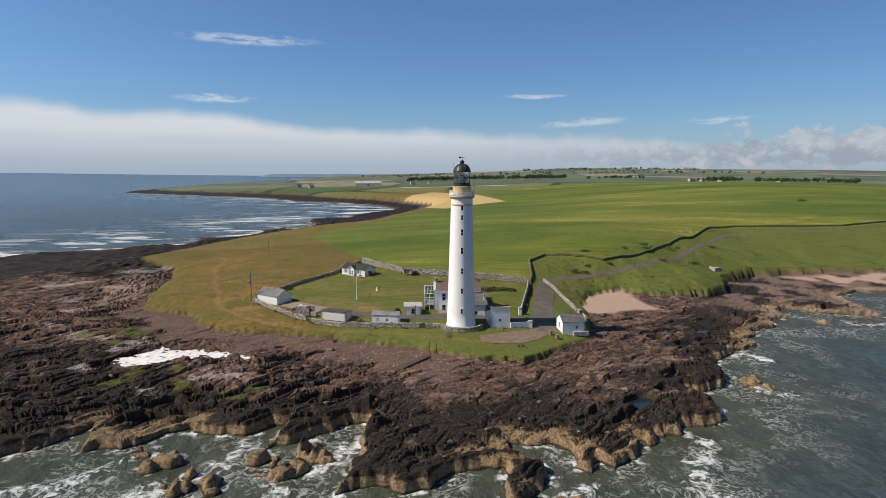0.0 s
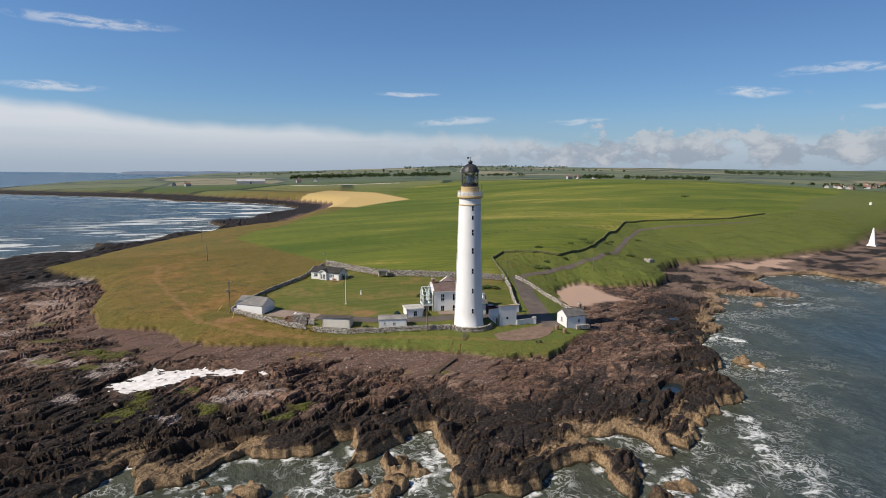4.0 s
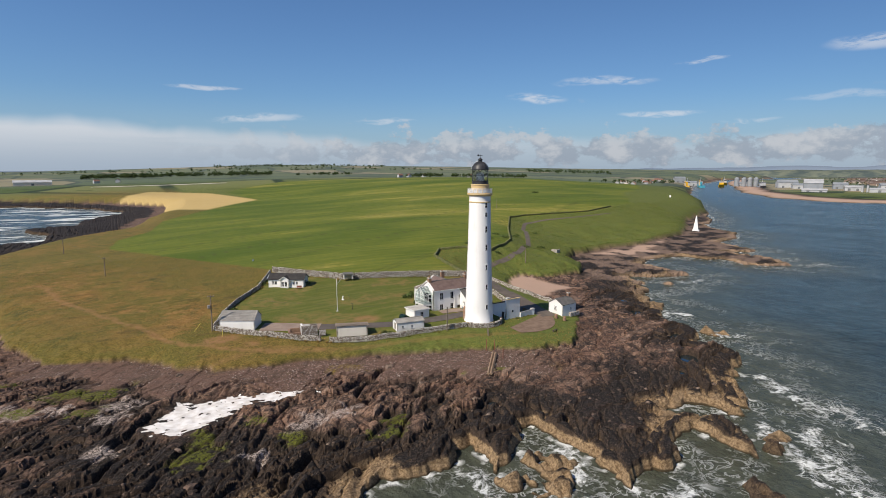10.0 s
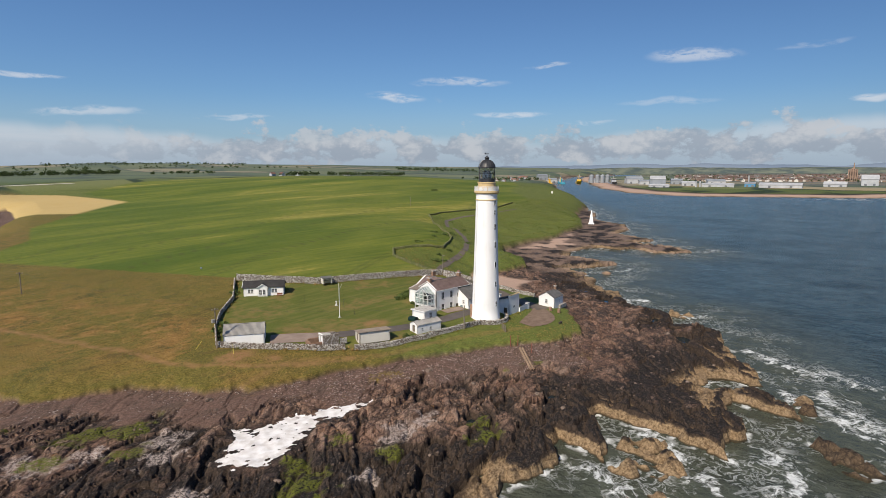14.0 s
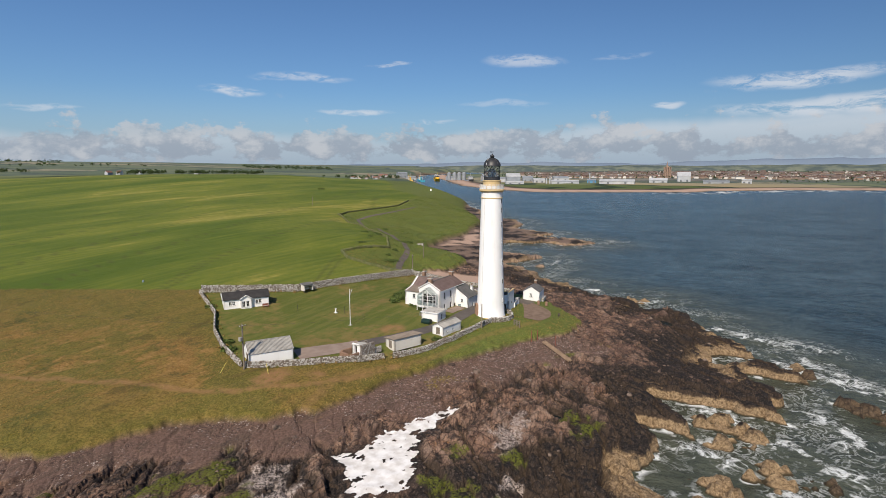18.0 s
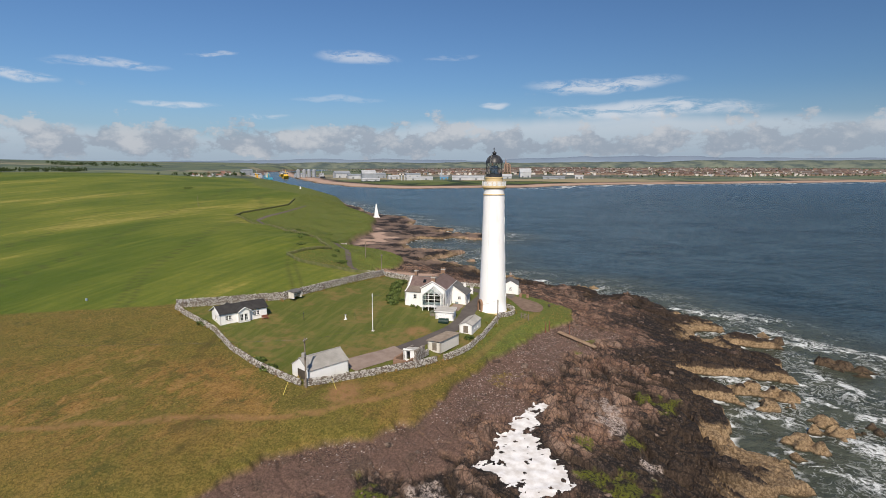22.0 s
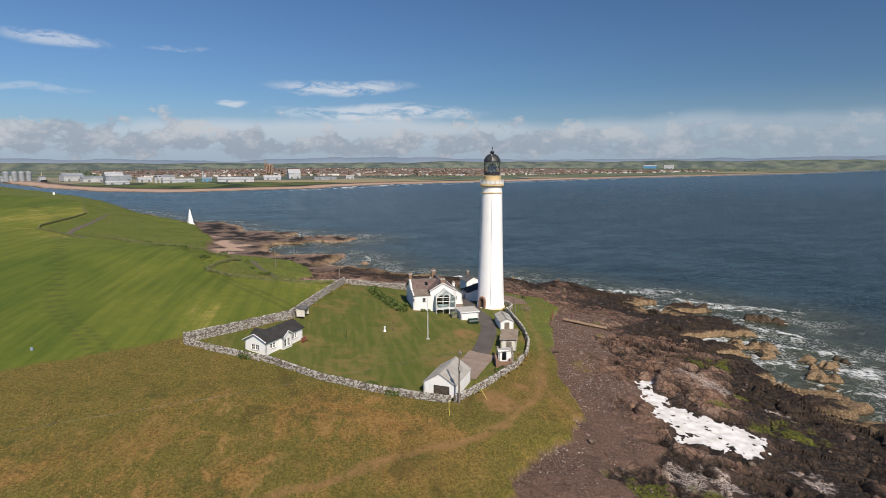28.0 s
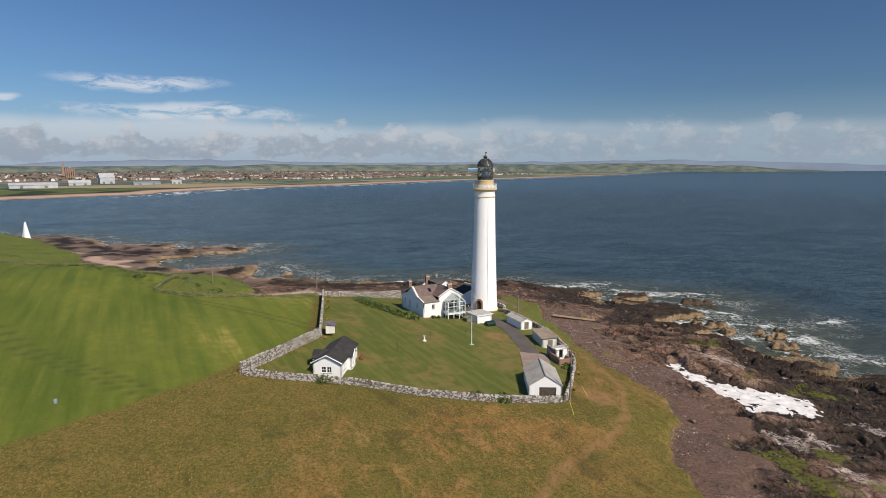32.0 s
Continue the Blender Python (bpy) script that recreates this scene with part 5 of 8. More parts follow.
def window(parent, m, u, z, w, h, bars=(1, 1), frame_mat=None, depth=0.12):
    frame_mat = frame_mat or WHITE_IRON
    t = 0.06
    rows = [(u, depth, z, u + t, depth + 0.07, z + h), (u + w - t, depth, z, u + w, depth + 0.07, z + h), (u + t, depth, z, u + w - t, depth + 0.07, z + t), (u + t, depth, z + h - t, u + w - t, depth + 0.07, z + h)]
    win = part("window", turned(boxes(*rows), m), frame_mat, parent)
    part("pane", turned(boxes((u + t, depth + 0.03, z + t, u + w - t, depth + 0.04, z + h - t)), m), BLACK_PANE, win)
    for k in range(bars[0]):
        x = u + w * (k + 1) / (bars[0] + 1)
        part("glazing_bar", turned(boxes((x - 0.025, depth + 0.005, z + t, x + 0.025, depth + 0.028, z + h - t)), m), frame_mat, win)
    for k in range(bars[1]):
        y = z + h * (k + 1) / (bars[1] + 1)
        part("glazing_bar", turned(boxes((u + t, depth - 0.004, y - 0.025, u + w - t, depth + 0.024, y + 0.025)), m), frame_mat, win)
    part("sill", turned(boxes((u - 0.08, -0.07, z - 0.10, u + w + 0.08, depth + 0.05, z - 0.01)), m), CONCRETE, win)
    return win


def door(parent, m, u, w, h, mat, depth=0.1):
    d = part("door", turned(boxes((u, depth, 0.02, u + w, depth + 0.06, h)), m), mat, parent)
    part("door_panel", turned(boxes((u + 0.12, depth - 0.02, 0.2, u + w - 0.12, depth - 0.001, h * 0.45), (u + 0.12, depth - 0.02, h * 0.52, u + w - 0.12, depth - 0.001, h - 0.15)), m), mat, d)
    part("door_handle", turned(boxes((u + w - 0.14, depth - 0.06, 0.95, u + w - 0.08, depth - 0.021, 1.05)), m), BLACK_IRON, d)
    return d


def wall(parent, p0, p1, z, h, mat, wins=(), doors=(), thick=0.3, name="wall"):
    """One wall of a house with its windows (u, z, w, h) and doors (u, w, h, material)."""
    length = math.hypot(p1[0] - p0[0], p1[1] - p0[1])
    m = place(p0, p1, z)
    holes = [(w[0], w[1], w[0] + w[2], w[1] + w[3]) for w in wins] + [(d[0], 0.02, d[0] + d[1], d[2]) for d in doors]
    ob = part(name, turned(panel(length, h, thick, holes), m), mat, parent)
    for w in wins:
        window(parent, m, *w)
    for d in doors:
        door(parent, m, *d)
    return ob


def gable(parent, p0, p1, z, outline, mat, thick=0.3):
    """The pointed top of an end wall; outline in (distance along it, height)."""
    return part("gable", turned(prism(outline, 0.0, thick), place(p0, p1, z)), mat, parent)


def slab(a, b, c, d, thick=0.14):
    """A sloping slab whose upper face has the corners a to d (anticlockwise from above)."""
    a, b, c, d = (Vector(v) for v in (a, b, c, d))
    n = (b - a).cross(d - a).normalized()
    bm = bmesh.new()
    top = [bm.verts.new(v) for v in (a, b, c, d)]
    low = [bm.verts.new(v - n * thick) for v in (a, b, c, d)]
    bm.faces.new(top)
    bm.faces.new(low[::-1])
    for i in range(4):
        j = (i + 1) % 4
        bm.faces.new((top[j], top[i], low[i], low[j]))
    return bm


def slates(parent, a, b, c, d, mat, course=0.42, name="roof", lift=0.02):
    """A roof slope laid in overlapping courses; a to b is the eave and d to c the ridge."""
    a, b, c, d = (Vector(v) for v in (a, b, c, d))
    n = (b - a).cross(d - a).normalized()
    k = max(2, int((d - a).length / course))
    bm = bmesh.new()
    rows = []
    for i in range(k):
        for u, up in ((i / k, lift * 1.6), ((i + 1) / k, 0.004)):
            rows.append([bm.verts.new(w) for w in (a.lerp(d, u) + n * up, b.lerp(c, u) + n * up, b.lerp(c, u) - n * 0.12, a.lerp(d, u) - n * 0.12)])
    for r, t in zip(rows, rows[1:]):
        for e in range(4):
            f = (e + 1) % 4
            if (r[e].co - t[e].co).length > 1e-5 or (r[f].co - t[f].co).length > 1e-5:
                bm.faces.new((r[e], r[f], t[f], t[e]))
    bm.faces.new(rows[0][::-1])
    bm.faces.new(rows[-1])
    bmesh.ops.remove_doubles(bm, verts=bm.verts[:], dist=1e-5)
    bmesh.ops.recalc_face_normals(bm, faces=bm.faces[:])
    return part(name, bm, mat, parent)


def corrugated(parent, a, b, c, d, mat, wave=0.22, deep=0.035, name="roof"):
    """A roof slope of corrugated sheet; a to b is the eave and d to c the ridge."""
    a, b, c, d = (Vector(v) for v in (a, b, c, d))
    n = (b - a).cross(d - a).normalized()
    k = max(8, int((b - a).length / wave * 4))
    bm = bmesh.new()
    rows = []
    for i in range(k + 1):
        u = i / k
        off = n * deep * math.cos(2 * math.pi * i / 4)
        p, q = a.lerp(b, u) + off, d.lerp(c, u) + off
        rows.append([bm.verts.new(v) for v in (p, q, q - n * 0.05, p - n * 0.05)])
    for r, s in zip(rows, rows[1:]):
        for e in range(4):
            f = (e + 1) % 4
            bm.faces.new((r[e], s[e], s[f], r[f]))
    bm.faces.new(rows[0][::-1])
    bm.faces.new(rows[-1])
    bmesh.ops.recalc_face_normals(bm, faces=bm.faces[:])
    return part(name, bm, mat, parent)


def chimney(parent, x, y, z0, z1, wx=0.7, wy=0.9, pots=2, mat=None):
    ch = part("chimney", boxes((x - wx / 2, y - wy / 2, z0, x + wx / 2, y + wy / 2, z1 - 0.2), bevel=0.02), mat or BRICK, parent)
    part("chimney_cap", boxes((x - wx / 2 - 0.08, y - wy / 2 - 0.08, z1 - 0.2, x + wx / 2 + 0.08, y + wy / 2 + 0.08, z1)), CONCRETE, ch)
    for k in range(pots):
        o = (k - (pots - 1) / 2) * 0.36
        part("chimney_pot", turned(lathe([(0.13, 0), (0.11, 0.35), (0.14, 0.4), (0.1, 0.42)], 10), Matrix.Translation((x, y + o, z1))), BRICK, ch)
    return ch


H0 = 5.9
house = thing("keepers_house", 0, 0, 0, label="white two-storey house with brown slate roofs and glazed west gable", category="house")
house.matrix_world = pose(0, 0, 0)
# main range, ridge north to south, with a catslide roof to the west
XW, XE, YS, YN = -6.6, 5.3, 10.6, 20.7
win_w = [(0.9, 4.0, 0.8, 1.1), (0.9, 1.0, 0.8, 1.1)]
wall(house, (XE, YN), (XW, YN), H0, 5.7, WHITE, [(1.4, 3.6, 0.75, 1.5), (4.2, 3.4, 0.75, 1.6), (8.2, 4.0, 0.7, 1.1), (1.4, 0.9, 0.75, 1.4), (5.2, 0.7, 0.8, 1.6), (8.2, 1.0, 0.7, 1.0)])
gable(house, (XE, YN), (XW, YN), H0 + 5.7, [(0, 0), (11.9, 0), (11.9, 0.1), (8.9, 0.85), (6.0, 2.85), (3.1, 0.85), (0, 0.1)], WHITE)
wall(house, (XW, YN), (XW, 16.6), H0, 5.7, WHITE, [(2.2, 4.0, 0.8, 1.05), (2.2, 0.9, 0.8, 1.05)])
wall(house, (XW, 16.6), (XW, YS), H0, 6.7, WHITE, [(1.2, 0.5, 3.6, 2.2), (1.2, 3.3, 3.6, 2.2)])
gable(house, (XW, 16.6), (XW, YS), H0 + 6.7, [(0, 0), (6.0, 0), (6.0, 0.05), (3.0, 1.75), (0, 0.05)], WHITE)
wall(house, (XW, YS), (XE, YS), H0, 6.5, WHITE, [(2.0, 0.9, 0.95, 1.9), (5.1, 0.9, 0.95, 1.9), (2.0, 4.0, 0.95, 1.8), (5.1, 4.0, 0.95, 1.8), (7.6, 3.9, 0.6, 0.9)], [(7.2, 0.95, 2.1, DARK_WOOD)])
wall(house, (XE, YS), (XE, YN), H0, 5.6, WHITE, [(2.0, 0.9, 0.9, 1.5), (6.5, 0.9, 0.9, 1.5), (2.0, 3.7, 0.9, 1.4), (6.5, 3.7, 0.9, 1.4)])
zr = 14.35
slates(house, (-3.6, YN + 0.1, 12.4), (-3.6, 16.0, 12.4), (-0.7, 13.9, zr), (-0.7, YN + 0.1, zr), SLATE)
slates(house, (XW - 0.2, YN + 0.1, 11.62), (XW - 0.2, 16.5, 11.62), (-3.62, 16.5, 12.42), (-3.62, YN + 0.1, 12.42), TIN_BROWN, name="catslide_roof")
slates(house, (XE + 0.2, 13.7, 11.5), (XE + 0.2, YN + 0.1, 11.5), (-0.7, YN + 0.1, zr), (-0.7, 13.7, zr), SLATE)
slates(house, (XW - 0.1, YS - 0.25, 12.42), (XE + 0.15, YS - 0.25, 12.42), (XE + 0.15, 13.65, zr - 0.05), (XW - 0.1, 13.65, zr - 0.05), SLATE)
slates(house, (-2.6, 16.75, 12.5), (XW - 0.1, 16.75, 12.5), (XW - 0.1, 13.65, zr - 0.05), (-0.7, 13.65, zr - 0.05), SLATE)
wall_e = gable(house, (XE, YS), (XE, 16.7), H0 + 5.6, [(0, 0), (6.1, 0), (6.1, 0.2), (3.05, 2.75), (0, 0.85)], WHITE)
part("ridge_tiles", boxes((XW - 0.1, 13.55, zr - 0.1, XE + 0.15, 13.77, zr + 0.06)), GREY_SLATE, house)
part("ridge_tiles", boxes((-0.81, 13.8, zr - 0.08, -0.59, YN + 0.1, zr + 0.08)), GREY_SLATE, house)
for p, q in (((-3.6, YN + 0.16, 12.45), (-0.7, YN + 0.16, zr + 0.05)), ((-0.7, YN + 0.16, zr + 0.05), (XE + 0.1, YN + 0.16, 11.6))):
    bm = bmesh.new()
    bar(bm, p, q, 0.13, 4)
    part("skew_stone", bm, CONCRETE, house)
for p, q in (((XW - 0.1, 16.8, 12.6), (XW - 0.1, 13.65, zr + 0.05)), ((XW - 0.1, 13.65, zr + 0.05), (XW - 0.1, YS - 0.25, 12.5))):
    bm = bmesh.new()
    bar(bm, p, q, 0.11, 4)
    part("bargeboard", bm, WHITE_IRON, house)
chimney(house, XW + 0.55, 13.6, zr - 0.9, 15.35, 0.7, 1.0)
chimney(house, 1.8, YN - 0.5, 12.5, 15.3, 1.0, 0.7)
chimney(house, XE - 0.4, 13.8, zr - 1.6, 15.35, 0.7, 1.0, 3)
part("skylight", slab((-2.6, 17.2, 13.18), (-2.6, 16.5, 13.18), (-1.75, 16.5, 13.77), (-1.75, 17.2, 13.77), 0.1), BLACK_PANE, house)
for x in (-6.3, -0.3):
    part("downpipe", bar(bmesh.new(), (x, YS - 0.1, H0), (x, YS - 0.1, H0 + 6.3), 0.05), WHITE_IRON, house)
part("gutter", boxes((XW, YS - 0.38, 12.28, XE, YS - 0.26, 12.4)), WHITE_IRON, house)
# lower south wing with a roof that falls seaward
wall(house, (1.4, YS), (1.4, 6.9), H0 - 0.2, 3.9, WHITE, [(1.5, 2.6, 0.7, 0.8)], [(0.7, 0.9, 2.0, BLUE_DOOR)])
gable(house, (1.4, YS), (1.4, 6.9), H0 + 3.7, [(0, 0), (3.7, 0), (3.7, 0.05), (0, 2.4)], WHITE)
wall(house, (1.4, 6.9), (6.6, 6.9), H0 - 0.2, 3.9, WHITE, [(2.2, 1.2, 0.8, 1.0)])
wall(house, (6.6, 6.9), (6.6, YS), H0 - 0.2, 3.9, WHITE)
gable(house, (6.6, 6.9), (6.6, YS), H0 + 3.7, [(0, 0), (3.7, 0), (3.7, 2.4), (0, 0.05)], WHITE)
slates(house, (1.2, 6.6, 9.62), (6.8, 6.6, 9.62), (6.8, YS, 12.2), (1.2, YS, 12.2), GREY_SLATE, name="wing_roof")
chimney(house, 6.1, 8.3, 10.2, 11.9, 0.6, 0.6, 1, WHITE)
# conservatory of white timber and glass against the west gable
con = thing("conservatory", -6.6, 13.3, H0 + 0.3, label="two-storey white timber conservatory with a glazed gable", category="conservatory")
cw, cd, ch = 2.25, 2.5, 5.3
part("plinth", boxes((-cd, -cw, -0.4, -0.02, cw, 0.25)), WHITE, con)
for y in (-cw, -0.75, 0.75, cw):
    part("post", boxes((-cd - 0.05, y - 0.07, 0.25, -cd + 0.09, y + 0.07, ch + (0.0 if abs(y) == cw else 1.25))), WHITE_IRON, con)
for y in (-cw, cw):
    for x in (-1.25, -0.1):
        part("post", boxes((x - 0.06, y - 0.06, 0.25, x + 0.06, y + 0.06, ch)), WHITE_IRON, con)
for z in (0.25, 1.0, 2.5, 2.85, 4.3, ch):
    part("rail", boxes((-cd - 0.06, -cw - 0.06, z - 0.05, -cd + 0.1, cw + 0.06, z + 0.07)), WHITE_IRON, con)
    for y in (-cw, cw):
        part("rail", boxes((-cd + 0.11, y - 0.05, z - 0.05, -0.02, y + 0.05, z + 0.07)), WHITE_IRON, con)
part("floor", boxes((-cd + 0.12, -cw + 0.08, 2.58, -0.02, cw - 0.08, 2.78)), WHITE, con)
for y0, y1 in ((-cw, -0.75), (-0.75, 0.75), (0.75, cw)):
    for z0, z1 in ((0.32, 2.45), (2.92, ch - 0.05)):
        part("pane", boxes((-cd + 0.0, y0 + 0.08, z0, -cd + 0.012, y1 - 0.08, z1)), GLASS, con)
for y in (-cw, cw):
    for z0, z1 in ((0.32, 2.45), (2.92, ch - 0.05)):
        part("pane", boxes((-cd + 0.12, y - 0.006, z0, -0.1, y + 0.006, z1)), GLASS, con)
apex = ch + 1.75
for s in (-1, 1):
    bm = bmesh.new()
    bar(bm, (-cd, s * cw, ch + 0.05), (-cd, 0, apex), 0.09, 4)
    part("rafter", bm, WHITE_IRON, con)
    for x in (-1.7, -0.9, -0.1):
        part("rafter", bar(bmesh.new(), (x, s * cw, ch + 0.05), (x, 0, apex), 0.06, 4), WHITE_IRON, con)
    a = [(-cd, s * cw, ch + 0.06), (0, s * cw, ch + 0.06), (0, 0, apex), (-cd, 0, apex)]
    part("roof_pane", slab(*(a if s < 0 else (a[1], a[0], a[3], a[2])), 0.02), GLASS, con)
    part("brace", bar(bmesh.new(), (-cd, s * 0.75, ch + 0.1), (-cd, 0, ch + 1.1), 0.05, 4), WHITE_IRON, con)
part("ridge", boxes((-cd - 0.05, -0.07, apex - 0.05, -0.02, 0.07, apex + 0.09)), WHITE_IRON, con)
part("gable_pane", turned(prism([(-cw + 0.1, 0), (cw - 0.1, 0), (0, 1.62)], 0, 0.012), Matrix.Translation((-cd + 0.02, 0, ch + 0.06)) @ Matrix.Rotation(math.pi / 2, 4, "Z")), GLASS, con)

# flat-roofed annexe and the oil tank beside it
ann = thing("flat_roofed_annexe", -14.0, 6.8, 6.25, 4, label="small white flat-roofed annexe beside the drive", category="outbuilding")
wall(ann, (0, 0), (4.2, 0), -0.3, 3.1, WHITE, [(1.7, 1.2, 0.9, 1.4)])
wall(ann, (4.2, 0), (4.2, 4.2), -0.3, 3.1, WHITE, [], [(1.4, 0.95, 2.3, DARK_WOOD)])
wall(ann, (4.2, 4.2), (0, 4.2), -0.3, 3.1, WHITE)
wall(ann, (0, 4.2), (0, 0), -0.3, 3.1, WHITE)
part("flat_roof", boxes((-0.2, -0.2, 2.8, 4.4, 4.4, 3.0), bevel=0.03), CONCRETE, ann)
part("fascia", boxes((-0.24, -0.24, 2.72, 4.44, -0.205, 2.96), (-0.24, -0.2, 2.72, -0.205, 4.4, 2.96)), WHITE_IRON, ann)
tank = thing("oil_tank", -16.0, 8.6, 6.35, 92, label="dark green ribbed plastic oil tank on blocks", category="tank")
bm = bmesh.new()
bmesh.ops.create_cone(bm, cap_ends=True, segments=20, radius1=0.72, radius2=0.72, depth=2.2, matrix=Matrix.Translation((0, 0, 1.0)) @ Matrix.Rotation(math.pi / 2, 4, "Y"))
part("tank_body", bm, GREEN_TANK, tank, smooth=False)
for k in range(6):
    bm = bmesh.new()
    bmesh.ops.create_cone(bm, cap_ends=True, segments=20, radius1=0.77, radius2=0.77, depth=0.12, matrix=Matrix.Translation((-0.95 + 0.38 * k, 0, 1.0)) @ Matrix.Rotation(math.pi / 2, 4, "Y"))
    part("rib", bm, GREEN_TANK, tank)
for x in (-0.7, 0.7):
    part("block", boxes((x - 0.2, -0.6, -0.2, x + 0.2, 0.6, 0.36), bevel=0.02), CONCRETE, tank)
bench = thing("oil_store", -12.6, 11.4, 6.3, 4, label="little olive-green timber store against the annexe", category="shed")
part("walls", boxes((0, 0, -0.2, 1.5, 1.3, 2.0)), OLIVE, bench)
part("roof", slab((1.62, 1.45, 2.08), (-0.12, 1.45, 2.08), (-0.12, 0.0, 2.4), (1.62, 0.0, 2.4), 0.06), OLIVE, bench)
part("door", boxes((-0.03, 0.3, 0.0, -0.005, 1.0, 1.8)), WOOD, bench)


def shed(name, p, turn, length, depth, eave, ridge, z, roof, label, door_end=None, wins=(), walls=None, over=0.15, category="shed", ribs=True):
    """A gabled shed; p is its south-west corner and its ridge runs along its length."""
    ob = thing(name, p[0], p[1], z, turn, label=label, category=category)
    walls = walls or WHITE
    wall(ob, (0, 0), (length, 0), -0.4, eave + 0.4, walls, wins, (), 0.2)
    wall(ob, (length, 0), (length, depth), -0.4, eave + 0.4, walls, (), (), 0.2)
    wall(ob, (length, depth), (0, depth), -0.4, eave + 0.4, walls, (), (), 0.2)
    holes = [(door_end[0], 0.4, door_end[1], door_end[2])] if door_end else []
    w = part("wall", turned(panel(depth, eave + 0.4, 0.2, [(h[0], h[1], h[0] + h[2], h[1] + h[3]) for h in holes]), place((0, depth), (0, 0), -0.4)), walls, ob)
    if door_end:
        part("door", turned(boxes((door_end[0], 0.12, 0.42, door_end[0] + door_end[1], 0.16, 0.4 + door_end[2])), place((0, depth), (0, 0), -0.4)), door_end[3], ob)
    for a, b in (((0, depth), (0, 0)), ((length, 0), (length, depth))):
        gable(ob, a, b, eave, [(0, 0), (depth, 0), (depth / 2, ridge - eave)], walls, 0.2)
    k = (ridge - eave) / (depth / 2)
    f = corrugated if ribs else slates
    f(ob, (-over, -over, eave - over * k + 0.06), (length + over, -over, eave - over * k + 0.06), (length + over, depth / 2, ridge + 0.06), (-over, depth / 2, ridge + 0.06), roof)
    f(ob, (length + over, depth + over, eave - over * k + 0.06), (-over, depth + over, eave - over * k + 0.06), (-over, depth / 2, ridge + 0.06), (length + over, depth / 2, ridge + 0.06), roof)
    part("ridge_cap", boxes((-over - 0.02, depth / 2 - 0.14, ridge + 0.03, length + over + 0.02, depth / 2 + 0.14, ridge + 0.12), bevel=0.03), roof, ob)
    return ob


garage = shed("garage", (-55.9, 21.5), -31.0, 7.9, 5.1, 2.15, 3.75, 7.0, TIN, "white garage with a pale corrugated gabled roof", (1.6, 2.6, 1.9, DARK_WOOD), category="garage")
shed("store_shed", (-21.6, 1.0), -6.5, 6.6, 2.9, 1.75, 2.35, 6.7, TIN, "low white store with a grey sheet roof beside the wall", (0.9, 1.1, 1.6, WOOD), [(1.2, 0.9, 0.5, 0.5), (3.4, 0.7, 0.6, 0.6)])
low = thing("coal_shed", -34.5, 4.7, 6.75, -20, label="low rendered coal shed with a lichened flat sheet roof", category="shed")
for a, b in (((0, 0), (6.7, 0)), ((6.7, 0), (6.7, 3.0)), ((6.7, 3.0), (0, 3.0)), ((0, 3.0), (0, 0))):
    wall(low, a, b, -0.4, 2.25 if a[1] + b[1] == 0 else 2.05, CREAMY)
corrugated(low, (6.95, 3.25, 1.80), (-0.25, 3.25, 1.80), (-0.25, -0.25, 2.05), (6.95, -0.25, 2.05), TIN_BROWN)
part("door", boxes((-0.04, 0.9, 0.0, -0.01, 1.9, 1.5)), WOOD, low)
# half-ruined store with a whitewashed seaward wall
ruin = thing("ruined_store", -41.4, 7.5, 6.75, -12, label="half-ruined rubble store with a whitewashed front and open pens", category="ruin")
part("front_wall", panel(3.4, 2.2, 0.5, []), STONE, ruin)
part("side_wall", turned(panel(2.3, 2.2, 0.35, [(0.7, 0.3, 1.5, 1.9)]), pose(0, 2.8, 0, 0, 0, -90)), WHITE, ruin)
part("rear_wall", turned(panel(3.6, 1.9, 0.35, []), pose(3.6, 2.8, 0, 0, 0, 180)), STONE, ruin)
part("lean_roof", slab((1.95, 2.85, 1.95), (-0.1, 2.85, 1.95), (-0.1, 0.45, 2.25), (1.95, 0.45, 2.25), 0.1), CONCRETE, ruin)
part("pen_wall", boxes((-2.6, 0.5, -0.2, -0.1, 0.85, 0.85), (-2.6, 0.9, -0.2, -2.2, 3.4, 1.0), (-2.2, 3.0, -0.2, 1.2, 3.4, 1.2), bevel=0.05), BRICK, ruin, "broken brown stone pen")
part("pen_wall", boxes((2.2, 0.9, 0, 2.55, 2.4, 1.5), bevel=0.05), STONE, ruin)
part("pen_wall", boxes((3.7, 0.1, -0.2, 5.2, 0.5, 1.0), bevel=0.05), STONE, ruin)

# bungalow in the corner of the green
bun = thing("bungalow", -37.5, 50.6, 9.45, -34.2, label="white timber bungalow with a dark felt roof and gabled porch", category="bungalow")
L_B, D_B, E_B, R_B = 10.1, 4.6, 2.5, 3.75
wall(bun, (0, 0), (3.6, 0), -0.4, E_B + 0.4, WHITE, [(1.1, 1.4, 0.62, 0.9), (1.82, 1.4, 0.62, 0.9)], (), 0.2)
wall(bun, (6.1, 0), (L_B, 0), -0.4, E_B + 0.4, WHITE, [(1.0, 1.4, 0.62, 0.9), (1.72, 1.4, 0.62, 0.9)], (), 0.2)
wall(bun, (3.6, -0.7), (6.1, -0.7), -0.4, E_B + 0.4, WHITE, [(0.35, 0.9, 0.7, 1.4), (1.3, 0.9, 0.7, 1.4)], (), 0.2)
wall(bun, (3.6, 0), (3.6, -0.7), -0.4, E_B + 0.4, WHITE, (), (), 0.2)
wall(bun, (6.1, -0.7), (6.1, 0), -0.4, E_B + 0.4, WHITE, (), (), 0.2)
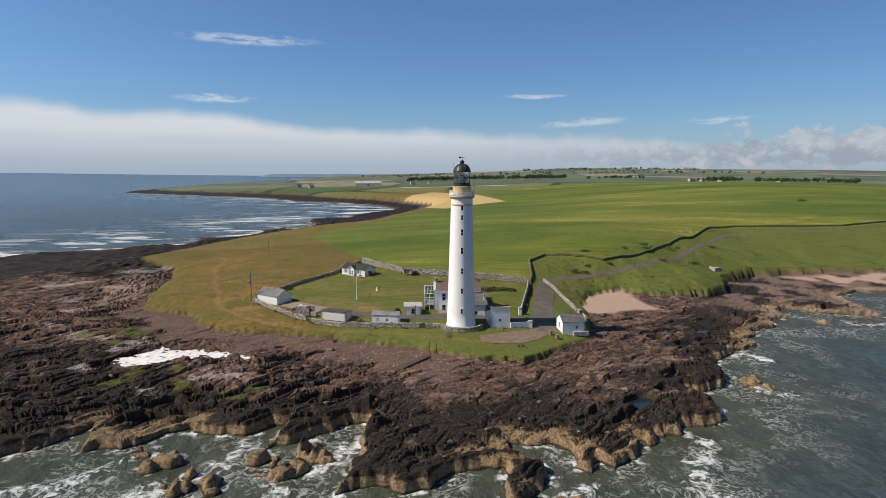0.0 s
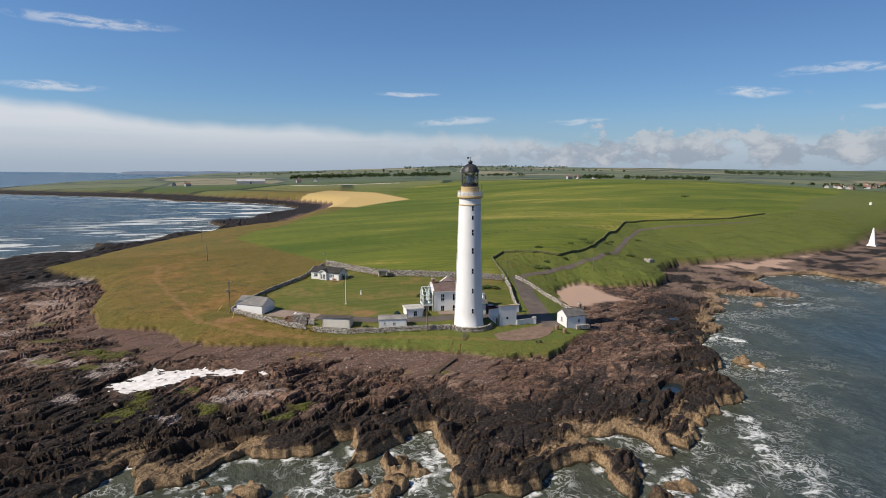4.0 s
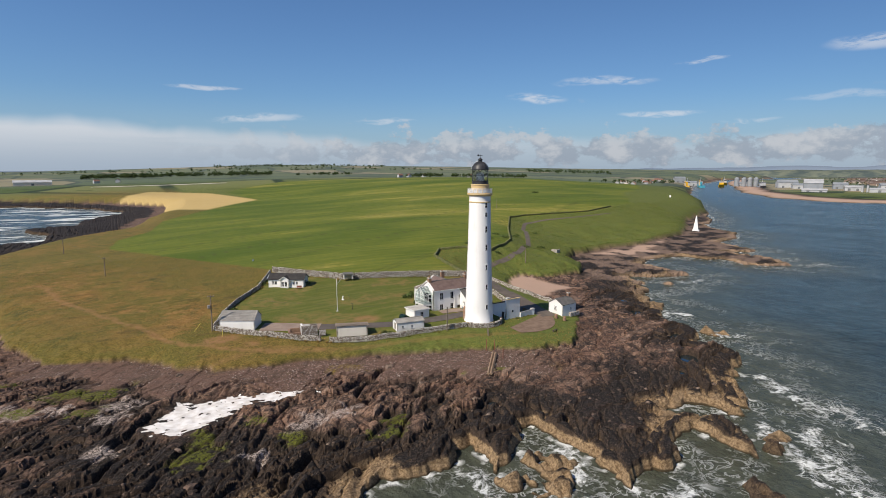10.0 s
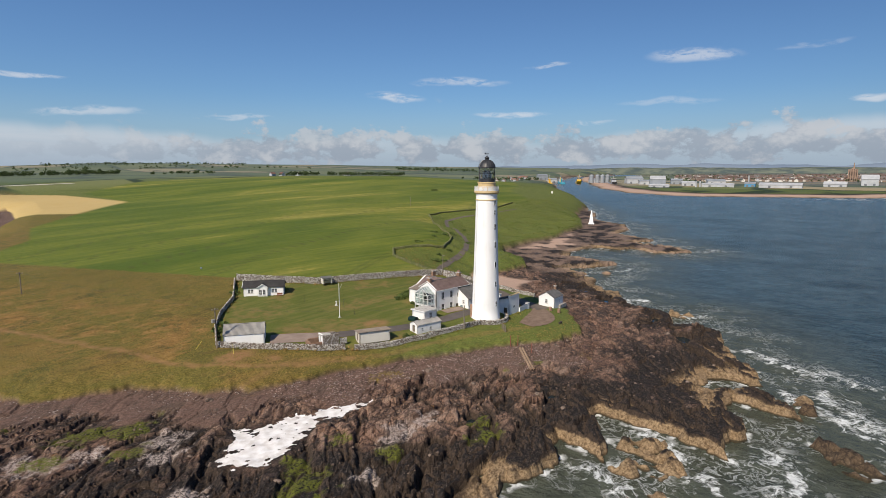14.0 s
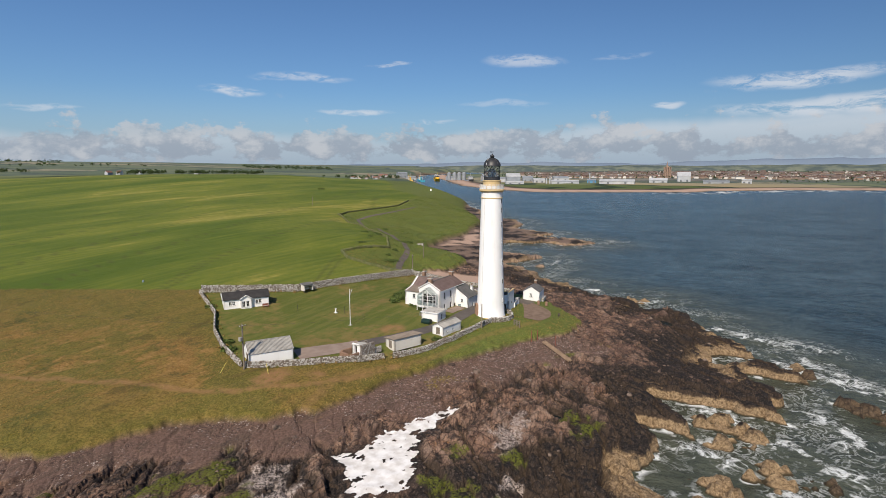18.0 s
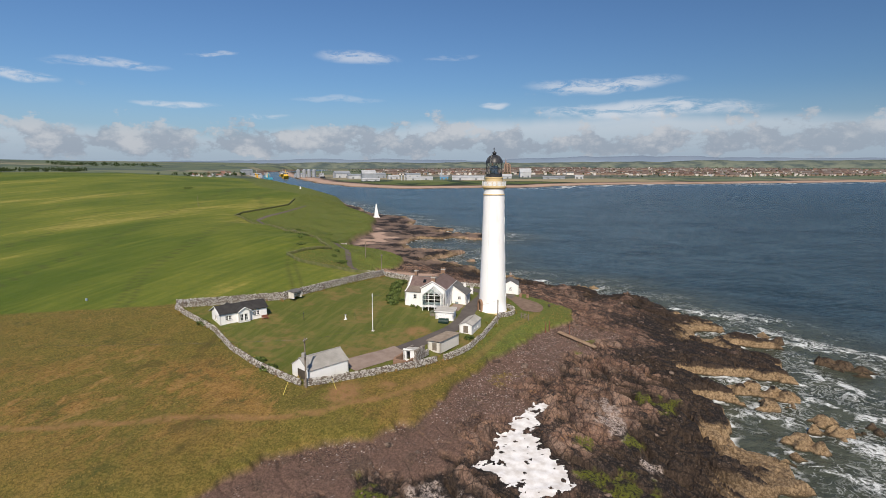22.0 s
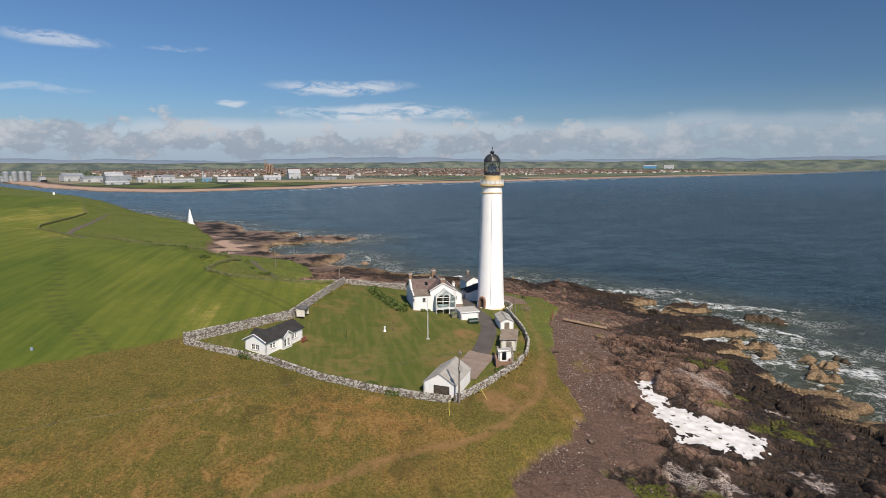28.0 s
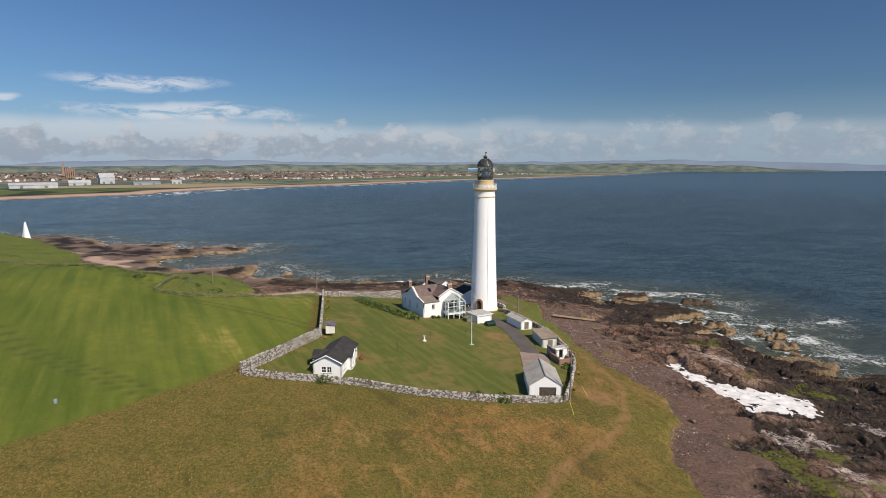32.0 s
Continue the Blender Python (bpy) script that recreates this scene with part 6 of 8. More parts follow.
wall(bun, (L_B, 0), (L_B, D_B), -0.4, E_B + 0.4, WHITE, [(1.6, 1.3, 1.2, 1.0)], (), 0.2)
wall(bun, (L_B, D_B), (0, D_B), -0.4, E_B + 0.4, WHITE, [(2.0, 1.3, 1.0, 1.0)], (), 0.2)
wall(bun, (0, D_B), (0, 0), -0.4, E_B + 0.4, WHITE, [(1.35, 1.3, 0.75, 0.95), (2.25, 1.3, 0.75, 0.95)], (), 0.2)
for a, b in (((0, D_B), (0, 0)), ((L_B, 0), (L_B, D_B))):
    gable(bun, a, b, E_B, [(0, 0), (D_B, 0), (D_B / 2, R_B - E_B)], WHITE, 0.2)
gable(bun, (3.6, -0.7), (6.1, -0.7), E_B, [(0, 0), (2.5, 0), (1.25, 0.75)], WHITE, 0.2)
kb = (R_B - E_B) / (D_B / 2)
slates(bun, (-0.3, -0.3, E_B - 0.3 * kb + 0.1), (L_B + 0.3, -0.3, E_B - 0.3 * kb + 0.1), (L_B + 0.3, D_B / 2, R_B + 0.1), (-0.3, D_B / 2, R_B + 0.1), DARK_FELT)
slates(bun, (L_B + 0.3, D_B + 0.3, E_B - 0.3 * kb + 0.1), (-0.3, D_B + 0.3, E_B - 0.3 * kb + 0.1), (-0.3, D_B / 2, R_B + 0.1), (L_B + 0.3, D_B / 2, R_B + 0.1), DARK_FELT)
slates(bun, (3.35, -0.95, E_B - 0.06), (3.35, 1.5, E_B - 0.06), (4.85, 1.5, E_B + 0.87), (4.85, -0.95, E_B + 0.87), DARK_FELT, name="porch_roof")
slates(bun, (6.35, 1.5, E_B - 0.06), (6.35, -0.95, E_B - 0.06), (4.85, -0.95, E_B + 0.87), (4.85, 1.5, E_B + 0.87), DARK_FELT, name="porch_roof")
slates(bun, (2.2, 5.6, E_B - 0.06), (2.2, 2.4, E_B - 0.06), (3.7, 2.4, E_B + 1.0), (3.7, 5.6, E_B + 1.0), DARK_FELT, name="rear_roof")
slates(bun, (5.2, 2.4, E_B - 0.06), (5.2, 5.6, E_B - 0.06), (3.7, 5.6, E_B + 1.0), (3.7, 2.4, E_B + 1.0), DARK_FELT, name="rear_roof")
wall(bun, (5.0, 5.4), (2.4, 5.4), -0.4, E_B + 0.35, WHITE, (), (), 0.2)
wall(bun, (5.0, D_B), (5.0, 5.4), -0.4, E_B + 0.35, WHITE, (), (), 0.2)
wall(bun, (2.4, 5.4), (2.4, D_B), -0.4, E_B + 0.35, WHITE, (), (), 0.2)
gable(bun, (5.0, 5.4), (2.4, 5.4), E_B - 0.05, [(0, 0), (2.6, 0), (1.3, 0.95)], WHITE, 0.2)
for p, q in (((3.4, -0.97, E_B - 0.04), (4.85, -0.97, E_B + 0.85)), ((4.85, -0.97, E_B + 0.85), (6.3, -0.97, E_B - 0.04)), ((-0.32, -0.3, E_B), (-0.32, D_B / 2, R_B + 0.05)), ((-0.32, D_B / 2, R_B + 0.05), (-0.32, D_B + 0.3, E_B))):
    part("bargeboard", bar(bmesh.new(), p, q, 0.09, 4), WHITE_IRON, bun)
seat = thing("garden_bench", -30.6, 44.5, 9.45, -34, label="weathered red-brown bench beside the bungalow", category="bench")
part("seat", boxes((-0.7, -0.25, 0.38, 0.7, 0.2, 0.44)), RUSTY, seat)
part("backrest", boxes((-0.7, 0.2, 0.5, 0.7, 0.26, 0.95)), RUSTY, seat)
for x in (-0.62, 0.62):
    part("leg", boxes((x - 0.05, -0.22, -0.1, x + 0.05, 0.24, 0.38)), RUSTY, seat)

# small shelter in the north wall
shel = thing("garden_shelter", -15.6, 45.2, 11.0, -17, label="small open-fronted shelter against the north wall", category="shelter")
part("back_wall", boxes((-1.3, 0.9, -0.3, 1.3, 1.15, 1.45)), CREAMY, shel)
for x in (-1.3, 1.1):
    part("side_wall", boxes((x, -0.6, -0.3, x + 0.2, 0.9, 1.25)), CREAMY, shel)
part("roof", slab((-1.5, -0.85, 1.3), (1.5, -0.85, 1.3), (1.5, 1.3, 1.6), (-1.5, 1.3, 1.6), 0.1), GREY_SLATE, shel)
part("counter", boxes((-1.1, -0.5, 0.6, 1.1, -0.35, 0.75)), WOOD, shel)

# tall walled store east of the tower
yard = thing("walled_store", 6.9, -1.8, 5.9, 6, label="white store with one high seaward wall and a slate lean-to roof", category="outbuilding")
wall(yard, (0, 0), (4.7, 0), -0.3, 5.3, WHITE)
part("coping", boxes((-0.1, -0.1, 5.0, 4.8, 0.42, 5.14)), CREAM, yard)
wall(yard, (0, 6.2), (0, 0), -0.3, 3.1, WHITE, (), [(4.6, 1.0, 2.2, DARK_WOOD)])
gable(yard, (0, 6.2), (0, 0.3), 2.8, [(0, 0), (5.9, 0), (5.9, 1.7), (0, 0.05)], WHITE)
wall(yard, (4.7, 0.3), (4.7, 6.2), -0.3, 3.1, WHITE)
gable(yard, (4.7, 0.3), (4.7, 6.2), 2.8, [(0, 0), (5.9, 0), (5.9, 0.05), (0, 1.7)], WHITE)
wall(yard, (4.7, 6.2), (0, 6.2), -0.3, 3.1, WHITE, [(1.5, 1.2, 0.8, 1.0)])
slates(yard, (4.9, 6.4, 2.85), (-0.2, 6.4, 2.85), (-0.2, 0.32, 4.6), (4.9, 0.32, 4.6), DARK_FELT)
part("hatch", boxes((2.0, -0.03, 1.7, 2.5, -0.005, 2.2)), BLACK_IRON, yard)

# stone hut by the drive's end
hut = shed("stone_hut", (23.6, -3.9), 7.0, 5.3, 4.7, 2.75, 4.1, 5.25, GREY_SLATE, "white-gabled stone hut with a grey slate roof", None, [(3.1, 1.4, 0.6, 0.8)], ribs=False, over=0.12, category="hut")
chimney(hut, 5.0, 2.35, 3.6, 5.1, 0.6, 0.6, 1, BRICK)
window(hut, place((0, 4.7), (0, 0), -0.4), 1.9, 1.5, 0.8, 1.1, (1, 1), WHITE_IRON, -0.03)
part("low_wall", boxes((2.5, -0.6, -0.6, 6.2, -0.05, 0.5), bevel=0.05), STONE, hut)


# ---- rubble walls ----
def rubble(name, line, height, thick, label, stone=0.27, seed=3, mat=None, lift=-0.15, group="", skip=()):
    """A dry stone wall along a line: a core with stones set on both faces and a row of cope stones."""
    rnd = random.Random(seed)
    pts = []
    for (ax, ay), (bx, by) in zip(line, line[1:]):
        n = max(1, int(math.hypot(bx - ax, by - ay) / 1.0))
        pts += [(ax + (bx - ax) * i / n, ay + (by - ay) * i / n) for i in range(n)]
    pts.append(line[-1])
    co = np.array(pts)
    zz, _ = lie(co[:, 0], co[:, 1])
    k = np.ones(3) / 3
    zz = np.convolve(np.pad(zz, 1, mode="edge"), k, "valid")
    ob = thing(name, pts[0][0], pts[0][1], 0, 0, label=label, category="stone wall", group=group)
    ob.matrix_world = pose(0, 0, 0)
    bm = bmesh.new()
    rows = []
    for i, (x, y) in enumerate(pts):
        a, b = pts[max(i - 1, 0)], pts[min(i + 1, len(pts) - 1)]
        d = Vector((b[0] - a[0], b[1] - a[1], 0)).normalized()
        s = Vector((-d.y, d.x, 0)) * thick * 0.42
        p = Vector((x, y, zz[i] + lift))
        top = Vector((0, 0, height * (0.97 + 0.05 * rnd.random()) - lift - 0.12))
        rows.append([bm.verts.new(v) for v in (p - s, p + s, p + s * 0.85 + top, p - s * 0.85 + top)])
    for r, t in zip(rows, rows[1:]):
        for e in range(4):
            f = (e + 1) % 4
            bm.faces.new((r[e], t[e], t[f], r[f]))
    bm.faces.new(rows[0][::-1])
    bm.faces.new(rows[-1])
    bmesh.ops.recalc_face_normals(bm, faces=bm.faces[:])
    part("wall_core", bm, mat or STONE, ob)
    vs, qs = [], []

    def stone_at(c, d, s, l, h, w):
        u = Vector((0, 0, 1))
        base = len(vs)
        for a in (-1, 1):
            for b in (-1, 1):
                for e in (-1, 1):
                    vs.append(c + d * a * l * (0.40 + 0.12 * rnd.random()) + s * b * w * (0.40 + 0.12 * rnd.random()) + u * e * h * (0.38 + 0.14 * rnd.random()))
        for f in ((0, 1, 3, 2), (4, 6, 7, 5), (0, 4, 5, 1), (2, 3, 7, 6), (1, 5, 7, 3), (0, 2, 6, 4)):
            qs.append([base + i for i in f])

    for i in range(len(pts) - 1):
        a, b = Vector((*pts[i], zz[i])), Vector((*pts[i + 1], zz[i + 1]))
        d = (b - a).normalized()
        s = Vector((-d.y, d.x, 0)).normalized()
        n = max(1, round((b - a).length / stone))
        layers = max(2, round(height / (stone * 0.62)))
        for j in range(n):
            for side in (-1, 1):
                for g in range(layers):
                    if rnd.random() < 0.10:
                        continue
                    c = a.lerp(b, (j + 0.5 + (0.5 if g % 2 else 0) * 0.9 + rnd.uniform(-0.15, 0.15)) / n) + Vector((0, 0, (g + 0.5) * height * 0.92 / layers))
                    stone_at(c + s * side * thick * (0.44 - 0.06 * g / layers), d, s, stone * rnd.uniform(0.8, 1.15), height / layers * rnd.uniform(0.8, 1.1), 0.15)
            c = a.lerp(b, (j + 0.5) / n) + Vector((0, 0, height * rnd.uniform(0.95, 1.05)))
            stone_at(c, d, s, stone * rnd.uniform(0.8, 1.1), 0.22 * rnd.uniform(0.7, 1.2), thick * rnd.uniform(0.8, 1.05))
    me = sheet_mesh("rubble", np.array([v[:] for v in vs]), qs, mat or STONE, smooth=False)
    st = new("rubble", me)
    st.parent = ob
    st["kind"] = "stuff"
    return ob


rubble("stone_wall", [(-57.0, 21.8), (-51, 15.2), (-43, 7.6), (-38.2, 4.6)], 1.05, 0.45, "whitewashed rubble wall along the seaward side of the yard", seed=4)
rubble("stone_wall", [(-36.6, 3.6), (-35.5, 2.9), (-29, 0.2), (-21.7, -1.3), (-14, -2.0), (-8.5, -2.4), (-5.2, -2.6)], 1.05, 0.45, "long whitewashed rubble wall curving up to the tower", seed=5)
rubble("stone_wall", [(-57.0, 22.4), (-55.4, 26.2), (-52.8, 32.5), (-48, 40.8), (-40.7, 49.8), (-33.4, 64.4)], 1.0, 0.36, "grey rubble wall with pale coping along the west side", seed=6)
rubble("stone_wall", [(-32.6, 64.9), (-26, 57.5), (-16.6, 47.8), (-6, 44.4), (8, 39.9), (20.6, 36.0)], 1.75, 0.42, "high pale rubble wall between the green and the field", seed=7)
rubble("stone_wall", [(21.2, 35.6), (20.0, 28), (18.0, 20), (16.2, 12), (15.4, 9)], 1.3, 0.5, "whitewashed rubble wall beside the lane", seed=8)
ringline = [(5.4 * math.cos(math.radians(a)), 5.4 * math.sin(math.radians(a)) * 0.95 - 0.2) for a in range(206, 346, 12)]
rubble("ring_wall", ringline, 1.0, 0.5, "low curved whitewashed wall round the foot of the tower", seed=9, mat=None)
rubble("stone_wall", [(27.5, 44), (29.5, 34), (31.0, 24), (32.0, 14), (32.5, 9)], 1.0, 0.5, "low grey rubble wall between the lane and the beach", seed=10)
rubble("field_dyke", [(22.0, 37.5), (24.2, 47), (26.2, 66), (33, 74.4), (53, 68), (75, 84.5), (103, 122.5), (127, 152.5), (134, 161.5), (149, 167.5), (180, 169), (212, 172.5), (250, 188.5)], 0.8, 0.8, "overgrown stone dyke along the field's edge", 0.7, 11, DYKE)
for x, y, h, nm in ((15.2, 8.2, 2.1, "gate_pillar"), (16.6, -0.2, 1.7, "gate_pillar")):
    g = thing(nm, x, y, ground_at(x, y) - 0.2, 0, label="white square gate pillar with a capstone", category="gate pillar", group="gate pillars")
    part("shaft", boxes((-0.4, -0.4, 0, 0.4, 0.4, h), bevel=0.03), WHITE, g)
    part("capstone", boxes((-0.5, -0.5, h, 0.5, 0.5, h + 0.14), bevel=0.03), CONCRETE, g)
lw = thing("yard_wall", 11.6, -1.35, 5.6, 13, label="low white rendered wall stepping down to the gate", category="wall")
part("wall", boxes((0.05, -0.2, -0.2, 4.8, 0.2, 1.45), bevel=0.03), WHITE, lw)
part("coping", boxes((0.05, -0.28, 1.45, 4.8, 0.28, 1.57), bevel=0.02), CONCRETE, lw)

# ---- lanes and paving ----
strip("lane", ROAD, lambda u: 5.4 if u < 0.17 else 2.1 - 1.0 * max(0.0, u - 0.75) / 0.25, LANE, 0.07, label="narrow worn tarmac lane winding along the slope", category="lane")
strip("drive", [(22, 6), (14, 4.2), (6, 5.2), (-3, 5.5), (-10, 4.6), (-18, 5.4), (-24, 7.2), (-32, 10.5), (-38, 13.0), (-42, 15.5)], 3.4, TARMAC, 0.05, label="dark tarmac drive inside the yard", category="drive")
strip("gravel_court", [(-36, 11.8), (-40, 14.0), (-44, 17), (-47.2, 18.6)], 5.2, GRAVEL, 0.08, label="patch of grey-pink gravel before the garage", category="gravel")
strip("turning_place", [(4, -9.2), (8, -9.4), (12, -8.2), (16, -6.0), (19.5, -2.2)], lambda u: 2.2 + 4.8 * math.sin(math.pi * min(1, 0.12 + u * 0.8)), TURNING, 0.07, label="worn pinkish gravel turning place outside the wall", category="gravel")
strip("terrace", [(-5.6, 8.8), (0.8, 8.6)], 2.6, GRAVEL, 0.09, label="gravel terrace before the house", category="gravel")


# ---- things of the shore and the green ----
def grid_patch(name, x0, x1, y0, y1, pitch, keep_fn, z_fn, material, **tags):
    """A flat or draped patch made of the grid cells that keep_fn accepts."""
    xs, ys = np.arange(x0, x1, pitch), np.arange(y0, y1, pitch)
    gx2, gy2 = np.meshgrid(xs, ys)
    gz = z_fn(gx2, gy2)
    ok = keep_fn(gx2, gy2)
    i = np.arange(gx2.size).reshape(gx2.shape)
    q = np.stack([i[:-1, :-1], i[:-1, 1:], i[1:, 1:], i[1:, :-1]], -1).reshape(-1, 4)
    q = q[ok.ravel()[q].sum(1) >= 3]
    used, inv = np.unique(q, return_inverse=True)
    co = np.stack([gx2, gy2, gz], -1).reshape(-1, 3)[used]
    return tagged(new(name, sheet_mesh(name, co, inv.reshape(q.shape), material)), **tags)


SPUME_MAT = plain("dried_white_foam", (0.52, 0.48, 0.44), (0.84, 0.83, 0.82), 0.7, 0.9, 0.0, 7.0, 0.3)
POOL_MAT = Mat("rock_pool_water", 0.03, 0, 0.5).color((0.012, 0.022, 0.026)).m


def spume_keep(x, y):
    d = inside(x, y, SPUME) + 1.6 * fbm(x / 5, y / 5, 3, 39) + 0.9 * fbm(x / 1.5, y / 1.1, 4, 73)
    return (d > 0.85) & (fbm(x / 2.1, y / 1.3, 6, 71, 0.66) > -0.74 + 0.75 * np.exp(-np.maximum(d, 0) / 1.1))


grid_patch("sea_foam", -78, -42, -26, -5, 0.16, spume_keep, lambda x, y: lie(x, y)[0] + 0.07, SPUME_MAT, label="patch of white sea foam lying in a rock gully", category="foam")
for px, py, pr in POOLS:
    grid_patch("rock_pool", px - pr - 3, px + pr + 3, py - pr - 3, py + pr + 3, 0.4, lambda x, y, px=px, py=py, pr=pr: (lie(x, y)[0] < POOL_Z + 0.25) & (np.hypot(x - px, y - py) < pr + 0.5), lambda x, y: x * 0 + POOL_Z, POOL_MAT,
               label="still dark tide pool among the rocks", category="pool", group="rock pools")


def rock_mesh(seed, level=2):
    bm = bmesh.new()
    bmesh.ops.create_icosphere(bm, subdivisions=level, radius=1.0)
    off = Vector((seed * 7.3, seed * 3.1, 0))
    for v in bm.verts:
        n = noise.noise(v.co * 0.9 + off) * 0.55 + noise.noise(v.co * 2.3 + off) * 0.25
        v.co *= 1 + n
        v.co.z *= 0.62
        v.co.x *= 1.25
    return bm


def make_boulder():
    m = Mat("shore_boulder", 0.92, 0, 0.25)
    r, n, f = m.each(), m.noise(1.2, 4.0, 0.65), m.noise(6.0, 3.0)
    c = m.mix(m.ramp(n, 0.35, 0.65), (0.035, 0.026, 0.022), m.mix(r, (0.13, 0.085, 0.066), (0.25, 0.19, 0.15)))
    m.color(m.mix(m.math("MULTIPLY", m.ramp(f, 0.62, 0.75), 0.5), c, (0.24, 0.13, 0.035)))
    m.bump(f, 0.8, 0.1)
    return m.m


def make_pebbles():
    m = Mat("shore_stones", 0.92, 0, 0.25)
    r = m.island()
    c = m.mix(m.ramp(r, 0.0, 0.7), (0.15, 0.098, 0.083), (0.30, 0.21, 0.18))
    m.color(m.mix(m.ramp(r, 0.90, 0.95), c, (0.38, 0.33, 0.29)))
    m.bump(m.noise(5.0), 0.5, 0.05)
    return m.m


BOULDER, PEBBLES = make_boulder(), make_pebbles()
rnd = random.Random(11)
protos = []
for k in range(5):
    me = bpy.data.meshes.new("boulder")
    bm = rock_mesh(k + 1)
    bm.to_mesh(me)
    bm.free()
    me.materials.append(BOULDER)
    protos.append(me)
spots = []
while len(spots) < 900:
    spots.append((rnd.uniform(-105, 62), rnd.uniform(-58, 26), rnd.random()))
sx, sy = np.array([s[0] for s in spots]), np.array([s[1] for s in spots])
sz, sm = lie(sx, sy)
made = 0
for (x, y, u), z, sc, sg, tf in zip(spots, sz, sm["shore"], sm["edge"], sm["turf"]):
    if made >= 64 or sc < 3 or tf > 0.02 or (x > 34 and y > 12) or (-74 < x < -42 and -24 < y < -8):
        continue
    r = 0.35 + 0.55 * u ** 4
    b = new("boulder", protos[made % 5])
    b.matrix_world = pose(x, y, z - 0.1 * r, rnd.uniform(-20, 20), rnd.uniform(-20, 20), rnd.uniform(0, 360)) @ Matrix.Scale(r, 4)
    tagged(b, "dark weathered boulder lying on the shore rocks", "boulder", "shore boulders")
    made += 1


def scatter(name, n, area, keep_fn, size, material, seed, flat=0.6, **tags):
    """Many small loose stones as one object."""
    rs = np.random.RandomState(seed)
    x, y = rs.uniform(area[0], area[1], n), rs.uniform(area[2], area[3], n)
    z, m = lie(x, y)
    ok = keep_fn(x, y, z, m)
    x, y, z = x[ok], y[ok], z[ok]
    k = len(x)
    s = size[0] + (size[1] - size[0]) * rs.rand(k) ** 3
    base = np.array([(1, 0, 0), (-1, 0, 0), (0, 1, 0), (0, -1, 0), (0, 0, 1), (0, 0, -1)], float)
    tri = np.array([(0, 2, 4), (2, 1, 4), (1, 3, 4), (3, 0, 4), (2, 0, 5), (1, 2, 5), (3, 1, 5), (0, 3, 5)])
    ang = rs.rand(k) * 6.28
    jit = base[None] * (0.7 + 0.6 * rs.rand(k, 6, 1))
    jit[:, :, 2] *= flat
    vx = jit[:, :, 0] * np.cos(ang)[:, None] - jit[:, :, 1] * np.sin(ang)[:, None]
    vy = jit[:, :, 0] * np.sin(ang)[:, None] + jit[:, :, 1] * np.cos(ang)[:, None]
    co = np.stack([x[:, None] + s[:, None] * vx, y[:, None] + s[:, None] * vy, z[:, None] + s[:, None] * (jit[:, :, 2] + 0.15)], -1).reshape(-1, 3)
    f = (tri[None] + 6 * np.arange(k)[:, None, None]).reshape(-1, 3)
    return tagged(new(name, sheet_mesh(name, co, f, material, smooth=False)), kind="stuff", **tags)


scatter("shingle", 26000, (-80, 30, -30, 16), lambda x, y, z, m: (m["turf"] < 0.05) & (x > -58) & (m["shore"] > 8) & (m["calm"] + 0.25 * np.random.RandomState(1).rand(len(x)) > 0.5), (0.05, 0.19), PEBBLES, 21,
        label="plum and white shingle at the foot of the turf", category="shingle")
scatter("loose_rock", 2600, (-125, 70, -62, 40), lambda x, y, z, m: (m["turf"] < 0.05) & (m["shore"] > 4) & (m["spume"] < -0.5) & (m["cove"] < 0) & (m["calm"] < 0.4), (0.12, 0.42), BOULDER, 22, 0.75, label="broken dark rock strewn over the shore", category="rocks")

# tufts of rough grass and straw


def make_tuft():
    m = Mat("grass_tuft", 0.9, 0, 0.2)
    r = m.island()
    n = m.noise(0.05, 5.0, 0.62)
    g = m.mix(r, (0.115, 0.112, 0.022), (0.235, 0.205, 0.054))
    s = m.mix(r, (0.205, 0.125, 0.036), (0.375, 0.245, 0.095))
    m.color(m.mix(m.ramp(n, 0.42, 0.6), g, s))
    return m.m


TUFT = make_tuft()


def make_bank_tuft():
    m = Mat("bank_grass_blade", 0.9, 0, 0.2)
    m.color(m.mix(m.ramp(m.noise(0.06, 5.0, 0.65), 0.40, 0.60), m.mix(m.island(), (0.070, 0.110, 0.020), (0.150, 0.200, 0.040)), m.mix(m.island(), (0.130, 0.165, 0.032), (0.290, 0.290, 0.085))))
    return m.m




def tufts(name, n, area, keep_fn, tall, seed, material, **tags):
    rs = np.random.RandomState(seed)
    x, y = rs.uniform(area[0], area[1], n), rs.uniform(area[2], area[3], n)
    z, m = lie(x, y)
    ok = keep_fn(x, y, z, m)
    x, y, z = x[ok], y[ok], z[ok]
    k = len(x)
    h = tall[0] + (tall[1] - tall[0]) * rs.rand(k) ** 2
    a0 = rs.rand(k) * 6.28
    co, faces = [], []
    for b in range(5):
        a = a0 + b * 1.256 + rs.rand(k) * 0.5
        w, lean = h * (0.20 + 0.15 * rs.rand(k)), h * (0.35 + 0.5 * rs.rand(k))
        hz = h * (0.6 + 0.4 * rs.rand(k))
        p0 = np.stack([x - np.sin(a) * w, y + np.cos(a) * w, z - 0.05], -1)
        p1 = np.stack([x + np.sin(a) * w, y - np.cos(a) * w, z - 0.05], -1)
        p2 = np.stack([x + np.cos(a) * lean, y + np.sin(a) * lean, z + hz], -1)
        faces.append(np.arange(3 * k).reshape(3, k).T + 3 * k * b)
        co += [p0, p1, p2]
    return tagged(new(name, sheet_mesh(name, np.concatenate(co), np.concatenate(faces), material, smooth=False)), kind="stuff", **tags)


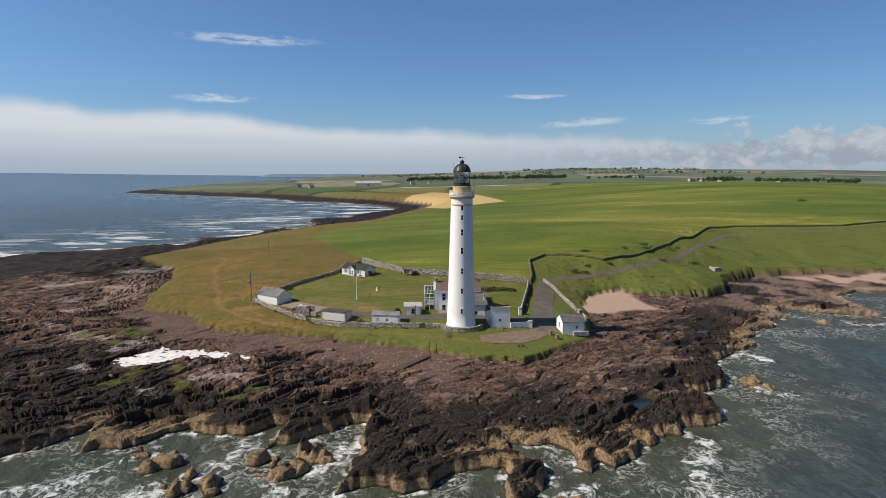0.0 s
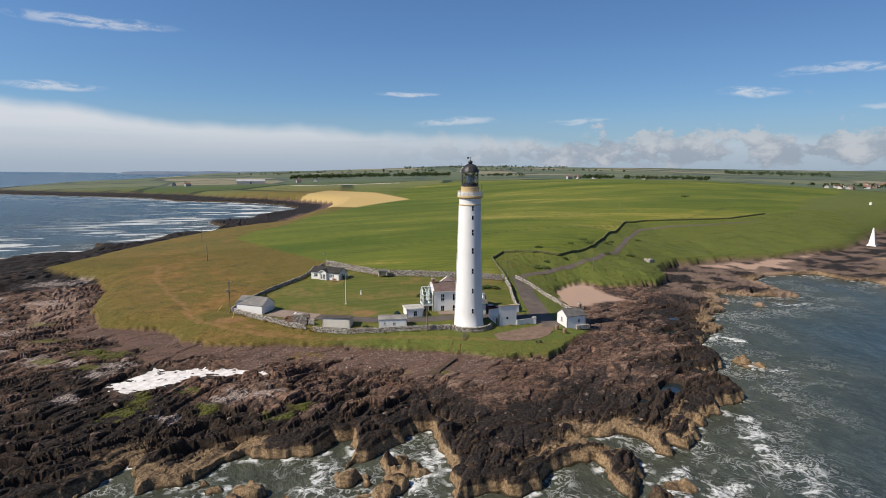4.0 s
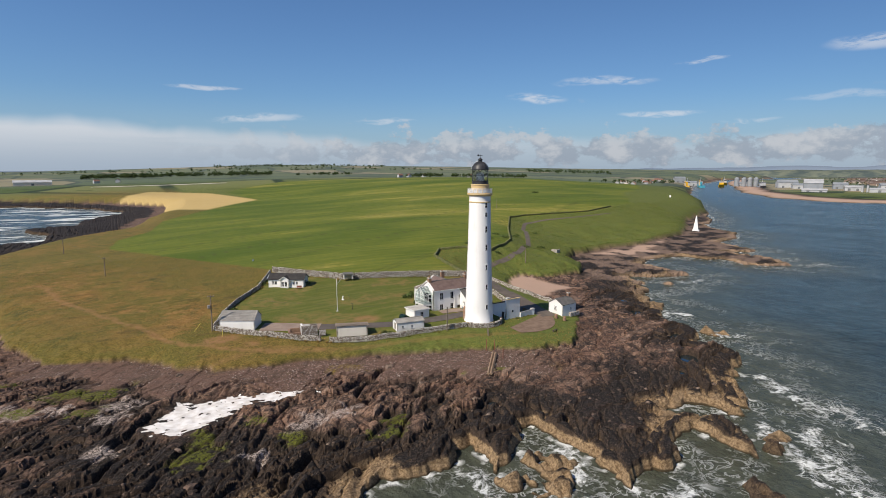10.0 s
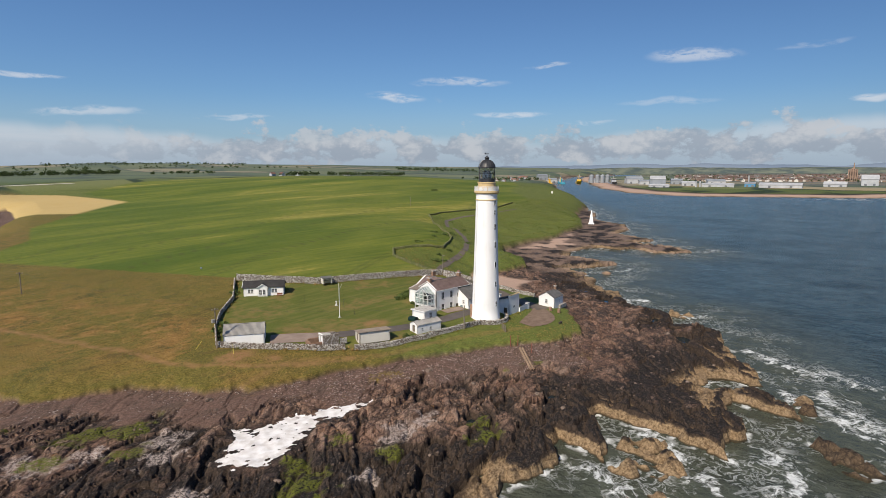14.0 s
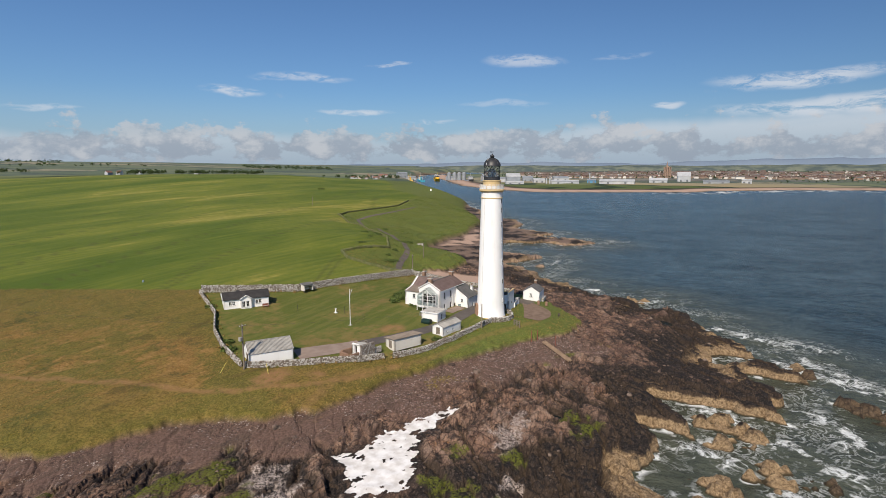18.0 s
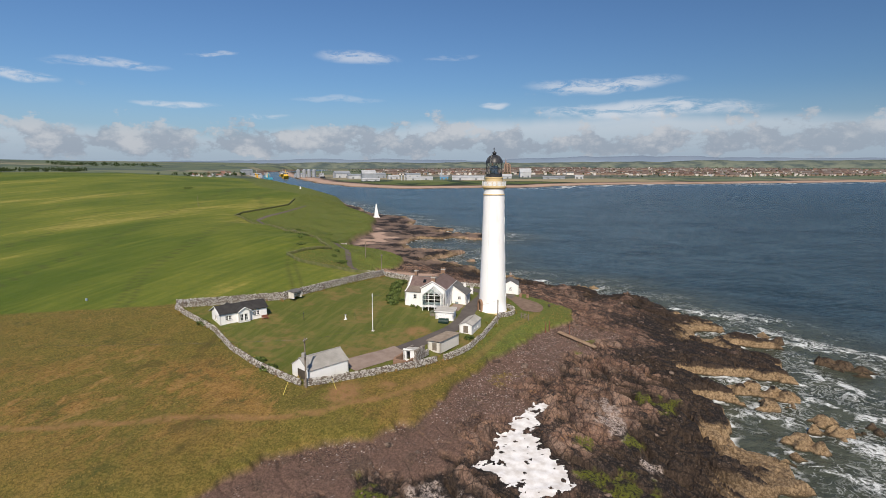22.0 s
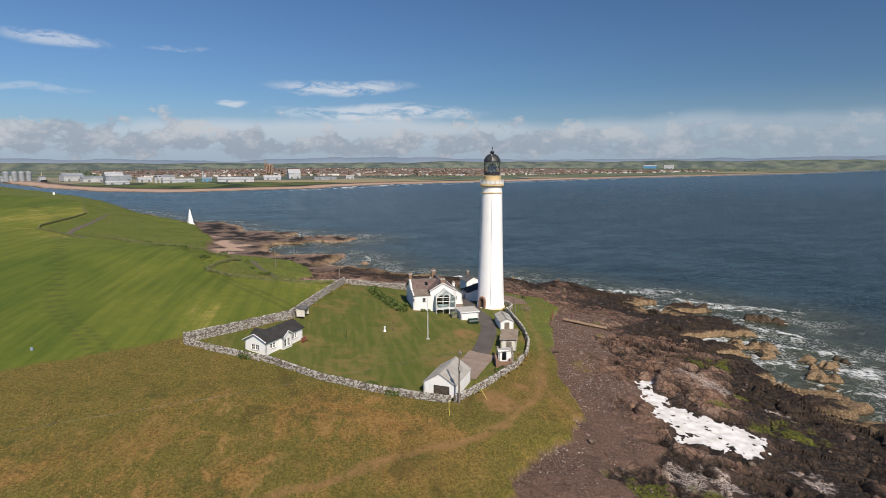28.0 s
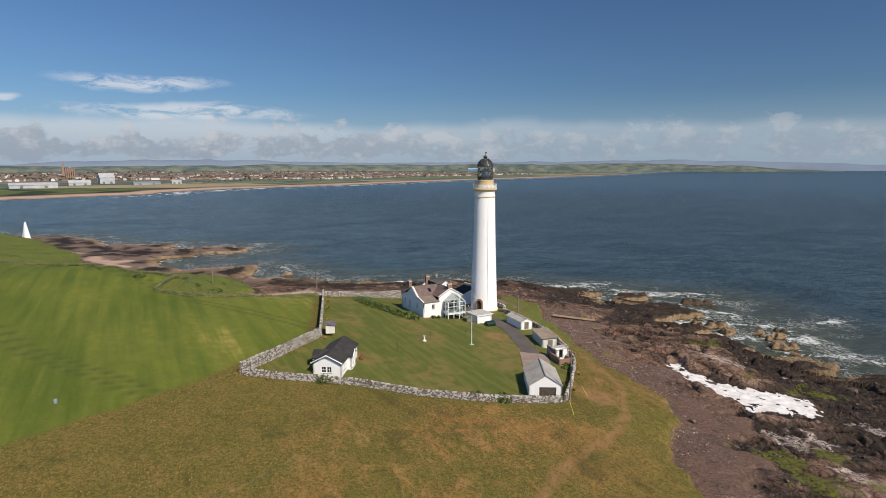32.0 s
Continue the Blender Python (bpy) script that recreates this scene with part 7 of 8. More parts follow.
tufts("rough_grass", 90000, (-150, 40, -20, 130), lambda x, y, z, m: (m["turf"] > 0.9) & (inside(x, y, YARD) < -0.6) & (inside(x, y, FIELD) < -0.5) & (np.hypot(x, y) > 6) & (inside(x, y, [(2, -14), (12, -14), (33, -6), (34, 50), (18, 36)]) < 0),
      (0.08, 0.24), 31, TUFT, label="rough tussocky grass and dry straw on the headland", category="grass")
BANK_TUFT = make_bank_tuft()
tufts("bank_grass", 42000, (20, 320, 36, 205), lambda x, y, z, m: (m["turf"] > 0.9) & (inside(x, y, FIELD) < -1.5) & (inside(x, y, YARD) < -1) & (off_line(x, y, ROAD) > 1.6) & (x + 0.2 * y > 38) & (perlin(x / 9, y / 9, 97) > -0.45),
      (0.18, 0.5), 33, BANK_TUFT, label="long rank green grass and bracken on the bank above the beach", category="grass")
tufts("wall_grass", 5000, (-62, 25, -8, 70), lambda x, y, z, m: np.abs(inside(x, y, YARD) - 0.2) < 1.3, (0.25, 0.8), 32, TUFT, label="long grass growing along the foot of the walls", category="grass")


def make_leaf():
    m = Mat("shrub_leaf", 0.7, 0, 0.3)
    m.color(m.mix(m.island(), (0.034, 0.058, 0.012), (0.120, 0.155, 0.036)))
    return m.m


LEAF = make_leaf()


def shrub(x, y, r, tall, seed, n=260, name="shrub", label="dense dark green shrub", category="shrub", group="", lean=1.0):
    """A bush of many small leaf clumps on a few stems."""
    rs = random.Random(seed)
    z = ground_at(x, y)
    ob = thing(name, x, y, z, 0, label=label, category=category, group=group)
    bm = bmesh.new()
    for k in range(5):
        a = rs.uniform(0, 6.28)
        bar(bm, (0, 0, -0.2), (0.5 * r * math.cos(a), 0.5 * r * math.sin(a), tall * 0.6), 0.05, 4, 0.02)
    part("stem", bm, DARK_WOOD, ob)
    bm = bmesh.new()
    for k in range(n):
        a, u, w = rs.uniform(0, 6.28), math.sqrt(rs.random()), rs.random()
        c = Vector((r * u * math.cos(a) * lean, r * u * math.sin(a), tall * (0.12 + 0.85 * w * math.sqrt(max(0, 1 - u * u * 0.8)))))
        s = rs.uniform(0.10, 0.24) * (0.6 + 0.4 * r)
        d = Vector((rs.uniform(-1, 1), rs.uniform(-1, 1), rs.uniform(-0.2, 1))).normalized()
        t = d.orthogonal().normalized() * s
        b = d.cross(t).normalized() * s
        v = [bm.verts.new(c + e) for e in (t, b, -t, -b)]
        bm.faces.new((v[0], v[1], v[2], v[3]))
    part("foliage", bm, LEAF, ob)
    return ob


for i, (x, y, r, h) in enumerate([(-7.2, 23.6, 1.5, 0.8), (-5.0, 24.6, 1.6, 1.0), (-2.6, 25.2, 1.6, 1.1), (0, 25.8, 1.6, 1.1), (2.6, 26.4, 1.6, 1.0), (5.2, 27.2, 1.6, 1.1), (7.8, 27.8, 1.6, 1.0), (10.4, 28.4, 1.6, 1.0), (13, 28.6, 1.5, 0.9), (15.4, 28.4, 1.4, 0.8), (-4.2, 22.6, 1.2, 0.9), (-38.8, 53.8, 1.2, 1.4), (-27.6, 47.2, 1.2, 1.1), (-53.0, 30.5, 1.5, 1.0), (-50.6, 33.8, 1.3, 0.8),
                                  (-7.4, 18.5, 0.6, 0.7), (-7.5, 17.2, 0.5, 0.6), (-24.6, 1.4, 0.8, 0.9), (-23.4, 0.8, 0.7, 0.7), (-43.5, 10, 0.8, 0.6), (-45, 11.5, 0.7, 0.5)]):
    shrub(x, y, r, h, 60 + i, 200 if r > 1.2 else 90, group="shrubs")
for i in range(14):
    u = random.Random(200 + i)
    x = u.uniform(40, 135)
    y = 58 + (x - 40) * 0.62 + u.uniform(-6, 18)
    shrub(x, y, u.uniform(1.0, 2.2), u.uniform(0.5, 0.9), 300 + i, 130, "gorse_bush", "rounded dark gorse bush on the bank", "bush", "gorse on the bank")

# ---- poles, mast, sundial, small things ----


def pole(x, y, h, name="telegraph_pole", label="grey weathered timber telegraph pole", arms=1, box_at=None, group="telegraph poles"):
    z = ground_at(x, y)
    p = thing(name, x, y, z, 0, label=label, category="pole", group=group)
    part("post", bar(bmesh.new(), (0, 0, -0.4), (0, 0, h), 0.15, 8, 0.11), WOOD, p)
    for k in range(arms):
        part("cross_arm", boxes((-0.7, -0.18, h - 0.45 - 0.5 * k, 0.7, -0.08, h - 0.33 - 0.5 * k)), WOOD, p)
        for x2 in (-0.6, 0.0, 0.6):
            part("insulator", turned(lathe([(0.04, 0), (0.06, 0.06), (0.04, 0.16)], 6), Matrix.Translation((x2, -0.13, h - 0.33 - 0.5 * k))), CONCRETE, p)
    if box_at:
        part("transformer", boxes((-0.75, -0.3, box_at, -0.2, 0.25, box_at + 0.7), bevel=0.04), TIN, p)
    return p


pole(-57.4, 21.2, 8.3, arms=1, box_at=5.3, label="timber power pole with a grey transformer by the wall's corner")
pole(22.3, 37.2, 6.4)
pole(-10.8, -2.9, 5.6, arms=0)
pole(-77, 102, 6.2)
pole(-91, 167, 6.2)
pole(62, 58, 6.0, arms=0)
pole(150, 196, 6.0, arms=0)
wires = thing("power_line", 0, 0, 0, label="thin black overhead cable between the poles", category="cable")
for (x0, y0, h0), (x1, y1, h1) in (((-57.4, 21.2, 8.0), (-10.8, -2.9, 5.5)), ((-57.4, 21.2, 8.0), (-77, 102, 6.0)), ((-77, 102, 6.0), (-91, 167, 6.0)), ((-28.2, 20.9, 7.6), (-6.7, 17.5, 5.6))):
    a = Vector((x0, y0, ground_at(x0, y0) + h0))
    b = Vector((x1, y1, ground_at(x1, y1) + h1))
    bm = bmesh.new()
    for k in range(10):
        u, v = k / 10, (k + 1) / 10
        bar(bm, a.lerp(b, u) - Vector((0, 0, 3.2 * u * (1 - u))), a.lerp(b, v) - Vector((0, 0, 3.2 * v * (1 - v))), 0.012, 3)
    part("cable", bm, BLACK_IRON, wires)
for x, y, tx, ty in ((-59.5, 23.2, -60.8, 23.4), (-55.8, 17.4, -56.2, 16.5)):
    z = ground_at(x, y)
    g = thing("guy_guard", x, y, z, 0, label="thin yellow guard on a slanting pole stay", category="guard", group="stay guards")
    part("guard", bar(bmesh.new(), (0, 0, 1.6), (tx - x, ty - y, -0.1), 0.04), YELLOW, g)
mast = thing("flagpole", -28.2, 20.9, 7.7, 0, label="tall white flagpole with a slanting gaff", category="flagpole")
part("pole", bar(bmesh.new(), (0, 0, -0.3), (0, 0, 8.3), 0.09, 8, 0.055), WHITE_IRON, mast)
part("gaff", bar(bmesh.new(), (0, 0, 6.8), (1.1, 0.25, 8.0), 0.04, 5), WHITE_IRON, mast)
part("foot", boxes((-0.35, -0.35, -0.2, 0.35, 0.35, 0.25), bevel=0.04), CONCRETE, mast)
dial = thing("sundial", -23.6, 29.0, 8.55, 0, label="small white stone sundial pillar on the lawn", category="sundial")
part("base", boxes((-0.3, -0.3, -0.2, 0.3, 0.3, 0.12), bevel=0.03), WHITE, dial)
part("pillar", lathe([(0.24, 0.12), (0.17, 0.3), (0.13, 0.75), (0.17, 0.92), (0.24, 1.0), (0.24, 1.08)], 12), WHITE, dial)
part("gnomon", boxes((-0.01, -0.1, 1.08, 0.01, 0.12, 1.22)), BLACK_IRON, dial)
for x, y in ((-28.0, 36.8), (-22.6, 27.2), (-24.5, 20.2)):
    cp = thing("clothes_post", x, y, ground_at(x, y), 20, label="thin metal clothes post on the lawn", category="post", group="clothes posts")
    part("post", bar(bmesh.new(), (0, 0, -0.2), (0, 0, 1.7), 0.04), BLACK_IRON, cp)
    part("cross_bar", boxes((-0.35, -0.025, 1.64, 0.35, 0.025, 1.70)), BLACK_IRON, cp)
drum = thing("blue_drum", -33.1, 88.4, ground_at(-33.1, 88.4), 0, label="small pale blue plastic drum in the rough grass", category="drum")
part("drum", lathe([(0.24, -0.1), (0.26, 0.2), (0.24, 0.5), (0.18, 0.54), (0, 0.54)], 14), BLUE_DOOR, drum)
PALE_TIMBER = plain("bleached_timber", (0.16, 0.105, 0.065), (0.30, 0.21, 0.14), 1.2, 0.85)
# old timber beam of a landing place, with its posts
za, zb = ground_at(-7.4, -16.6) + 0.45, ground_at(-14.4, -24.6) + 0.5
bt = thing("landing_beam", -7.4, -16.6, 0, 0, label="long old timber beam running down to the rocks", category="beam")
d = Vector((-7.0, -8.0, zb - za))
for k, w in ((0, -0.28), (1, 0.28)):
    s = Vector((0.82, -0.57, 0)) * w
    bm = bmesh.new()
    a, b = Vector((0, 0, za)) + s, Vector((0, 0, za)) + d + s
    bar(bm, a, b, 0.3, 4)
    part("timber", bm, PALE_TIMBER, bt)
for u in (0.1, 0.5, 0.9):
    p = Vector((0, 0, za)) + d * u
    part("trestle", boxes((p.x - 0.3, p.y - 0.3, p.z - 1.6, p.x + 0.3, p.y + 0.3, p.z - 0.1)), DARK_WOOD, bt)
for x, y, h in ((-7.4, -13.6, 2.6), (-5.8, -14.4, 2.4), (-7.0, -19.0, 2.2)):
    ps = thing("iron_post", x, y, ground_at(x, y), 0, label="rusty upright post on the rocks", category="post", group="shore posts")
    part("post", bar(bmesh.new(), (0, 0, -0.4), (0.05, 0, h), 0.09, 6), RUSTY, ps)
gate = thing("timber_gate", -3.2, -8.2, ground_at(-3.2, -8.2), 60, label="grey timber stile and gate below the tower", category="gate")
for x in (-1.2, -0.2, 0.9):
    part("post", boxes((x - 0.09, -0.09, -0.3, x + 0.09, 0.09, 1.4)), WOOD, gate)
for z in (0.35, 0.75, 1.15):
    part("rail", boxes((-1.2, -0.13, z - 0.06, 0.9, -0.092, z + 0.06)), WOOD, gate)
pic = thing("picnic_bench", 12.6, -13.2, ground_at(12.6, -13.2), 12, label="dark timber bench at the edge of the turning place", category="bench")
part("seat", boxes((-0.8, -0.2, 0.42, 0.8, 0.2, 0.5)), DARK_WOOD, pic)
for x in (-0.6, 0.6):
    part("leg", boxes((x - 0.07, -0.18, -0.2, x + 0.07, 0.18, 0.42)), DARK_WOOD, pic)
for x, y in ((20.6, -4.8), (21.8, -6.6)):
    bo = thing("stone_bollard", x, y, ground_at(x, y), 0, label="squat round stone bollard beside the drive", category="bollard", group="bollards")
    part("drum", lathe([(0.42, -0.3), (0.42, 0.9), (0.34, 1.05), (0, 1.1)], 14), BRICK, bo)
# red car behind the tower
car = thing("red_car", 8.8, 9.6, ground_at(8.8, 9.6) + 0.06, 10, label="dark red hatchback parked beside the house", category="car")
body = [(-2.0, 0.35), (2.0, 0.35), (2.05, 0.7), (1.9, 0.95), (1.0, 1.0), (0.45, 1.45), (-1.2, 1.48), (-1.9, 1.0), (-2.05, 0.75)]
bm = prism(body, -0.82, 0.82)
bmesh.ops.bevel(bm, geom=bm.edges[:], offset=0.08, segments=2, affect="EDGES")
cb = part("body", bm, CAR_RED, car)
part("windscreen", boxes((-1.1, -0.84, 1.05, 0.5, 0.84, 1.36)), BLACK_PANE, car)
for x in (-1.25, 1.25):
    for y in (-0.78, 0.78):
        w = bmesh.new()
        bmesh.ops.create_cone(w, cap_ends=True, segments=16, radius1=0.32, radius2=0.32, depth=0.2, matrix=Matrix.Translation((x, y, 0.32)) @ Matrix.Rotation(math.pi / 2, 4, "X"))
        wh = part("wheel", w, BLACK_IRON, car)
# pillbox ruin above the east beach
pb = thing("stone_shelter", 101, 84, ground_at(101, 84), 25, label="small roofless stone shelter above the beach", category="ruin")
for r in ((-1.8, -1.4, -0.3, 1.8, -1.0, 1.3), (-1.8, -1.0, -0.3, -1.4, 1.4, 1.5), (1.4, -1.0, -0.3, 1.8, 1.4, 1.1), (-1.4, 1.0, -0.3, 1.4, 1.4, 0.9)):
    part("wall", boxes(r, bevel=0.08), STONE, pb)


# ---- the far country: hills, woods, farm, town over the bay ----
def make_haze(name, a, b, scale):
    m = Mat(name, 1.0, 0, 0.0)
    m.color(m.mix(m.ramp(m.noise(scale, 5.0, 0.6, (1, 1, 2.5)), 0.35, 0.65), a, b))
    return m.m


# aerial haze is painted into these hill colours: pale, bluish, low contrast
HILL_FAR = make_haze("haze_tinted_blue_hill", (0.150, 0.195, 0.258), (0.175, 0.220, 0.280), 0.002)
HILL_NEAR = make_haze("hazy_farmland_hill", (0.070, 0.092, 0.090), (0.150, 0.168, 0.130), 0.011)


def skyline(name, radius, spans, seed, material, label, depth=260.0, scale=0.8):
    """A long low range of hills at one distance; spans: (bearing, height) pairs."""
    az = np.arange(spans[0][0], spans[-1][0], 0.35)
    top = np.interp(az, [s[0] for s in spans], [s[1] for s in spans])
    top = np.maximum(scale * top * (1 + 0.16 * fbm(az / 5.5, az * 0 + seed, 4, seed)) - 4, -5)
    rows = []
    for k, (dr, f) in enumerate(((0, -0.15), (60, 0.55), (150, 0.9), (depth, 1.0))):
        r = radius + dr - 260 + 25 * fbm(az / 3, az * 0 + k, 2, seed + 3)
        rows.append(np.stack([r * np.sin(np.radians(az)), r * np.cos(np.radians(az)), np.where(f < 0, -8, top * f)], -1))
    n = len(az)
    q = [(i + k * n, i + 1 + k * n, i + 1 + (k + 1) * n, i + (k + 1) * n) for k in range(3) for i in range(n - 1)]
    return tagged(new(name, sheet_mesh(name, np.concatenate(rows), q, material)), label, "hills", kind="structure")


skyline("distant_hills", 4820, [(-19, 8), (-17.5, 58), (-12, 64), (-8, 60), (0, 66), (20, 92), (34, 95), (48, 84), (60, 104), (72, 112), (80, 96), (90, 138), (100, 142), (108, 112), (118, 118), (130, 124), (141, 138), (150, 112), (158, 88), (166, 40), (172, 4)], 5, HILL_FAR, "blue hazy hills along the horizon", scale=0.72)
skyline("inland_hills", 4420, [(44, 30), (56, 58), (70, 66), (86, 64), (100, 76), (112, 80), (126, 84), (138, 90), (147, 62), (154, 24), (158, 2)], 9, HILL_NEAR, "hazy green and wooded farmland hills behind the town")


def make_wood():
    m = Mat("far_woodland", 0.95, 0, 0.1)
    m.color(m.mix(m.island(), (0.020, 0.036, 0.013), (0.060, 0.082, 0.030)))
    return m.m


WOODS = make_wood()


def wood(name, places, tall, seed, label, clumps=16):
    """Many far trees: for each a trunk and a crown of small uneven clumps."""
    rs = np.random.RandomState(seed)
    p = np.array(places, float)
    z, _ = lie(p[:, 0], p[:, 1])
    base = np.array([(1, 0, 0), (-1, 0, 0), (0, 1, 0), (0, -1, 0), (0, 0, 1), (0, 0, -1)], float)
    tri = np.array([(0, 2, 4), (2, 1, 4), (1, 3, 4), (3, 0, 4), (2, 0, 5), (1, 2, 5), (3, 1, 5), (0, 3, 5)])
    co, fs, n = [], [], 0
    for (x, y), g in zip(p, z):
        h = tall * rs.uniform(0.65, 1.15)
        for k in range(clumps):
            if k == 0:
                c, s = np.array([x, y, g + 0.25 * h]), np.array([0.35, 0.35, 0.3 * h])
            else:
                a, u, w = rs.uniform(0, 6.28), rs.rand() ** 0.5, rs.rand()
                c = np.array([x + 0.36 * h * u * math.cos(a), y + 0.36 * h * u * math.sin(a), g + h * (0.28 + 0.66 * w * (1 - 0.5 * u))])
                s = h * rs.uniform(0.08, 0.17) * np.array([1, 1, 0.8])
            co.append(c + base * s * (0.75 + 0.5 * rs.rand(6, 1)))
            fs.append(tri + n)
            n += 6
    return tagged(new(name, sheet_mesh(name, np.concatenate(co), np.concatenate(fs), WOODS, smooth=False)), label, "woodland", kind="stuff")


def arc(b0, b1, d0, d1, n, seed, cx=-4.0, cy=-132.0):
    r = random.Random(seed)
    return [(cx + d * math.sin(math.radians(b)), cy + d * math.cos(math.radians(b))) for b, d in ((r.uniform(b0, b1), r.uniform(d0, d1)) for _ in range(n))]


wood("woodland", arc(-3.8, 12.2, 1760, 1900, 230, 1) + arc(-1.5, 4.5, 1900, 2000, 60, 11), 15, 71, "dark broadleaf wood across the far fields")
wood("woodland", arc(14.0, 19.5, 1650, 1760, 34, 2) + arc(24.0, 27.5, 1180, 1260, 26, 3) + arc(28.5, 36.0, 1180, 1330, 64, 4), 12, 72, "scattered trees round the inland farms")
wood("woodland", arc(8, 24, 2900, 3300, 130, 5) + arc(-8, 30, 2300, 2600, 90, 6) + arc(38, 46, 2300, 2900, 140, 7), 15, 73, "tree belts on the far ridge", 10)


def sheds_at(name, x, y, turn, length, depth, h, rise, wallm, roofm, label, z=None, category="warehouse", group="", doors=1):
    """A big plain gabled building with doors and eaves."""
    z = ground_at(x, y) - 0.3 if z is None else z
    ob = thing(name, x, y, z, turn, label=label, category=category, group=group)
    part("wall", boxes((-length / 2, -depth / 2, 0, length / 2, depth / 2, h)), wallm, ob)
    for s in (-1, 1):
        part("gable", turned(prism([(-depth / 2, 0), (depth / 2, 0), (0, rise)], -0.15, 0.15), Matrix.Translation((s * (length / 2 - 0.15), 0, h)) @ Matrix.Rotation(math.pi / 2, 4, "Z")), wallm, ob)
        e = 0.6
        a = [(-length / 2 - e, s * (depth / 2 + e), h - e * rise / depth * 2), (length / 2 + e, s * (depth / 2 + e), h - e * rise / depth * 2), (length / 2 + e, 0, h + rise + 0.02), (-length / 2 - e, 0, h + rise + 0.02)]
        part("roof", slab(*(a if s < 0 else (a[1], a[0], a[3], a[2])), 0.3), roofm, ob)
    for k in range(doors):
        u = (k + 0.5) / doors * length - length / 2
        part("door", boxes((u - 2.2, -depth / 2 - 0.12, 0.05, u + 2.2, -depth / 2 - 0.02, min(4.5, h * 0.7))), DOOR_GREY, ob)
    return ob


SHED_WHITE = plain("white_cladding", (0.32, 0.33, 0.34), (0.48, 0.49, 0.50), 0.1, 0.6)
SHED_GREY = plain("grey_cladding", (0.20, 0.22, 0.24), (0.30, 0.32, 0.34), 0.1, 0.5)
SHED_BLUE = plain("blue_cladding", (0.06, 0.20, 0.36), (0.10, 0.28, 0.44), 0.1, 0.6)
DOOR_GREY = plain("dark_roller_door", (0.10, 0.11, 0.12), (0.17, 0.18, 0.19), 0.2, 0.6)
SHIP_YELLOW = plain("yellow_ship_paint", (0.62, 0.36, 0.02), (0.72, 0.45, 0.04), 0.2, 0.5)
SHIP_BLUE = plain("turquoise_ship_paint", (0.04, 0.26, 0.36), (0.06, 0.34, 0.44), 0.2, 0.5)
SANDSTONE = plain("brown_sandstone", (0.22, 0.14, 0.10), (0.32, 0.22, 0.16), 0.2, 0.85)
RED_ROOF = plain("red_brown_tile", (0.15, 0.075, 0.055), (0.23, 0.125, 0.095), 0.2, 0.8)
W = "pale industrial shed across the river"
TOWN = [(1075, 450, -62, 46, 34, 15, 7, SHED_GREY, SHED_WHITE), (1052, 436, -62, 60, 16, 4, 2.5, SHED_WHITE, SHED_WHITE), (1266, 599, -50, 60, 30, 12, 6, SHED_WHITE, SHED_GREY), (1225, 540, -55, 70, 24, 9, 3, SHED_WHITE, SHED_GREY),
        (1160, 420, -60, 40, 20, 7, 3, SHED_WHITE, SHED_WHITE), (1125, 345, -70, 90, 24, 6, 2.5, SHED_WHITE, SHED_WHITE), (1180, 300, -78, 30, 18, 7, 3, SHED_BLUE, SHED_GREY), (1150, 236, -80, 110, 30, 6, 4, SHED_WHITE, SHED_WHITE)]
TOWN += [(1368, 128, -80, 44, 32, 14, 9, SHED_WHITE, SHED_WHITE), (1300, 175, -82, 60, 26, 6, 5, SHED_WHITE, SHED_WHITE), (1285, 50, -85, 80, 30, 5, 2, SHED_GREY, SHED_GREY), (1293, -10, -88, 30, 16, 8, 2, SHED_WHITE, SHED_WHITE),
         (1265, 880, -40, 40, 24, 13, 3, SHED_GREY, SHED_GREY), (1340, 905, -40, 60, 26, 9, 4, SHED_WHITE, SHED_GREY), (1420, 800, -45, 50, 20, 8, 4, SHED_WHITE, SHED_GREY), (1290, 500, -60, 40, 20, 10, 4, SHED_GREY, SHED_GREY), (1350, 430, -60, 60, 30, 8, 4, SHED_WHITE, SHED_GREY),
         (3287, -2021, -120, 120, 50, 16, 6, SHED_BLUE, SHED_WHITE), (3259, -2140, -120, 90, 40, 18, 4, SHED_WHITE, SHED_WHITE)]
for x, y, tn, ln, dp, h, rs_, wm, rm in TOWN:
    sheds_at("warehouse", x, y, tn, ln * 0.66, dp, h, rs_, wm, rm, ("blue-clad factory beyond the town" if wm is SHED_BLUE else "grey metal-clad quayside warehouse" if wm is SHED_GREY else "white metal-clad warehouse near the beach"), group="town warehouses", doors=2)
for i, (x, y) in enumerate(((1352, 752), (1362, 742), (1372, 732), (1340, 764))):
    s = thing("grain_silo", x, y, 2.5, 0, label="tall pale grey cylindrical harbour silo", category="silo", group="harbour silos")
    part("drum", lathe([(6, 0), (6, 20), (3, 23), (0, 23.5)], 20), SHED_GREY, s, smooth=False)
    part("walkway", boxes((-1, -7, 20.2, 1, 7, 21.2)), DOOR_GREY, s)


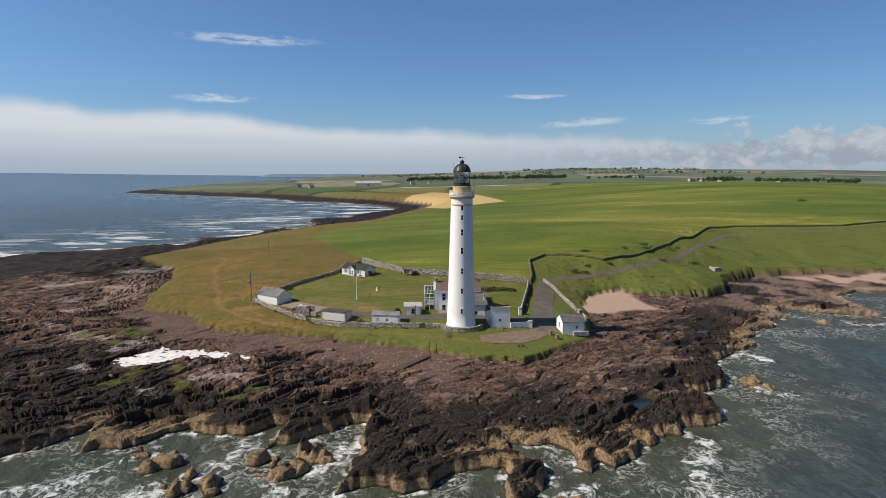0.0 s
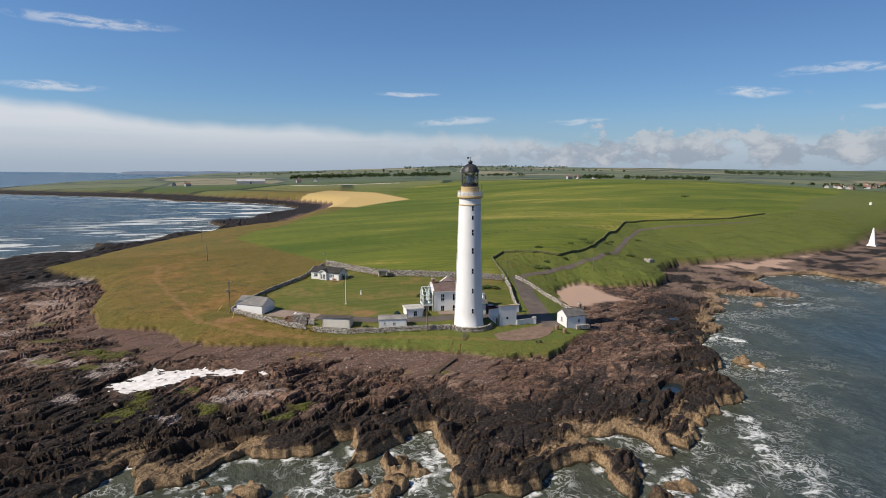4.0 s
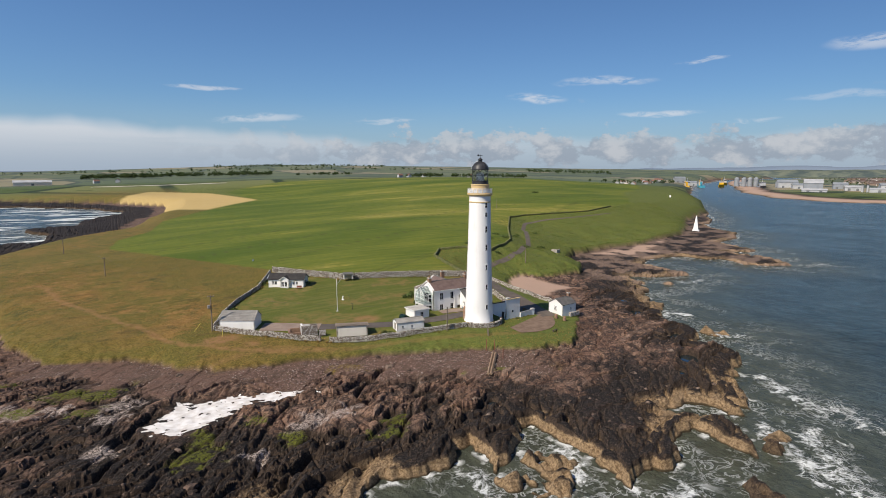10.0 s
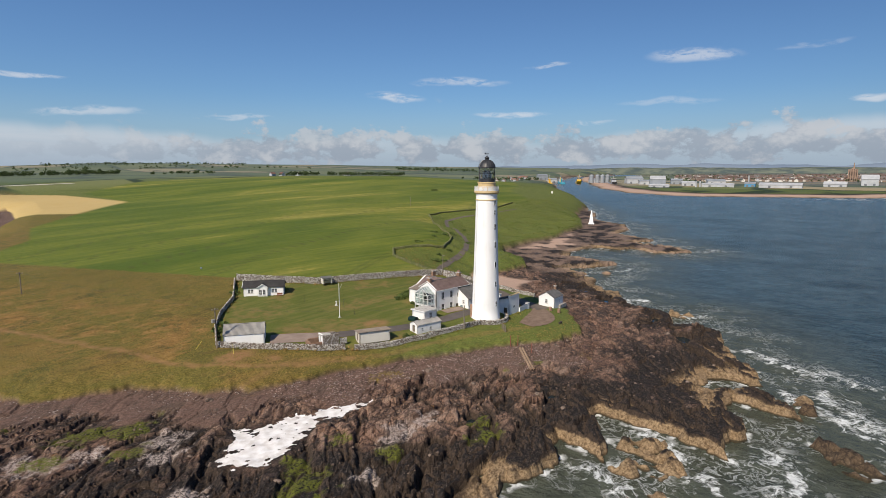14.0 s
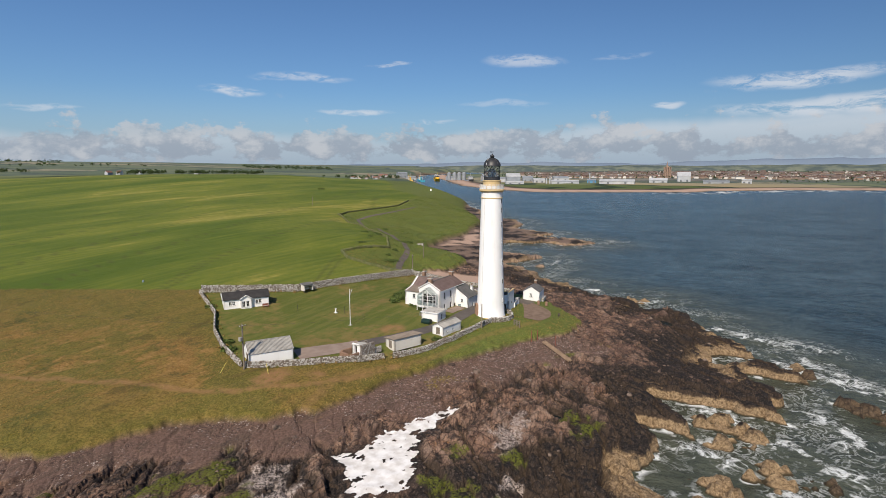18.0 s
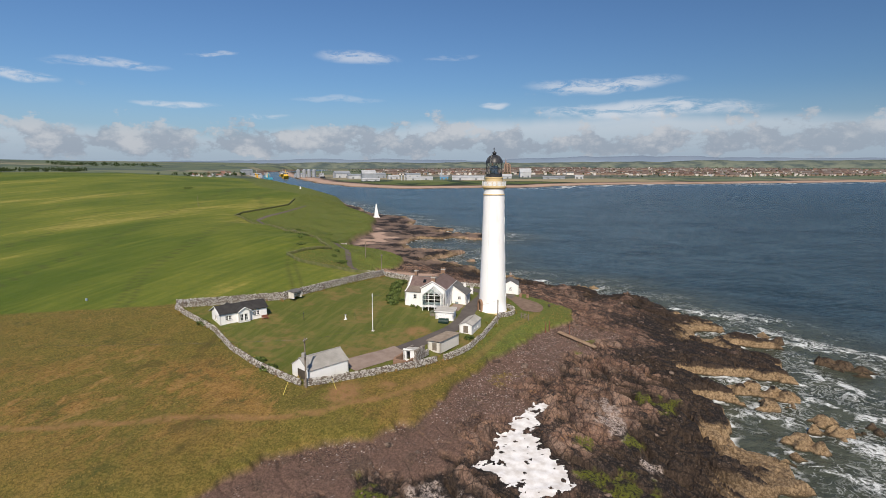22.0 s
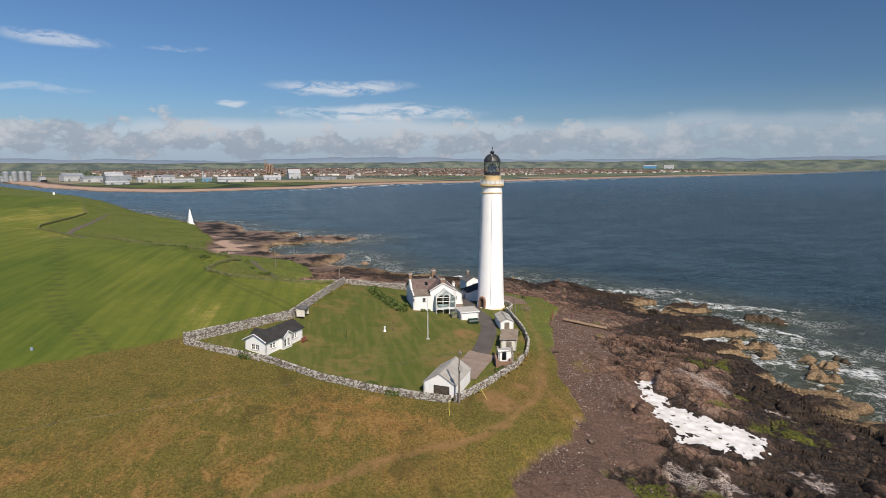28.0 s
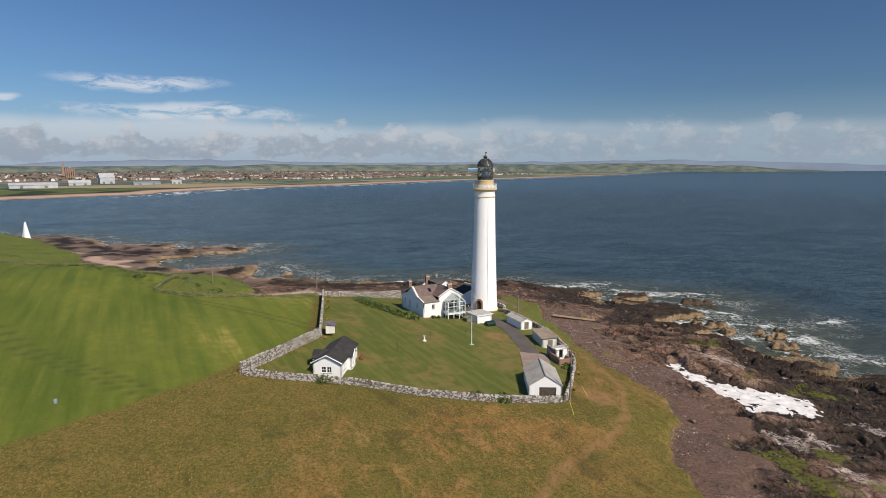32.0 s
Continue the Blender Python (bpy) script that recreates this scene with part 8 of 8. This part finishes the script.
def ship(x, y, turn, length, hull, upper, label):
    s = thing("supply_ship", x, y, 0, turn, label=label, category="ship", group="harbour ships")
    b = [(-length / 2, 0), (length * 0.36, 0), (length / 2, 7.5), (length * 0.2, 7.0), (length * 0.1, 4.5), (-length / 2, 4.5)]
    part("hull", prism(b, -6.5, 6.5), hull, s)
    part("deckhouse", boxes((length * 0.12, -5.5, 4.6, length * 0.36, 5.5, 12)), upper, s)
    part("bridge", boxes((length * 0.16, -6, 12, length * 0.33, 6, 16)), SHED_WHITE, s)
    part("bridge_window", boxes((length * 0.15, -6.1, 13.4, length * 0.34, 6.1, 14.8)), BLACK_PANE, s)
    part("funnel", boxes((length * 0.06, -2, 4.6, length * 0.11, 2, 14)), hull, s)
    part("mast", bar(bmesh.new(), (length * 0.25, 0, 16), (length * 0.25, 0, 25), 0.5, 6), upper, s)
    part("crane", bar(bmesh.new(), (-length * 0.15, 4, 4.5), (-length * 0.05, 4, 18), 0.7, 5), SHIP_YELLOW, s)


ship(1330, 800, 215, 62, SHIP_YELLOW, SHIP_YELLOW, "yellow offshore supply ship moored in the river harbour")
ship(1262, 812, 40, 70, SHIP_BLUE, SHED_WHITE, "turquoise-hulled supply ship with white upperworks at the quay")
ship(1180, 795, 35, 40, SHIP_YELLOW, SHED_WHITE, "small yellow and white workboat at the quay")
ship(1305, 680, 220, 60, SHED_GREY, SHED_WHITE, "grey-hulled ship with white deckhouse at the north quay")
ship(1560, 940, 215, 60, SHIP_YELLOW, SHED_WHITE, "yellow and white ship farther up the river")
for x, y, h, r in ((1221, 316, 26, 1.6), (1113, 384, 15, 2.0), (1119, 378, 15, 2.0)):
    c = thing("factory_chimney", x, y, 3, 0, label="slim white factory chimney with a dark rim", category="chimney", group="factory chimneys")
    part("stack", lathe([(r, 0), (r * 0.8, h)], 12), SHED_WHITE, c)
    part("rim", lathe([(r * 0.82, h - 1.6), (r * 0.9, h - 1.6), (r * 0.9, h), (r * 0.5, h)], 12, cap=False), BLACK_IRON, c)
tb = thing("tower_block", 1787, 229, 6, -80, label="brown brick tower block above the town", category="tower block")
part("wall", boxes((-11, -9, 0, 11, 9, 34)), SANDSTONE, tb)
part("roof_room", boxes((-4, -4, 34, 4, 4, 37)), SANDSTONE, tb)
for f in range(10):
    for k in range(4):
        for s in (-1, 1):
            part("window", boxes((-8.5 + k * 5, s * 9.06 - 0.05, 2 + f * 3.2, -6 + k * 5, s * 9.06 + 0.05, 3.8 + f * 3.2)), BLACK_PANE, tb)
sp = thing("church_steeple", 1988, 261, 7, 10, label="tall brown sandstone church tower with a spire", category="church")
part("tower", boxes((-4, -4, 0, 4, 4, 28)), SANDSTONE, sp)
bm = bmesh.new()
bmesh.ops.create_cone(bm, cap_ends=True, segments=8, radius1=3.8, radius2=0.1, depth=26, matrix=Matrix.Translation((0, 0, 41)))
part("spire", bm, SANDSTONE, sp)
for a, b in ((-3.6, -3.6), (3.6, -3.6), (-3.6, 3.6), (3.6, 3.6)):
    part("pinnacle", bar(bmesh.new(), (a, b, 28), (a, b, 33), 0.7, 4, 0.05), SANDSTONE, sp)

# rows of town houses: three patterns, copied along the streets
house_kinds = []
for k, (ln, dp, h, wm, rm) in enumerate(((16, 8, 5.4, SANDSTONE, GREY_SLATE), (11, 8, 5.0, SHED_WHITE, RED_ROOF), (13, 8, 3.2, CREAMY, RED_ROOF), (22, 9, 6.0, CREAMY, GREY_SLATE))):
    t = thing("town_house", 1900 + 30 * k, 60, ground_at(1900 + 30 * k, 60) - 0.4, 0, category="house", group="town houses",
              label=("sandstone terrace with a grey slate roof", "white house with a red-brown tiled roof", "cream bungalow with a red-brown roof", "long cream terrace with a grey roof")[k])
    part("wall", boxes((-ln / 2, -dp / 2, 0, ln / 2, dp / 2, h)), wm, t)
    for s in (-1, 1):
        a = [(-ln / 2 - 0.3, s * (dp / 2 + 0.4), h - 0.2), (ln / 2 + 0.3, s * (dp / 2 + 0.4), h - 0.2), (ln / 2 + 0.3, 0, h + 3.2), (-ln / 2 - 0.3, 0, h + 3.2)]
        part("roof", slab(*(a if s < 0 else (a[1], a[0], a[3], a[2])), 0.25), rm, t)
        part("gable", turned(prism([(-dp / 2, 0), (dp / 2, 0), (0, 3.0)], -0.1, 0.1), Matrix.Translation((s * (ln / 2 - 0.1), 0, h)) @ Matrix.Rotation(math.pi / 2, 4, "Z")), wm, t)
    part("chimney", boxes((-ln / 2 + 0.4, -0.5, h + 2.4, -ln / 2 + 1.4, 0.5, h + 4.6)), BRICK, t)
    house_kinds.append(t)
rt = random.Random(77)
cand = []
for d in (1700, 1760, 1830, 1910, 2000, 2100, 2210, 2330, 2470, 2630, 2820):
    b = 70.0
    while b < 124:
        b += (26 + rt.random() * 22) / d * 57.3
        cand.append((d + rt.uniform(-22, 22), b, rt.random(), rt.random()))
hx = np.array([d * math.sin(math.radians(b)) for d, b, _, _ in cand])
hy = np.array([d * math.cos(math.radians(b)) for d, b, _, _ in cand])
hz, hm = lie(hx, hy)
count = 0
for x, y, z, sb, (d, b, u, v) in zip(hx, hy, hz, hm["bay"], cand):
    if sb < 330 or u > 0.40 or count >= 420:
        continue
    copy_thing(house_kinds[int(v * 4)], pose(x, y, z - 0.4, 0, 0, -b + rt.choice((0, 90)) + rt.uniform(-12, 12)))
    count += 1
# the rest of the town's roofs, small and close together
rs = np.random.RandomState(78)
td, tb2 = rs.uniform(1680, 3000, 5200), np.radians(rs.uniform(68, 128, 5200))
hx, hy = td * np.sin(tb2), td * np.cos(tb2)
hz, hm = lie(hx, hy)
ok = (hm["bay"] > 330) & (hm["bay"] < 1450) & (perlin(hx / 170, hy / 170, 95) > -0.35)
hx, hy, hz, ang = hx[ok], hy[ok], hz[ok], -tb2[ok] + rs.choice([0, 1.57], ok.sum())
ln, dp, ht = rs.uniform(5, 11, len(hx)), rs.uniform(3.5, 4.5, len(hx)), rs.uniform(3, 6, len(hx))
px = np.stack([-ln, ln, ln, -ln, -ln, ln, ln, -ln, -ln, ln], -1)
py = np.stack([-dp, -dp, dp, dp, -dp, -dp, dp, dp, 0 * dp, 0 * dp], -1)
pz = np.stack([0 * ht - 1] * 4 + [ht] * 4 + [ht + 3] * 2, -1)
ca2, sa2 = np.cos(ang)[:, None], np.sin(ang)[:, None]
co = np.stack([hx[:, None] + px * ca2 - py * sa2, hy[:, None] + px * sa2 + py * ca2, hz[:, None] + pz], -1).reshape(-1, 3)
qf = np.array([(0, 1, 5, 4), (1, 2, 6, 5), (2, 3, 7, 6), (3, 0, 4, 7), (4, 5, 9, 8), (6, 7, 8, 9), (5, 6, 9, 9), (7, 4, 8, 8)])
m = Mat("far_town_roofs", 0.85, 0, 0.2)
up = m.n.new("ShaderNodeSeparateXYZ")
m.l.new(m.n.new("ShaderNodeNewGeometry").outputs["True Normal"], up.inputs[0])
isl = m.island()
m.color(m.mix(m.ramp(up.outputs[2], 0.2, 0.4), m.mix(m.ramp(isl, 0.55, 0.7), (0.20, 0.15, 0.115), (0.46, 0.43, 0.39)), m.mix(isl, (0.10, 0.060, 0.048), (0.17, 0.145, 0.13))))
quad = (qf[None, :6] + 10 * np.arange(len(hx))[:, None, None]).reshape(-1, 4)
roofs = sheet_mesh("town_roofs", co, quad, m.m, smooth=False)
tagged(new("town_roofs", roofs), "close-set brown-roofed houses of the far town", "houses", kind="stuff")
tx = [(d * math.sin(math.radians(b)), d * math.cos(math.radians(b))) for d, b in ((rt.uniform(1650, 3300), rt.uniform(66, 134)) for _ in range(1100))]
tm = lie(np.array([p[0] for p in tx]), np.array([p[1] for p in tx]))[1]["bay"]
wood("woodland", [p for p, s in zip(tx, tm) if s > 240], 11, 74, "dark trees among the town's streets and gardens", 9)
belt = [(x * (1 + u), y * (1 + u)) for x, y, u in ((1330 + i * 6, -60 - i * 13, rt.uniform(0.02, 0.09)) for i in range(60))]
wood("woodland", belt, 8, 75, "low dark wood behind the dunes", 9)

# ---- inland farm and markers ----
sheds_at("barn", -188, 1275, 5, 62, 26, 7, 4, CREAMY, SHED_WHITE, "long pale-roofed farm barn inland", category="barn", doors=1)
for x, y, tn in ((-80, 1290, 20), (-40, 1310, 80), (505, 1040, 10), (530, 1046, 95), (640, 960, 20), (655, 980, 100), (560, 1030, 40), (-300, 1150, 30), (-330, 1165, 100)):
    copy_thing(house_kinds[1], pose(x, y, ground_at(x, y) - 0.4, 0, 0, tn))
rv = random.Random(5)
for k in range(16):
    x = 930 + 26 * k + rv.uniform(-9, 9)
    y = 745 + 14.5 * k + rv.uniform(0, 70)
    copy_thing(house_kinds[(1, 1, 2, 0)[k % 4]], pose(x, y, ground_at(x, y) - 0.4, 0, 0, 35 + rv.choice((0, 90)) + rv.uniform(-10, 10)))
wood("woodland", [(1010 + rv.uniform(-60, 160), 800 + rv.uniform(10, 110)) for k in range(34)], 13, 76, "round dark trees among the houses by the river mouth")
ob = thing("obelisk_beacon", 272.5, 132.2, ground_at(272.5, 132.2) - 0.3, 30, label="tall white pyramid beacon on the rocks", category="beacon")
part("plinth", boxes((-2.2, -2.2, 0, 2.2, 2.2, 1.0), bevel=0.08), WHITE, ob)
bm = bmesh.new()
bmesh.ops.create_cone(bm, cap_ends=True, segments=4, radius1=2.3, radius2=0.35, depth=9.6, matrix=Matrix.Translation((0, 0, 5.8)) @ Matrix.Rotation(math.pi / 4, 4, "Z"))
part("shaft", bm, WHITE, ob)
mk = thing("leading_mark", 452, 290, ground_at(452, 290) - 0.3, 30, label="small white square leading mark on the slope", category="beacon")
part("pillar", boxes((-0.8, -0.8, 0, 0.8, 0.8, 2.8), bevel=0.1), WHITE, mk)
part("cap", boxes((-0.9, -0.9, 2.8, 0.9, 0.9, 3.0), bevel=0.05), WHITE, mk)
tuft_bush = shrub(262, 289, 3.2, 1.6, 900, 160, "field_bush", "low dark bush standing in the field", "bush")
PALE = plain("pale_fleece_strip", (0.48, 0.45, 0.37), (0.60, 0.57, 0.48), 0.05, 0.9)
strip("pale_strip", [(-86, 1000), (20, 960), (120, 960)], 26, PALE, 0.5, 20, label="pale covered crop strip beyond the field", category="field strip")
